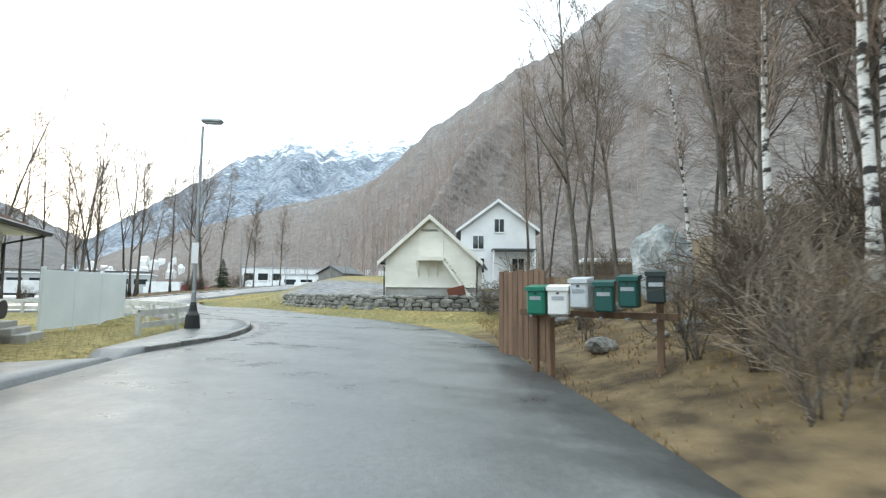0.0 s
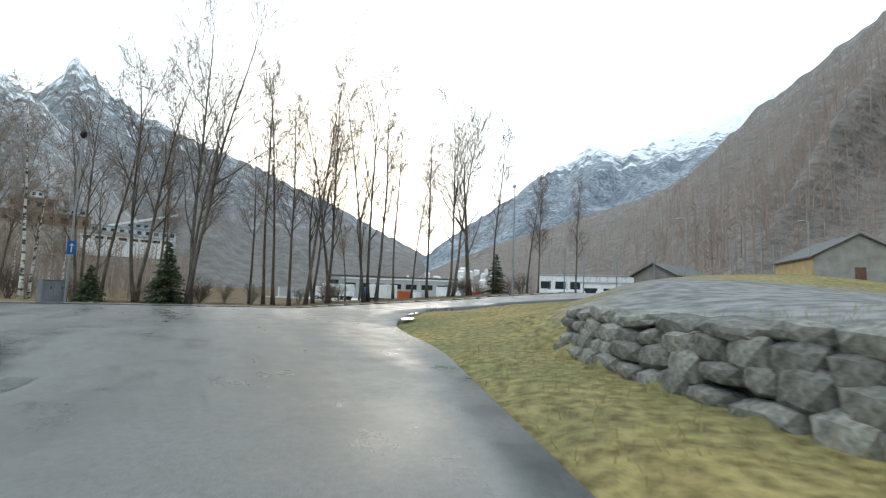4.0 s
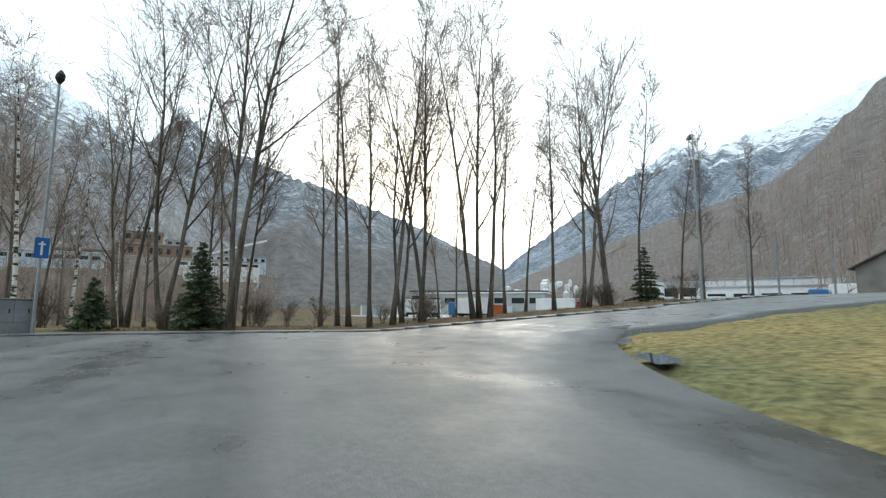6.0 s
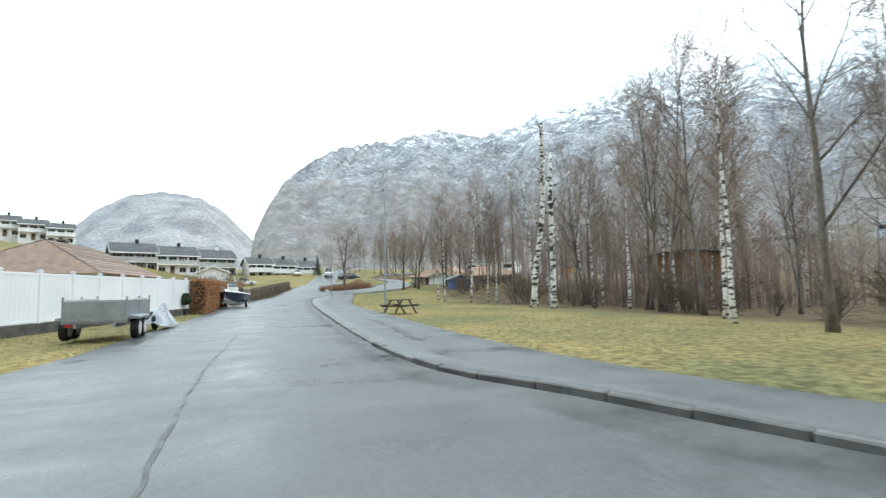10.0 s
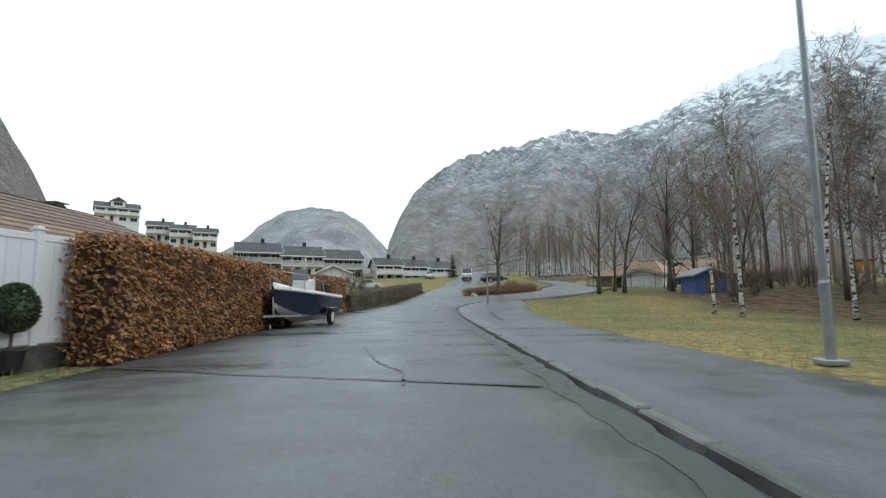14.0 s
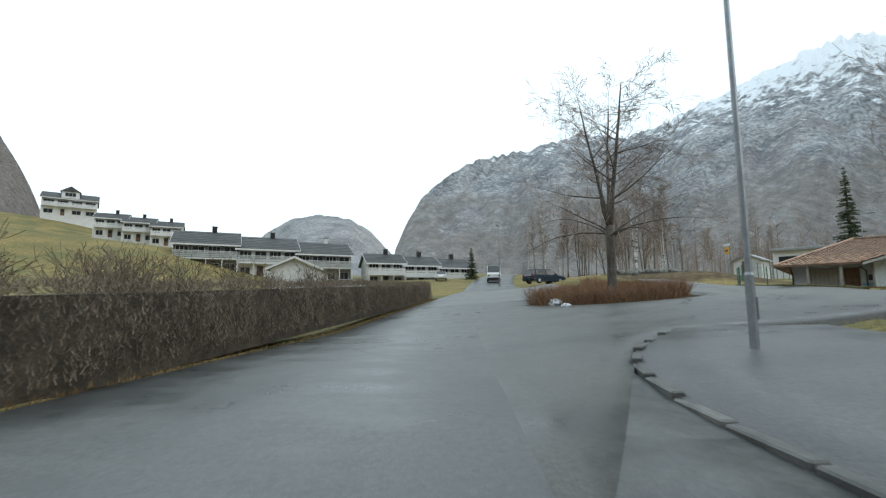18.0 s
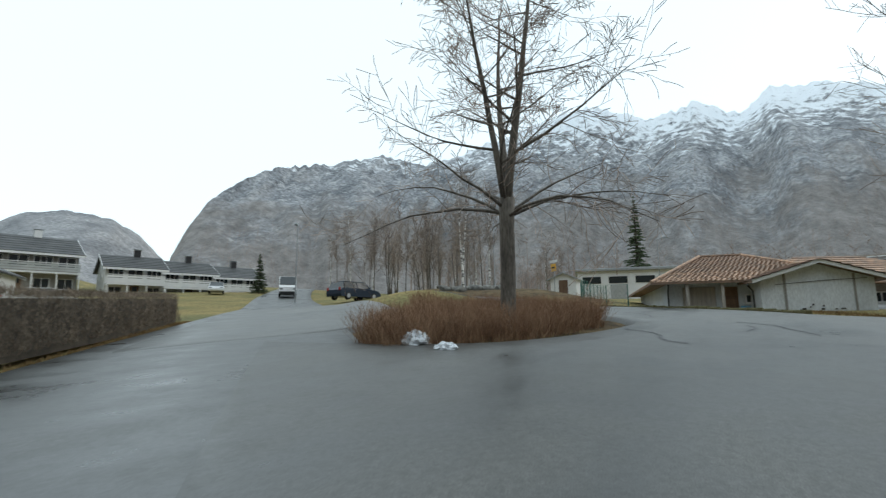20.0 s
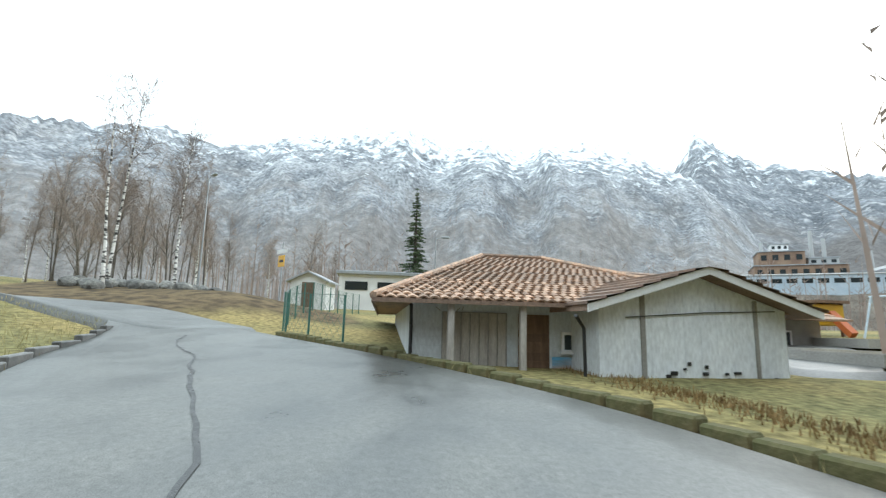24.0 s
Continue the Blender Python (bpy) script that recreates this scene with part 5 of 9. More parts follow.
def cream_house():
    x, y, rz = -0.78, 28.65, -7.3
    zg = 1.0
    ob = thing("house", "cream-painted timber outbuilding with a loft stair on its gable", "house", pose(x, y, zg, 0, 0, rz))
    w, d, eave, rise = 5.5, 7.5, 2.3, 2.45
    gable_body(ob, w, d, 0.55, eave, rise, CREAM)
    part("foundation", boxes((-w / 2 + 0.03, 0.03, -1.2, w / 2 - 0.03, d - 0.03, 0.56)), CONCRETE, ob)
    boarded_gable(ob, w, 0.55, eave, rise, CREAM)
    gable_roof(ob, w, d, eave, rise, ROOF_GREY, over=0.42, trim=CREAM_TRIM)
    # loft hatch panel and its little landing
    hatch = part("loft_door", boxes((-0.72, -0.075, 2.35, 0.80, -0.036, 3.85)), CREAM, ob)
    part("hatch_lintel", boxes((-0.55, -0.13, 3.92, 0.45, -0.03, 4.0), bevel=0.01), GREY_WOOD, ob, "weathered dark timber strip")
    part("landing", boxes((-0.75, -0.85, 2.1, 0.95, -0.04, 2.22), (-0.75, -0.88, 2.08, 0.95, -0.85, 2.26)), CREAM_TRIM, ob)
    for bx in (-0.7, -0.1, 0.45):
        part("bracket", joined(prism([(-0.035, 1.1), (-0.09, 1.1), (-0.09, 2.08), (-0.035, 2.08)], bx - 0.03, bx + 0.03), tube([(bx, -0.08, 1.25), (bx, -0.75, 2.05)], [0.03, 0.03], 4)), CREAM_TRIM, ob)
    # stair from the landing down to the right
    for yy in (-0.78, -0.22):
        v = [(0.85, yy, 2.2), (0.85, yy, 2.0), (2.3, yy, 0.0), (2.5, yy, 0.0)]
        part("stringer", (v + [(a, b + 0.05, c) for a, b, c in v], [(0, 1, 2, 3), (7, 6, 5, 4), (0, 4, 5, 1), (1, 5, 6, 2), (2, 6, 7, 3), (3, 7, 4, 0)]), CREAM_TRIM, ob)
    for i in range(10):
        s = (i + 0.5) / 10
        part("tread", boxes((0.82 + 1.5 * s, -0.74, 2.06 - 2.0 * s, 1.04 + 1.5 * s, -0.2, 2.09 - 2.0 * s)), CREAM_TRIM, ob)
    for sx in (-1, 1):
        part("gutter", tube([(sx * 3.05, -0.35, 1.98), (sx * 3.05, d + 0.35, 1.94)], [0.06, 0.06], 6), BLACK, ob)
        part("downpipe", tube([(sx * 3.02, -0.2, 1.95), (sx * 2.82, -0.06, 1.7), (sx * 2.8, -0.06, 0.0)], [0.04, 0.04, 0.04], 6), BLACK, ob)
    part("ledge", boxes((-2.76, -0.07, 0.5, 2.76, -0.0, 0.56)), CREAM_TRIM, ob)
    # crate of firewood against the wall
    c = thing("crate", "weathered reddish timber crate leaning on the cream house", "crate", pose(0.85, 27.75, 1.05, 0, -14, -7))
    for i in range(4):
        part("slat", boxes((-0.5, -0.25, i * 0.13, 0.5, -0.22, i * 0.13 + 0.11)), RED_WOOD, c)
    part("body", boxes((-0.48, -0.22, 0.0, 0.48, 0.25, 0.5)), BROWN_WOOD, c)


def white_house_two():
    ob = thing("house", "white two-storey wooden house with a steep gable", "house", pose(4.7, 40.8, 2.0, 0, 0, -2))
    w, d, eave, rise = 6.4, 9, 4.7, 2.4
    gable_body(ob, w, d, -0.5, eave, rise, WHITE)
    gable_roof(ob, w, d, eave, rise, ROOF_DARK, over=0.45, trim=WHITE)
    window(ob, 0.1, 0, 4.95, 0.8, 1.1, bars=1)
    window(ob, -1.7, 0, 1.5, 1.0, 1.2)
    window(ob, 1.7, 0, 1.5, 1.0, 1.2)
    window(ob, -1.7, 0, 3.5, 0.9, 1.1)
    part("porch_roof", boxes((-0.6, -1.8, 2.7, 3.0, 0, 2.82)), ROOF_DARK, ob)
    for px in (-0.5, 2.9):
        part("porch_post", boxes((px - 0.06, -1.7, -0.3, px + 0.06, -1.58, 2.7)), WHITE, ob)
    chimney(ob, 0.3, 5, eave + 1.5, eave + rise + 0.9)
    car = thing("carport", "white flat-roofed carport on posts", "carport", on(13.5, 37.5, -8, 0.1))
    part("roof", boxes((-2.4, -0.1, 2.2, 2.4, 4, 2.5), bevel=0.02), WHITE, car)
    for px in (-2.2, 0.2, 2.2):
        part("post", boxes((px - 0.08, 0, -0.6, px + 0.08, 0.16, 2.2)), WHITE, car)
    part("back_wall", boxes((-2.3, 3.8, -0.6, 2.3, 3.95, 2.2)), GREY_WOOD, car)


def near_white_house():
    """White house with a hipped brown tile roof beside the first road."""
    ax, ay = -8.55, 5.2
    ob = thing("house", "white rendered bungalow with a hipped brown tiled roof", "house", pose(ax, ay, 0.0, 0, 0, 113))
    # local x runs along the road front towards the far end, y away from the road
    L, D, H = 8.0, 8.0, 2.75
    part("wall", boxes((-4, 0, -0.3, L, D, H)), PALE_WHITE, ob)
    part("plinth", boxes((-4.02, -0.03, -0.3, L + 0.02, 0, 0.35)), CONCRETE, ob)
    part("soffit", boxes((-4.6, -0.6, H, L + 0.6, D + 0.6, H + 0.08)), WHITE, ob)
    e, r = H + 0.1, 2.2
    verts = [(-4.7, -0.7, e), (L + 0.7, -0.7, e), (L + 0.7, D + 0.7, e), (-4.7, D + 0.7, e), (0, D / 2, e + r), (L - 3.6, D / 2, e + r)]
    part("roof", (verts, [(0, 1, 5, 4), (1, 2, 5), (2, 3, 4, 5), (3, 0, 4), (3, 2, 1, 0)]), TILE_BROWN, ob)
    # courses of tiles on the road side and the hip end
    rows = 15
    for i in range(rows):
        s0, s1 = i / rows, (i + 1) / rows + 0.012
        for face in ("front", "hip"):
            if face == "front":
                def P(s, end, lift):
                    x = (-4.7 + 4.7 * s) if end == 0 else (L + 0.7 - 4.3 * s)
                    return Vector((x, -0.7 + (D / 2 + 0.7) * s, e + r * s + lift))
            else:
                def P(s, end, lift):
                    y = (-0.7 + (D / 2 + 0.7) * s) if end == 0 else (D + 0.7 - (D / 2 + 0.7) * s)
                    return Vector((L + 0.7 - 4.3 * s, y, e + r * s + lift))
            q = [P(s0, 0, 0.075), P(s0, 1, 0.075), P(s1, 1, 0.02), P(s1, 0, 0.02), P(s0, 0, 0.0), P(s0, 1, 0.0)]
            part("tile_course", (q, [(0, 1, 2, 3), (4, 5, 1, 0)]), TILE_BROWN, ob)
    part("gutter", tube([(-4.7, -0.78, e - 0.02), (L + 0.78, -0.78, e - 0.02), (L + 0.78, D, e - 0.02)], [0.07, 0.07, 0.07], 6), BLACK, ob)
    part("downpipe", tube([(L + 0.6, -0.7, e - 0.1), (L - 0.1, -0.06, e - 0.4), (L - 0.1, -0.06, 0.1)], [0.04] * 3, 6), BLACK, ob)
    for wx, ww in ((1.0, 0.9), (2.5, 1.2), (4.4, 1.2), (5.9, 0.7)):
        window(ob, wx, 0, 1.85, ww, 1.0, bars=0)
    part("vent_grille", boxes((4.2, -0.05, 0.75, 6.3, -0.005, 1.15)), GREY_WOOD, ob)
    part("door", boxes((6.95, -0.04, 0.35, 7.5, -0.005, 1.7), bevel=0.01), GREY_WOOD, ob)
    reel = thing("hose_reel", "dark hose reel hanging on the white house wall", "hose reel", pose(-11.4, 12.05, 0.75, 0, 0, 113))
    bm = bmesh.new()
    for yy in (-0.28, -0.12):
        bmesh.ops.create_cone(bm, cap_ends=True, segments=16, radius1=0.24, radius2=0.24, depth=0.03, matrix=Matrix.Translation((0, yy, 0)) @ Matrix.Rotation(radians(90), 4, "X"))
    part("flange", bm, BLACK, reel)
    part("hose", tube([(0, -0.26, 0), (0, -0.02, 0)], [0.17, 0.17], 12), PALE_BLUE, reel)
    st = thing("steps", "short concrete steps with a rail by the white house", "steps", pose(-11.3, 11.6, 0, 0, 0, 113))
    for i in range(3):
        part("step", boxes((-0.2 + 0.0, -1.1 + i * 0.3, -0.1, 1.0, -0.02, 0.15 * (i + 1)), bevel=0.01), CONCRETE, st)
    # white screen fence at its far end
    f = thing("fence", "tall smooth white screen fence", "fence", pose(-11.9, 14.2, 0, 0, 0, 98))
    for i in range(3):
        part("panel", boxes((i * 1.55 + 0.04, -0.03, 0.05, i * 1.55 + 1.51, 0.03, 1.85), bevel=0.008), PALE_WHITE, f)
    for i in range(4):
        part("post", boxes((i * 1.55 - 0.05, -0.05, -0.2, i * 1.55 + 0.05, 0.05, 1.93), bevel=0.01), PALE_WHITE, f)


SHED_PALE = mat("pale_weathered_shed_paint", (0.83, 0.87, 0.90), (0.70, 0.745, 0.79), scale=0.9, rough=0.65, bump=0.25, bump_scale=18, fine=(0.85, 1.1), stretch=(1, 1, 0.4))
PALE_WHITE = mat("white_render", (0.74, 0.80, 0.82), (0.65, 0.71, 0.74), scale=0.7, rough=0.6, bump=0.12, bump_scale=30, fine=(0.94, 1.05))


def long_house(x, y, rz, length, depth, wall_h, rise, wallmat, roofmat, label, bays=6, z=None, chims=1, sidemat=None, railmat=None, white_stack=False):
    """One two-storey unit of a terrace: deep eaves, a band of upper windows, a boarded balcony on posts and a glazed ground floor."""
    zb = z_at(x, y) if z is None else z
    ob = thing("row_house", label, "house", pose(x, y, zb, 0, 0, rz))
    part("wall", boxes((0, 0.0, -9.0, length, depth, wall_h)), wallmat, ob)
    side = sidemat or wallmat
    for gx in (0, length):
        poly = [(-0.02, -1.0), (depth + 0.02, -1.0), (depth + 0.02, wall_h - 0.12), (depth / 2, wall_h + rise - 0.1), (-0.02, wall_h - 0.12)]
        part("gable", prism(poly, gx - 0.04, gx + 0.04), side, ob)
    fo = 1.1
    low = wall_h + rise - rise * (depth / 2 + fo) / (depth / 2)
    v = [(-0.45, -fo, low), (length + 0.45, -fo, low), (length + 0.45, depth + fo, low), (-0.45, depth + fo, low), (-0.45, depth / 2, wall_h + rise), (length + 0.45, depth / 2, wall_h + rise)]
    part("roof", (v + [(a, b, c + 0.2) for a, b, c in v], [(6, 7, 11, 10), (8, 9, 10, 11), (0, 4, 5, 1), (2, 5, 4, 3), (0, 1, 7, 6), (2, 3, 9, 8), (0, 6, 10, 4), (4, 10, 9, 3), (1, 5, 11, 7), (5, 2, 8, 11)]), roofmat, ob)
    for k in range(7):
        s0, s1 = k / 7, (k + 1) / 7 + 0.02
        q = [Vector((ex, -fo + (depth / 2 + fo) * t, low + (wall_h + rise - low) * t + lift)) for t, lift in ((s0, 0.27), (s1, 0.205)) for ex in (-0.45, length + 0.45)]
        part("tile_course", (q + [q[0] - Vector((0, 0, 0.06)), q[1] - Vector((0, 0, 0.06))], [(0, 1, 3, 2), (4, 5, 1, 0)]), roofmat, ob)
    part("fascia", boxes((-0.45, -fo - 0.05, low - 0.1, length + 0.45, -fo, low + 0.16)), WHITE, ob)
    for ex in (-0.5, length + 0.45):
        pv = [(ex, -fo, low - 0.02), (ex, depth / 2, wall_h + rise - 0.02), (ex, depth / 2, wall_h + rise + 0.24), (ex, -fo, low + 0.24)]
        part("barge_board", (pv + [(a + 0.05, b, c) for a, b, c in pv], [(0, 1, 2, 3), (7, 6, 5, 4), (0, 4, 5, 1), (2, 6, 7, 3)]), WHITE, ob)
    step = length / bays
    mid = wall_h * 0.5
    for i in range(bays):
        cx = step * (i + 0.5)
        window(ob, cx, 0, mid + 1.25, step * 0.74, 1.15, bars=2 if i % 2 == 0 else 1)
        if i % 3 == 1:
            d = part("door", boxes((cx - 0.5, -0.07, -0.1, cx + 0.5, -0.01, 1.95), bevel=0.01), BROWN_WOOD, ob)
            part("pane", boxes((cx - 0.3, -0.085, 1.0, cx + 0.3, -0.072, 1.75)), GLASS, d)
        else:
            window(ob, cx, 0, 1.05, step * 0.62, 1.2, bars=1)
    for wz in (1.1, mid + 1.2):
        window(ob, 0, depth * 0.3, wz, 1.0, 1.1, face="-x")
        window(ob, 0, depth * 0.68, wz, 1.0, 1.1, face="-x")
    rm = railmat or WHITE
    b = part("balcony", boxes((0.0, -1.5, mid - 0.28, length, -0.01, mid - 0.08)), WHITE, ob)
    for k in range(3):
        part("rail_board", boxes((0.0, -1.56, mid + 0.02 + k * 0.3, length, -1.51, mid + 0.25 + k * 0.3)), rm, b)
    part("handrail", boxes((0.0, -1.6, mid + 0.93, length, -1.48, mid + 1.0)), WHITE, b)
    for i in range(bays + 1):
        part("post", boxes((min(step * i, length - 0.12), -1.5, -1.0, min(step * i, length - 0.12) + 0.12, -1.38, mid - 0.28)), WHITE, ob)
    for k in range(chims):
        chimney(ob, length * (k + 0.6) / chims, depth / 2, wall_h + rise - 0.4, wall_h + rise + 1.0, 0.75, WHITE if white_stack else None)
    return ob


def brown_roof_house(cx, cy, rz, L, D, H, r, wallmat, roofmat, label, z=None, chim=None):
    zb = z_at(cx, cy) if z is None else z
    ob = thing("house", label, "house", pose(cx, cy, zb, 0, 0, rz))
    part("wall", boxes((-L / 2, -D / 2, -1, L / 2, D / 2, H)), wallmat, ob)
    e = H - 0.1
    verts = [(-L / 2 - 0.6, -D / 2 - 0.6, e), (L / 2 + 0.6, -D / 2 - 0.6, e), (L / 2 + 0.6, D / 2 + 0.6, e), (-L / 2 - 0.6, D / 2 + 0.6, e), (-L / 2 + D * 0.35, 0, e + r), (L / 2 - D * 0.35, 0, e + r)]
    part("roof", (verts, [(0, 1, 5, 4), (1, 2, 5), (2, 3, 4, 5), (3, 0, 4), (3, 2, 1, 0)]), roofmat, ob)
    rows = 11
    for i in range(rows):
        s0, s1 = i / rows, (i + 1) / rows + 0.01
        for sg in (-1, 1):
            q = []
            for s, lift in ((s0, 0.07), (s1, 0.015)):
                for end in (-1, 1):
                    q.append(Vector((end * (L / 2 + 0.6 - (D * 0.35 + 0.6) * s), sg * (D / 2 + 0.6) * (1 - s), e + r * s + lift)))
            part("tile_course", (q + [q[0] - Vector((0, 0, 0.07)), q[1] - Vector((0, 0, 0.07))], [(0, 1, 3, 2), (4, 5, 1, 0)]), roofmat, ob)
    for i in range(3):
        window(ob, -L / 2 + L * (i + 0.5) / 3, -D / 2, H * 0.55, 1.3, 1.0)
        window(ob, -L / 2 + L * (i + 0.5) / 3, D / 2, H * 0.55, 1.3, 1.0, face="+y")
    if chim:
        chimney(ob, chim[0], chim[1], H, chim[2], 0.75)
    return ob


def play_school():
    """Low play-school with hipped red tile roofs and a gabled shed."""
    zb = 1.70
    small = Matrix.Diagonal((0.906, 0.906, 0.906, 1))
    ob = thing("play_school", "low white play-school building with moss-flecked red tile roof", "school building", pose(*site(-97.2, -35.3), zb, 0, 0, 109) @ small)
    # local x: along the lane front towards the shed, y: away from the lane
    L, D, H = 8.0, 14.0, 1.75
    part("wall", boxes((0.3, 0.0, -0.8, L, D, H)), PALE_BLUE, ob)
    for i in range(9):
        part("board", boxes((0.28, -0.03, 0.02 + i * 0.195, L, -0.0, 0.02 + i * 0.195 + 0.18)), PALE_BLUE, ob)
    ov = 0.9
    ap = (4.5, 7.0)
    e, r = H, 2.1
    base = [(-ov + 0.3, -ov, e), (L + ov, -ov, e), (L + ov, D + ov, e), (-ov + 0.3, D + ov, e)]
    part("roof_deck", (base + [(ap[0] - 1.2, ap[1], e + r), (ap[0] + 1.2, ap[1], e + r)], [(0, 1, 5, 4), (1, 2, 5), (2, 3, 4, 5), (3, 0, 4), (3, 2, 1, 0)]), TILE_RED, ob)
    part("fascia", boxes((-ov + 0.3, -ov - 0.03, e - 0.07, L + ov, -ov, e + 0.02), (-ov + 0.27, -ov, e - 0.07, -ov + 0.3, D + ov, e + 0.02)), TILE_BROWN, ob)
    # tiles: the slopes that face the lane
    tw, tl = 0.23, 0.31
    tv = []
    nseg = 5
    for j in range(2):
        for k in range(nseg + 1):
            s = k / nseg
            tv.append((-tw / 2 + tw * s, j * (tl + 0.04), 0.03 * math.sin(math.pi * s * 1.25) + (0.028 if j == 0 else 0.0)))
    tf = [(k, k + 1, nseg + 2 + k, nseg + 1 + k) for k in range(nseg)]
    fr = [(a, b, c - 0.035) for a, b, c in tv[:nseg + 1]]
    tv2 = tv + fr
    o = 2 * (nseg + 1)
    tf2 = tf + [(k + 1, k, o + k, o + k + 1) for k in range(nseg)]
    tile = mesh_from("tile", tv2, tf2, TILE_RED)
    rest = ([], [])
    count = 0
    for slope in ("front", "side"):
        if slope == "front":
            a, b, top0, top1 = Vector(base[0]), Vector(base[1]), Vector((ap[0] - 1.2, ap[1], e + r)), Vector((ap[0] + 1.2, ap[1], e + r))
        else:
            a, b, top0, top1 = Vector(base[3]), Vector(base[0]), Vector((ap[0] - 1.2, ap[1], e + r)), Vector((ap[0] - 1.2, ap[1], e + r))
        ex = (b - a).normalized()
        mid = (a + b) / 2
        up = ((top0 + top1) / 2 - mid)
        up = (up - ex * up.dot(ex))
        run = up.length
        up = up.normalized()
        nn = ex.cross(up).normalized()
        rws = int(run / tl)
        for i in range(rws):
            s = i / rws
            l0, l1 = a.lerp(top0, s), b.lerp(top1, s)
            n = int((l1 - l0).length / tw)
            for k in range(n):
                c = l0 + ex * (tw * (k + 0.5) + ((l1 - l0).length - n * tw) / 2) + nn * 0.03
                m = Matrix((ex, up, nn)).transposed().to_4x4()
                m.translation = c
                if slope == "front" and i < 8 and count < 290:
                    t = new("tile", tile)
                    t.parent, t.matrix_basis = ob, m
                    count += 1
                else:
                    o = len(rest[0])
                    rest[0].extend([m @ Vector(q) for q in tv2])
                    rest[1].extend([tuple(q + o for q in f) for f in tf2])
    tagged(part("upper_tiles", (rest[0], rest[1]), TILE_RED, ob), kind="stuff")
    for a, b in ((0, 4), (1, 5)):
        pa = Vector(base[a])
        pb = Vector((ap[0] - 1.2, ap[1], e + r)) if b == 4 else Vector((ap[0] + 1.2, ap[1], e + r))
        part("hip_cap", tube([pa + Vector((0, 0, 0.06)), pb + Vector((0, 0, 0.1))], [0.09, 0.09], 6), TILE_RED, ob)
    part("hip_cap", tube([(ap[0] - 1.2, ap[1], e + r + 0.08), (ap[0] + 1.2, ap[1], e + r + 0.08)], [0.1, 0.1], 6), TILE_RED, ob)
    bay = part("bay", boxes((0.95, -0.06, -0.45, 2.45, -0.035, H - 0.2)), GREY_WOOD, ob, "grey-brown boarded bay under the eaves")
    for k in range(7):
        part("slat", boxes((0.97 + k * 0.21, -0.085, -0.43, 1.15 + k * 0.21, -0.062, H - 0.22)), WEATHERED, bay)
    part("brown_panel", boxes((2.72, -0.06, 0.25, 3.45, -0.035, H - 0.22)), BROWN_WOOD, ob, "dark brown boarded shutter beside the window")
    for k in range(6):
        part("slat", boxes((2.74, -0.075, 0.28 + k * 0.21, 3.43, -0.062, 0.46 + k * 0.21)), BROWN_WOOD, ob)
    window(ob, 4.05, -0.03, 0.92, 0.5, 0.34, bars=0)
    part("mural", boxes((3.52, -0.045, 0.22, 4.9, -0.034, 0.58)), MURAL, ob, "faded painted strip in blue and orange")
    part("downpipe", tube([(0.2, -0.75, e - 0.1), (0.25, -0.1, e - 0.5), (0.25, -0.1, -0.5)], [0.04] * 3, 6), BLACK, ob)
    for px in (1.05, 2.62, 4.9):
        part("eave_post", boxes((px - 0.065, -0.8, -0.8, px + 0.065, -0.66, e)), WEATHERED, ob)
    # second wing further back
    w2 = thing("play_school", "rear wing of the play-school with faded red tile roof", "school building", pose(*site(-111, -26.5), zb, 0, 0, 123) @ small)
    part("wall", boxes((-7, -4, -0.8, 4.8, 5, 1.9)), GREY_WOOD, w2)
    vb = [(-7.8, -4.9, 1.85), (5.5, -4.9, 1.85), (5.5, 5.9, 1.85), (-7.8, 5.9, 1.85), (-3, 0.5, 4.0), (1.0, 0.5, 4.0)]
    part("roof", (vb, [(0, 1, 5, 4), (1, 2, 5), (2, 3, 4, 5), (3, 0, 4), (3, 2, 1, 0)]), TILE_RED, w2)
    for i in range(12):
        s0, s1 = i / 12, (i + 1) / 12 + 0.01
        q = []
        for s, lift in ((s0, 0.07), (s1, 0.015)):
            q += [Vector((-7.8 + 4.8 * s, -4.9 + 5.4 * s, 1.85 + 2.15 * s + lift)), Vector((5.5 - 4.5 * s, -4.9 + 5.4 * s, 1.85 + 2.15 * s + lift))]
        part("tile_course", (q + [q[0] - Vector((0, 0, 0.07)), q[1] - Vector((0, 0, 0.07))], [(0, 1, 3, 2), (4, 5, 1, 0)]), TILE_RED, w2)
    for i in range(3):
        window(w2, -5 + i * 3.6, -4, 0.9, 1.2, 0.9)
    # gabled shed beside it
    sh = thing("shed", "weathered pale blue-white boarded shed with a shallow tiled gable roof", "shed", pose(*site(-98.1, -28.9), zb, 0, 0, 113) @ small)
    w, d, ea, ri = 4.6, 4.6, 1.75, 0.72
    gable_body(sh, w, d, -0.5, ea, ri, SHED_PALE)
    z, i = -0.3, 0
    for i in range(23):
        bx = -w / 2 + i * 0.2
        top = ea + ri * (1 - abs(bx + 0.1) / (w / 2)) - 0.04
        part("board", boxes((bx + 0.002, -0.028 + 0.003 * (i % 2), -0.45, bx + 0.198, 0.0, top)), SHED_PALE, sh)
    gable_roof(sh, w, d, ea, ri, TILE_BROWN, over=0.5, trim=WHITE, drop=0.03)
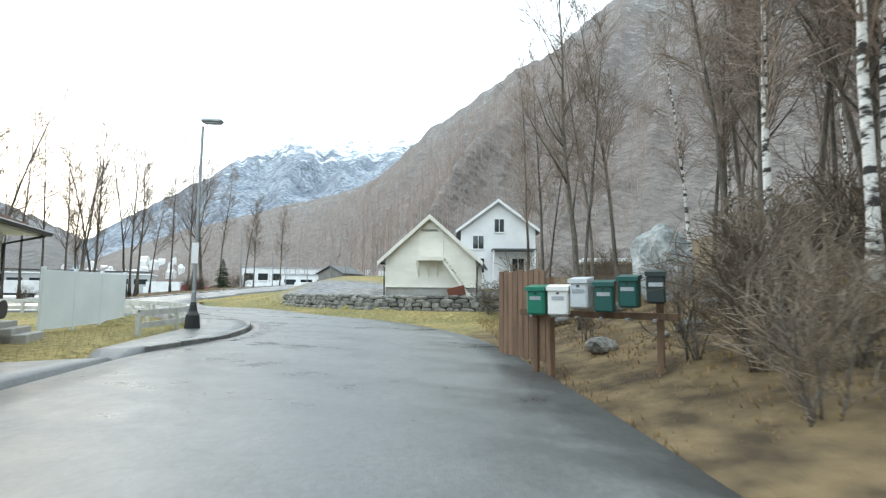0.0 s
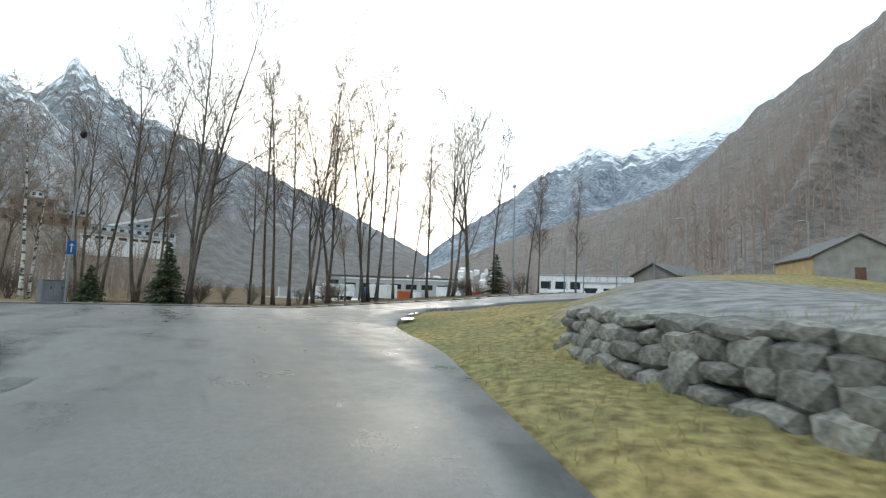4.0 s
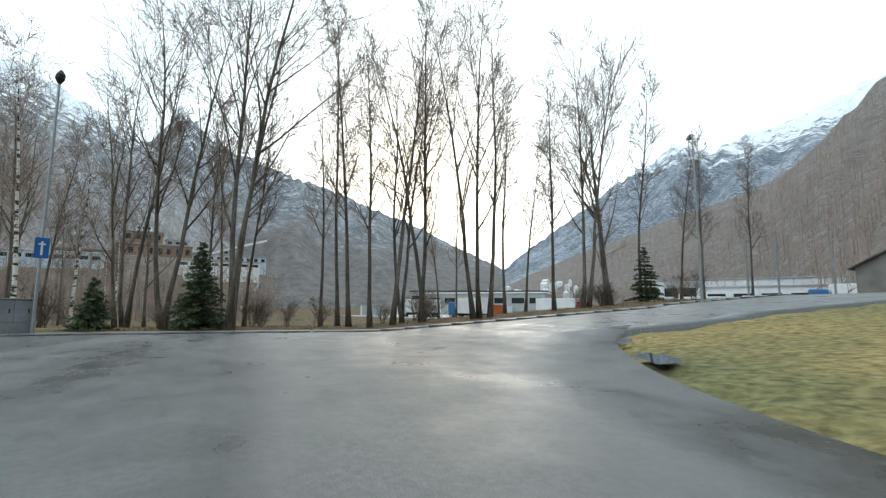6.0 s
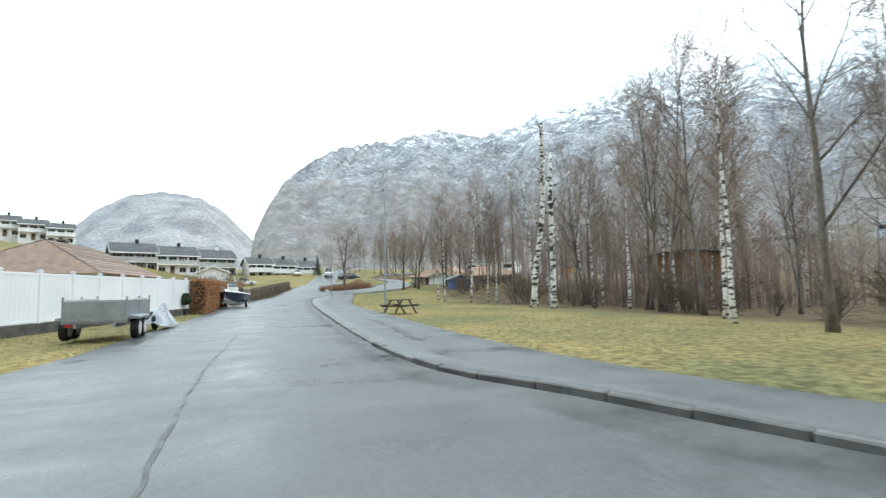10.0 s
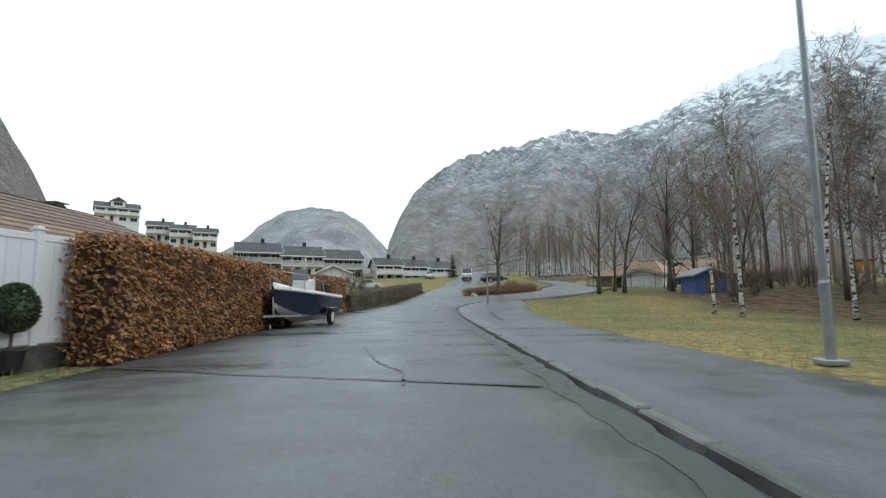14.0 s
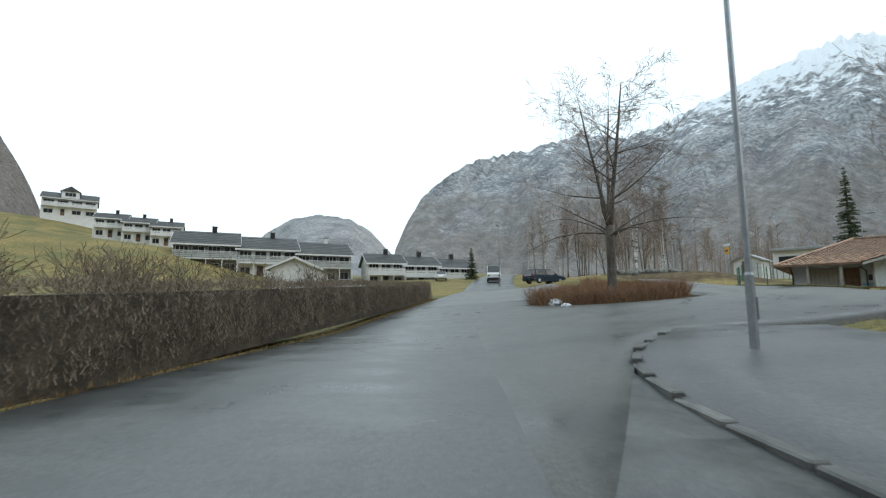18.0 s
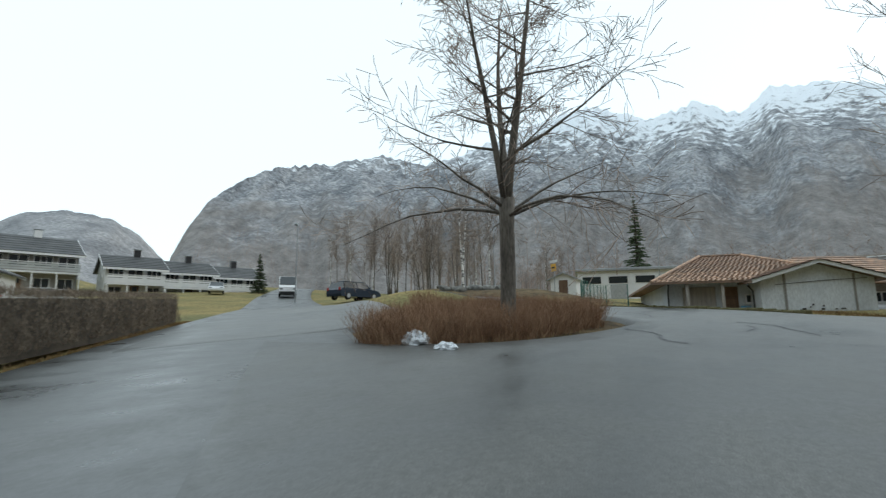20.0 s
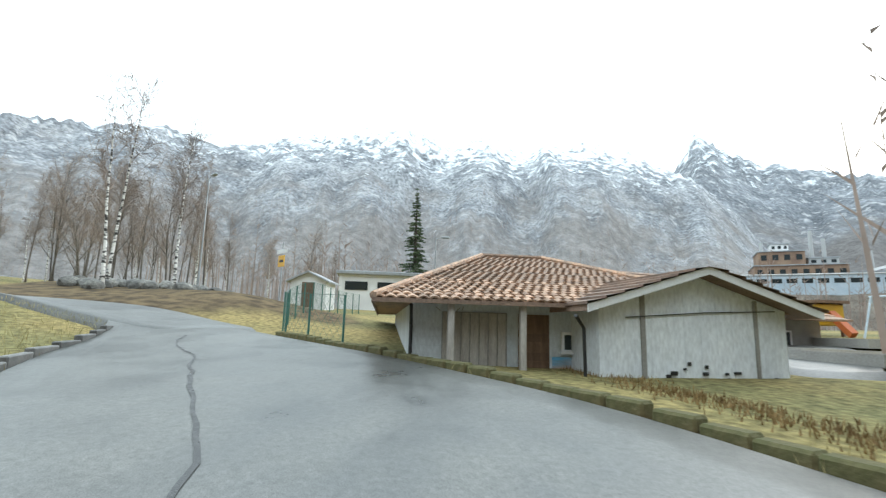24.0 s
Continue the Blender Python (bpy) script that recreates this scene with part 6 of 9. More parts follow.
    for i in range(7):
        for sg in (-1, 1):
            s0, s1 = i / 7, (i + 1) / 7 + 0.02
            k = (w / 2 + 0.55)
            q = []
            for s, lift in ((s0, 0.20), (s1, 0.145)):
                xx = sg * k * (1 - s)
                zz = ea + ri - ri * abs(xx) / (w / 2) + lift
                q += [Vector((xx, -0.6, zz)), Vector((xx, d + 0.6, zz))]
            part("tile_course", (q + [q[0] - Vector((0, 0, 0.06)), q[1] - Vector((0, 0, 0.06))], [(0, 1, 3, 2), (4, 5, 1, 0)]), TILE_BROWN, sh)
    part("rope", tube([(-1.7, -0.06, ea - 0.25), (0.2, -0.06, ea - 0.1), (2.0, -0.06, ea - 0.02)], [0.015] * 3, 4), BLACK, sh)
    part("corner_post", boxes((-1.35, -0.07, -0.5, -1.25, -0.03, ea + 0.25)), GREY_WOOD, sh)
    part("corner_post", boxes((1.45, -0.07, -0.5, 1.53, -0.03, ea + 0.2)), GREY_WOOD, sh)
    rr = random.Random(8)
    for i in range(16):
        bx, bz = rr.uniform(-1.0, 2.2), rr.uniform(-0.2, 0.55)
        part("climbing_hold", boxes((bx, -0.075, bz, bx + rr.uniform(0.06, 0.2), -0.03, bz + rr.uniform(0.04, 0.09)), bevel=0.012), BLACK, sh)
    part("downpipe", tube([(-2.95, -0.3, ea - 0.25), (-2.65, -0.05, ea - 0.5), (-2.62, -0.05, -0.5)], [0.04] * 3, 6), BLACK, sh)


WEATHERED = mat("weathered_pale_timber", (0.46, 0.43, 0.39), (0.34, 0.31, 0.28), scale=2, rough=0.8, bump=0.3, bump_scale=18, stretch=(3, 3, 0.5))
MURAL = mat("faded_mural", (0.16, 0.46, 0.70), (0.60, 0.30, 0.08), scale=0.9, rough=0.6, bump=0.1, stretch=(0.5, 0.5, 3.0))
cream_house()
white_house_two()
near_white_house()
play_school()
SIDE_GREEN = mat("grey_green_boarding", (0.16, 0.19, 0.18), (0.22, 0.25, 0.235), scale=0.6, rough=0.7, bump=0.3, bump_scale=14, stretch=(1, 1, 4))
RAIL_GREY = mat("grey_balcony_boards", (0.36, 0.38, 0.38), (0.50, 0.52, 0.52), scale=0.8, rough=0.7, bump=0.2, bump_scale=16)
for i in range(3):
    long_house(-58.7 - 9.2 * i, -101.9 + 1.0 * i, 173.7, 9.2, 9, 5.0, 2.1, (SIDE_GREEN, WHITE, GREY_WOOD)[i], ROOF_DARK, "terraced row house with a dark roof and boarded balcony on posts", bays=4, z=6.5 - 0.5 * i, sidemat=SIDE_GREEN, railmat=RAIL_GREY, white_stack=i == 2)
for i in range(3):
    long_house(-88 - 6.2 * i, -95 + 1.35 * i, 167.5, 6.3, 8, 4.3, 1.6, WHITE, ROOF_DARK, "white terraced house with a low dark roof and white balcony", bays=3, z=4.6 - 0.3 * i, railmat=WHITE)
for i in range(3):
    long_house(-40.7 - 6.5 * i, -170.6 + 3.1 * i, 206.5 - 30, 7.2, 9, 5.2, 1.7, WHITE, ROOF_DARK, "white terraced house on the terrace above the road", bays=3, z=20.0 - 1.1 * i, railmat=WHITE)
villa = long_house(-24.2, -199.0, 186, 13.6, 10, 5.4, 2.2, WHITE, ROOF_DARK, "large white villa high on the hillside with two balconies", bays=4, z=29.5)
part("dormer", prism([(-0.9, 5.2), (-0.9, 7.4), (4.0, 7.4), (4.0, 5.2)], 4.6, 9.0), WHITE, villa)
part("dormer_roof", ([(4.2, -1.2, 7.3), (6.8, -1.2, 9.0), (9.4, -1.2, 7.3), (4.2, 4.2, 7.3), (6.8, 4.2, 9.0), (9.4, 4.2, 7.3)], [(0, 1, 2), (3, 5, 4), (0, 3, 4, 1), (1, 4, 5, 2), (0, 2, 5, 3)]), ROOF_DARK, villa)
window(villa, 6.8, -0.9, 6.4, 2.6, 1.1, bars=2)
brown_roof_house(-39.5, -19.5, 60, 15, 9, 2.7, 2.7, WHITE, TILE_BROWN, "bungalow with a brown tiled hipped roof and black chimney", chim=(-4.4, -2.6, 6.0), z=0.2)
brown_roof_house(-26.5, -1, 62, 12, 8, 2.6, 2.2, PALE_BLUE, ROOF_DARK, "house with a dark roof behind the white fence", z=0.2)
gar = thing("garage", "small white garage with a shallow gable", "garage", on(-73, -77.3, -25, 0.0))
gable_body(gar, 5.5, 6, -1.0, 2.2, 1.2, WHITE)
gable_roof(gar, 5.5, 6, 2.3, 1.2, ROOF_DARK, over=0.5, trim=WHITE)
gar_door = part("garage_door", boxes((-1.3, -0.06, -0.4, 1.3, -0.01, 1.75), bevel=0.01), GREY_WOOD, gar)
for k in range(5):
    part("panel", boxes((-1.26, -0.085, -0.36 + k * 0.42, 1.26, -0.062, 0.02 + k * 0.42), bevel=0.01), GREY_WOOD, gar_door)

# ---- street furniture and things, from the first road to the play-school ----
def street_lamp(x, y, height, arm, rz, label, lean=0.0, sign=False, planter=False, base=True):
    ob = thing("street_lamp", label, "street lamp", on(x, y, rz) @ pose(0, 0, 0, lean, 0, 0))
    part("pole", tube([(0, 0, -0.3), (0, 0, 1.2), (0, 0, 1.25), (0, 0, height)], [0.075, 0.075, 0.058, 0.042], 8), STEEL, ob)
    if arm:
        part("arm", tube([(0, 0, height - 0.05), (0.05, 0, height + 0.08), (arm, 0, height + 0.2)], [0.035, 0.032, 0.03], 6), STEEL, ob)
    bm = bmesh.new()
    box(bm, arm - 0.05, -0.13, height + 0.12, arm + 0.62, 0.13, height + 0.26, bevel=0.05)
    head = part("lamp_head", bm, STEEL, ob)
    part("lens", boxes((arm + 0.05, -0.1, height + 0.10, arm + 0.55, 0.1, height + 0.118)), GLASS_PALE, head)
    if base:
        part("base_plate", boxes((-0.17, -0.17, -0.05, 0.17, 0.17, 0.04), bevel=0.015), STEEL, ob)
        part("hatch", boxes((-0.045, -0.083, 0.5, 0.045, -0.068, 0.85)), STEEL, ob)
    if planter:
        part("foot_sleeve", tube([(0, 0, 0), (0, 0, 0.5), (0, 0, 0.62), (0, 0, 0.9)], [0.24, 0.2, 0.13, 0.08], 10), BLACK, ob, "black flared sleeve round the foot of the pole")
        part("notice", boxes((-0.1, -0.09, 2.1, 0.1, -0.075, 2.75)), WHITE, ob)
    return ob


street_lamp(-7.75, 14.9, 6.5, 0.0, 5, "tall grey street lamp on a black flared foot", planter=True)
street_lamp(-66.2, -21.6, 7.4, 0.2, 230, "slim grey street lamp with a flat head at the junction")
street_lamp(-53.35, 4.8, 8.2, 0.2, 235, "tall galvanised street lamp on the grass verge", lean=0.0)
street_lamp(-24.4, 57.5, 8.5, 0.2, 120, "tall grey street lamp by the road bend")
street_lamp(-14.6, 73.5, 6.8, 0.4, 150, "grey street lamp by the gravel lane")
street_lamp(-5, 84, 6.8, 0.4, 150, "grey street lamp by the gravel lane")
street_lamp(*site(-117, -56), 7.5, 0.5, 60, "grey street lamp beyond the lane")
street_lamp(*site(-128, -41), 6.0, 0.5, 100, "twin-armed grey street lamp in the yard")
street_lamp(-93, -64, 7.2, 0.4, 40, "grey street lamp by the upper road")

# sign pole with blue plate and grey cabinet at the junction
sp = thing("sign_pole", "tall grey lamp pole with a blue parking plate", "sign pole", on(-37.9, 33.45, 20))
part("pole", tube([(0, 0, -0.3), (0, 0, 8.8)], [0.06, 0.045], 8), STEEL, sp)
part("lamp_head", tube([(0, 0, 8.75), (0, 0, 8.95), (0.05, 0, 9.1), (0.05, 0, 9.25)], [0.05, 0.16, 0.14, 0.04], 8), BLACK, sp)
BLUE = plain("blue_sign", (0.015, 0.13, 0.42), 0.35)
pl = part("sign_plate", boxes((-0.2, -0.075, 2.55, 0.2, -0.055, 3.25), bevel=0.008), BLUE, sp, m=pose(0, 0, 0, 0, 0, 75))
part("sign_symbol", boxes((-0.03, -0.081, 2.65, 0.03, -0.0765, 3.12), (-0.1, -0.081, 3.0, 0.1, -0.0765, 3.05)), WHITE, pl)
cab = thing("utility_cabinet", "grey steel utility cabinet on the verge", "cabinet", on(-38.2, 32.9, 100))
part("body", boxes((-0.5, -0.22, -0.1, 0.5, 0.22, 1.15), bevel=0.015), STEEL, cab)
part("lid", boxes((-0.53, -0.25, 1.15, 0.53, 0.25, 1.2), bevel=0.01), STEEL, cab)
for dx in (-0.25, 0.25):
    d_ = part("door", boxes((dx - 0.235, -0.235, 0.42, dx + 0.235, -0.222, 1.12)), STEEL, cab)
    part("handle", boxes((dx + 0.12, -0.26, 0.72, dx + 0.15, -0.235, 0.86)), BLACK, d_)
part("vent_panel", boxes((-0.485, -0.235, 0.02, 0.485, -0.222, 0.38)), STEEL, cab)
GREY_PAINT = mat("grey_cabinet_paint", (0.24, 0.26, 0.28), (0.19, 0.2, 0.22), scale=2, rough=0.5, bump=0.1)
for o in [cab] + list(cab.children_recursive):
    if o.data and o.data.materials[0] == STEEL:
        o.data.materials[0] = GREY_PAINT


# white timber guard rail round the first corner
def guard_rail(line, label):
    c = spline(line, 0.5)
    ob = thing("guard_rail", label, "railing")
    n = len(c)
    for z0, z1 in ((0.17, 0.34), (0.52, 0.70)):
        verts, faces = [], []
        for i, (x, y) in enumerate(c):
            d = c[min(i + 1, n - 1)] - c[max(i - 1, 0)]
            d = d / np.hypot(*d)
            nx, ny = -d[1] * 0.03, d[0] * 0.03
            z = z_at(x, y)
            verts += [(x - nx, y - ny, z + z0), (x + nx, y + ny, z + z0), (x + nx, y + ny, z + z1), (x - nx, y - ny, z + z1)]
        for i in range(n - 1):
            for k in range(4):
                faces.append((i * 4 + k, i * 4 + (k + 1) % 4, i * 4 + 4 + (k + 1) % 4, i * 4 + 4 + k))
        part("rail", (verts, faces), WHITE_AGED, ob)
    for i in range(0, n, 4):
        x, y = c[i]
        part("post", boxes((-0.06, -0.06, -0.3, 0.06, 0.06, 0.62), bevel=0.01), WHITE_AGED, ob, m=pose(x, y, z_at(x, y), 0, 0, i * 7))


WHITE_AGED = mat("aged_white_paint", (0.60, 0.60, 0.57), (0.42, 0.42, 0.39), scale=1.5, rough=0.7, bump=0.3, bump_scale=22)
guard_rail([(-8.6, 13.6), (-8.9, 16.4), (-10.4, 19.4), (-13.4, 22.6), (-16.6, 24.7), (-20, 25.4), (-23.5, 24.8)], "weathered white two-board guard rail round the corner")
guard_rail([(-12.4, 20.2), (-14.6, 22.2), (-17.5, 23.8), (-20.5, 24.2)], "second weathered white board rail behind the corner")

# kerbs
kerb_row(FOOT_IN, "corner kerb")
kerb_row(WALK_IN, "main road kerb", top=0.07)
kerb_row(UL((62.5, -18.8), (66, -20.2)) + [(-88.0, -37.7), (-90.2, -39.4)], "lane kerb", top=0.12)
kerb_row(U((-36, -5.85), (-52, -5.95), (-70, -6.1)), "north kerb", top=0.07)


# dry-stone wall
def stone_mesh(seed, lx, ly, lz):
    r = random.Random(seed)
    bm = bmesh.new()
    bmesh.ops.create_icosphere(bm, subdivisions=2, radius=1.0)
    for v in bm.verts:
        c = v.co
        m = max(abs(c.x), abs(c.y), abs(c.z))
        c = c.lerp(c / m, 0.62)
        k = 1 + r.uniform(-0.07, 0.07)
        v.co = Vector((c.x * lx / 2 * k, c.y * ly / 2 * k, c.z * lz / 2 * k))
    me = bpy.data.meshes.new("stone")
    bm.to_mesh(me)
    bm.free()
    me.materials.append(STONE)
    return me


def stone_wall():
    base = tagged(new("stone_wall"), "low dry-stone retaining wall of grey field stones", "stone wall", kind="structure")
    line = spline(YARD_WALL[1:7], 0.2)
    d = np.concatenate([[0], np.cumsum(np.hypot(*np.diff(line, axis=0).T))])
    kinds = [stone_mesh(i, *s) for i, s in enumerate(((0.62, 0.5, 0.34), (0.46, 0.5, 0.36), (0.8, 0.55, 0.30), (0.36, 0.45, 0.30), (0.55, 0.5, 0.24), (0.95, 0.6, 0.22), (0.5, 0.5, 0.42), (0.3, 0.4, 0.22)))]
    widths = (0.62, 0.46, 0.8, 0.36, 0.55, 0.95, 0.5, 0.3)
    r = random.Random(4)
    n = 0
    for row, z in enumerate((-0.02, 0.24, 0.46, 0.66)):
        s = r.uniform(0, 0.3)
        while s < d[-1] and n < 300:
            k = r.choice((0, 1, 2, 3, 6, 0, 4)) if row < 3 else r.choice((2, 4, 5, 5, 7))
            p = np.array((np.interp(s + widths[k] / 2, d, line[:, 0]), np.interp(s + widths[k] / 2, d, line[:, 1])))
            q = np.array((np.interp(s + widths[k] / 2 + 0.2, d, line[:, 0]), np.interp(s + widths[k] / 2 + 0.2, d, line[:, 1])))
            a = math.degrees(math.atan2(*(q - p)[::-1]))
            nx, ny = math.sin(radians(a)), -math.cos(radians(a))
            ob = new("stone", kinds[k])
            ob.parent = base
            ob.matrix_basis = pose(p[0] + nx * (0.12 - row * 0.06), p[1] + ny * (0.12 - row * 0.06), z_at(p[0] + nx * 0.6, p[1] + ny * 0.6) + z + r.uniform(-0.03, 0.04), r.uniform(-9, 9), r.uniform(-7, 7), a + r.uniform(-6, 6))
            s += widths[k] * r.uniform(0.92, 1.0)
            n += 1
    # continuous darker strip that closes the gaps behind the face stones
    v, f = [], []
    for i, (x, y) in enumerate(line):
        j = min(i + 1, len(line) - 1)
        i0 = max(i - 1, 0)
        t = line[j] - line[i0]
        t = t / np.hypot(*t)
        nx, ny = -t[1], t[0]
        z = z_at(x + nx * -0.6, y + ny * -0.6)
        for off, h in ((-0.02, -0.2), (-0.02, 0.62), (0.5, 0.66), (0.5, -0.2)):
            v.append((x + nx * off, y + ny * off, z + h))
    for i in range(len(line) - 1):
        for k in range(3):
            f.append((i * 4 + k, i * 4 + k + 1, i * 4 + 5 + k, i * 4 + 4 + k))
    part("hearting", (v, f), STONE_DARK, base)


stone_wall()


def boulder(x, y, dz, sx, sy, sz, seed, label, rz=0, material=None):
    bm = bmesh.new()
    bmesh.ops.create_icosphere(bm, subdivisions=4 if sz > 0.6 else 2, radius=1.0)
    noise.seed_set(seed)
    for v in bm.verts:
        c = v.co.copy()
        k = 1 + 0.22 * noise.fractal(c * 1.1, 1.0, 2.0, 4) + 0.07 * noise.fractal(c * 3.5, 1.0, 2.0, 3)
        m = max(abs(c.x), abs(c.y), abs(c.z))
        c = c.lerp(c / m, 0.3) * k
        v.co = Vector((c.x * sx, c.y * sy, c.z * sz))
    ob = part("boulder", bm, material or BOULDER, None, "", on(x, y, rz, dz))
    return tagged(ob, label, "rock")


boulder(6.5, 14.1, 0.95, 0.66, 0.8, 1.12, 3, "large pale grey boulder on the wooded bank", 20)
rk = random.Random(77)
for i in range(26):
    bx, by = rk.uniform(3.0, 9), rk.uniform(8, 22)
    s = rk.uniform(0.08, 0.26)
    boulder(bx, by, s * 0.2, s * 1.3, s, s * 0.7, 100 + i, "mossy grey stone half sunk in leaf litter", rk.uniform(0, 180), STONE)


for i in range(46):
    bx, by = rk.gauss(-101.0, 2.6), rk.gauss(-48.6, 1.0)
    s = rk.uniform(0.15, 0.42)
    boulder(bx, by, s * 0.15, s * 1.3, s, s * 0.8, 200 + i, "grey quarried stone heaped on the mound", rk.uniform(0, 180), STONE)
# mailboxes on a rail, with a board fence behind
def mailbox(x, y, z, rz, body_mat, label, w=0.27, h=0.42, d=0.24):
    ob = thing("mailbox", label, "mailbox", pose(x, y, z, 0, 0, rz), group="mailboxes on one rail")
    bm = bmesh.new()
    box(bm, -w / 2, -d / 2, 0, w / 2, d / 2, h, bevel=0.025)
    part("body", bm, body_mat, ob)
    v, f = prism([(-d / 2 - 0.03, h - 0.05), (d / 2, h - 0.01), (d / 2, h + 0.05), (-d / 2 - 0.03, h + 0.01)], -w / 2 - 0.015, w / 2 + 0.015)
    part("lid", (v, f), body_mat, ob)
    part("name_plate", boxes((-0.09, -d / 2 - 0.008, h * 0.55, 0.09, -d / 2 - 0.001, h * 0.68)), STEEL, ob)
    part("lock", boxes((-0.02, -d / 2 - 0.015, h * 0.76, 0.02, -d / 2 - 0.001, h * 0.82)), BLACK, ob)


GREEN_P = plain("green_plastic", (0.012, 0.17, 0.11), 0.4)
GREEN_D = plain("dark_green_plastic", (0.012, 0.085, 0.075), 0.4)
WHITE_P = plain("white_plastic", (0.78, 0.78, 0.76), 0.35)
GREY_P = plain("pale_grey_plastic", (0.55, 0.58, 0.60), 0.35)
BLACK_P = plain("black_green_plastic", (0.015, 0.03, 0.03), 0.4)
for i, (mm, lab) in enumerate(((GREEN_P, "bright green plastic mailbox"), (WHITE_P, "white plastic mailbox on the shared rail"), (GREY_P, "pale grey mailbox on the shared rail"), (GREEN_D, "dark green mailbox on the shared rail"),
                               (GREEN_D, "dark green mailbox on the shared rail"), (BLACK_P, "blackish mailbox at the end of the rail"))):
    s = i / 5
    mailbox(1.50 + 1.42 * s, 7.56 - 1.0 * s, 0.96 + 0.12 * s + (0.0, -0.02, 0.07, 0.0, 0.05, 0.09)[i], -33 + (0, 9, -6, 4, -3, 8)[i], mm, lab, w=(0.29, 0.31, 0.27, 0.27, 0.26, 0.24)[i])
rail = thing("mailbox_rail", "dark timber rail and posts that carry mailboxes", "rail", pose(2.2, 7.22, 0.0, 0, 0, -35))
for px in (-0.95, 0.95):
    part("post", boxes((px - 0.045, 0.15, -0.1, px + 0.045, 0.24, 1.2), bevel=0.006), BROWN_WOOD, rail)
part("beam", boxes((-1.2, 0.11, 0.93, 1.2, 0.15, 1.03), bevel=0.005), BROWN_WOOD, rail)
for k in range(6):
    part("bracket", boxes((-0.95 + k * 0.37, -0.05, 0.92, -0.91 + k * 0.37, 0.11, 0.95)), STEEL, rail)
bf = thing("fence", "short brown upright-board fence at the roadside", "fence", pose(1.05, 8.9, 0.2, 0, 0, -62))
for k in range(9):
    part("board", boxes((k * 0.145, -0.012, 0.0, k * 0.145 + 0.13, 0.012, 1.48 + 0.02 * math.sin(k * 2.1)), bevel=0.004), BROWN_WOOD, bf)
for pz in (0.3, 1.0):
    part("beam", boxes((-0.02, 0.014, pz, 1.35, 0.055, pz + 0.09)), BROWN_WOOD, bf)
part("post", boxes((1.3, 0.0, -0.4, 1.4, 0.1, 1.35)), BROWN_WOOD, bf)


# ---- along the main road ----
def vinyl_fence():
    a, b = Vector((-31.2, 12.6, 0)), Vector((-43.9, -3.2, 0))
    ln = (b - a).length
    ob = thing("fence", "tall white vinyl panel fence on a low concrete sill", "fence", pose(a.x, a.y, 0.05, 0, 0, math.degrees(math.atan2(b.y - a.y, b.x - a.x))))
    n = 11
    st = ln / n
    for i in range(n):
        x0, x1 = i * st + 0.06, (i + 1) * st - 0.06
        k = 8
        for j in range(k):
            bx0, bx1 = x0 + (x1 - x0) * j / k, x0 + (x1 - x0) * (j + 1) / k
            part("plank", boxes((bx0, -0.018, 0.36, bx1 - 0.006, 0.018, 1.98)), PVC, ob)
        part("rail", boxes((x0, -0.035, 0.3, x1, 0.035, 0.40), bevel=0.008), PVC, ob)
        part("rail", boxes((x0, -0.035, 1.95, x1, 0.035, 2.06), bevel=0.008), PVC, ob)
    for i in range(n + 1):
        p = part("post", boxes((i * st - 0.065, -0.065, -0.1, i * st + 0.065, 0.065, 2.12), bevel=0.012), PVC, ob)
        part("cap", boxes((i * st - 0.085, -0.085, 2.12, i * st + 0.085, 0.085, 2.15), (i * st - 0.05, -0.05, 2.15, i * st + 0.05, 0.05, 2.19)), PVC, p)
    part("sill", boxes((-0.2, -0.11, -0.3, ln + 0.2, 0.11, 0.28), bevel=0.015), STONE_DARK, ob)
    # low picket rail beyond its north end
    f2 = thing("fence", "low white board fence by the garden", "fence", on(-30.9, 12.9, 50))
    for pz in (0.25, 0.5, 0.75):
        part("rail", boxes((0, -0.02, pz, 5.0, 0.02, pz + 0.14)), WHITE, f2)
    for i in range(4):
        part("post", boxes((i * 1.65 - 0.05, 0.02, -0.2, i * 1.65 + 0.05, 0.1, 0.95)), WHITE, f2)


vinyl_fence()


def wheel(parent, x, y, z, r=0.31, w=0.2, rim=None):
    """A wheel whose axle runs along y."""
    bm = bmesh.new()
    bmesh.ops.create_cone(bm, cap_ends=True, segments=20, radius1=r, radius2=r, depth=w, matrix=Matrix.Rotation(radians(90), 4, "X"))
    es = [e for e in bm.edges if abs(abs(e.verts[0].co.y) - w / 2) < 1e-4 and abs(abs(e.verts[1].co.y) - w / 2) < 1e-4]
    bmesh.ops.bevel(bm, geom=es, offset=0.035, segments=2, affect="EDGES")
    t = part("wheel", bm, RUBBER, parent, m=pose(x, y, z))
    bm = bmesh.new()
    bmesh.ops.create_cone(bm, cap_ends=True, segments=16, radius1=r * 0.62, radius2=r * 0.55, depth=w + 0.02, matrix=Matrix.Rotation(radians(90), 4, "X"))
    part("rim", bm, rim or STEEL, t)
    return t


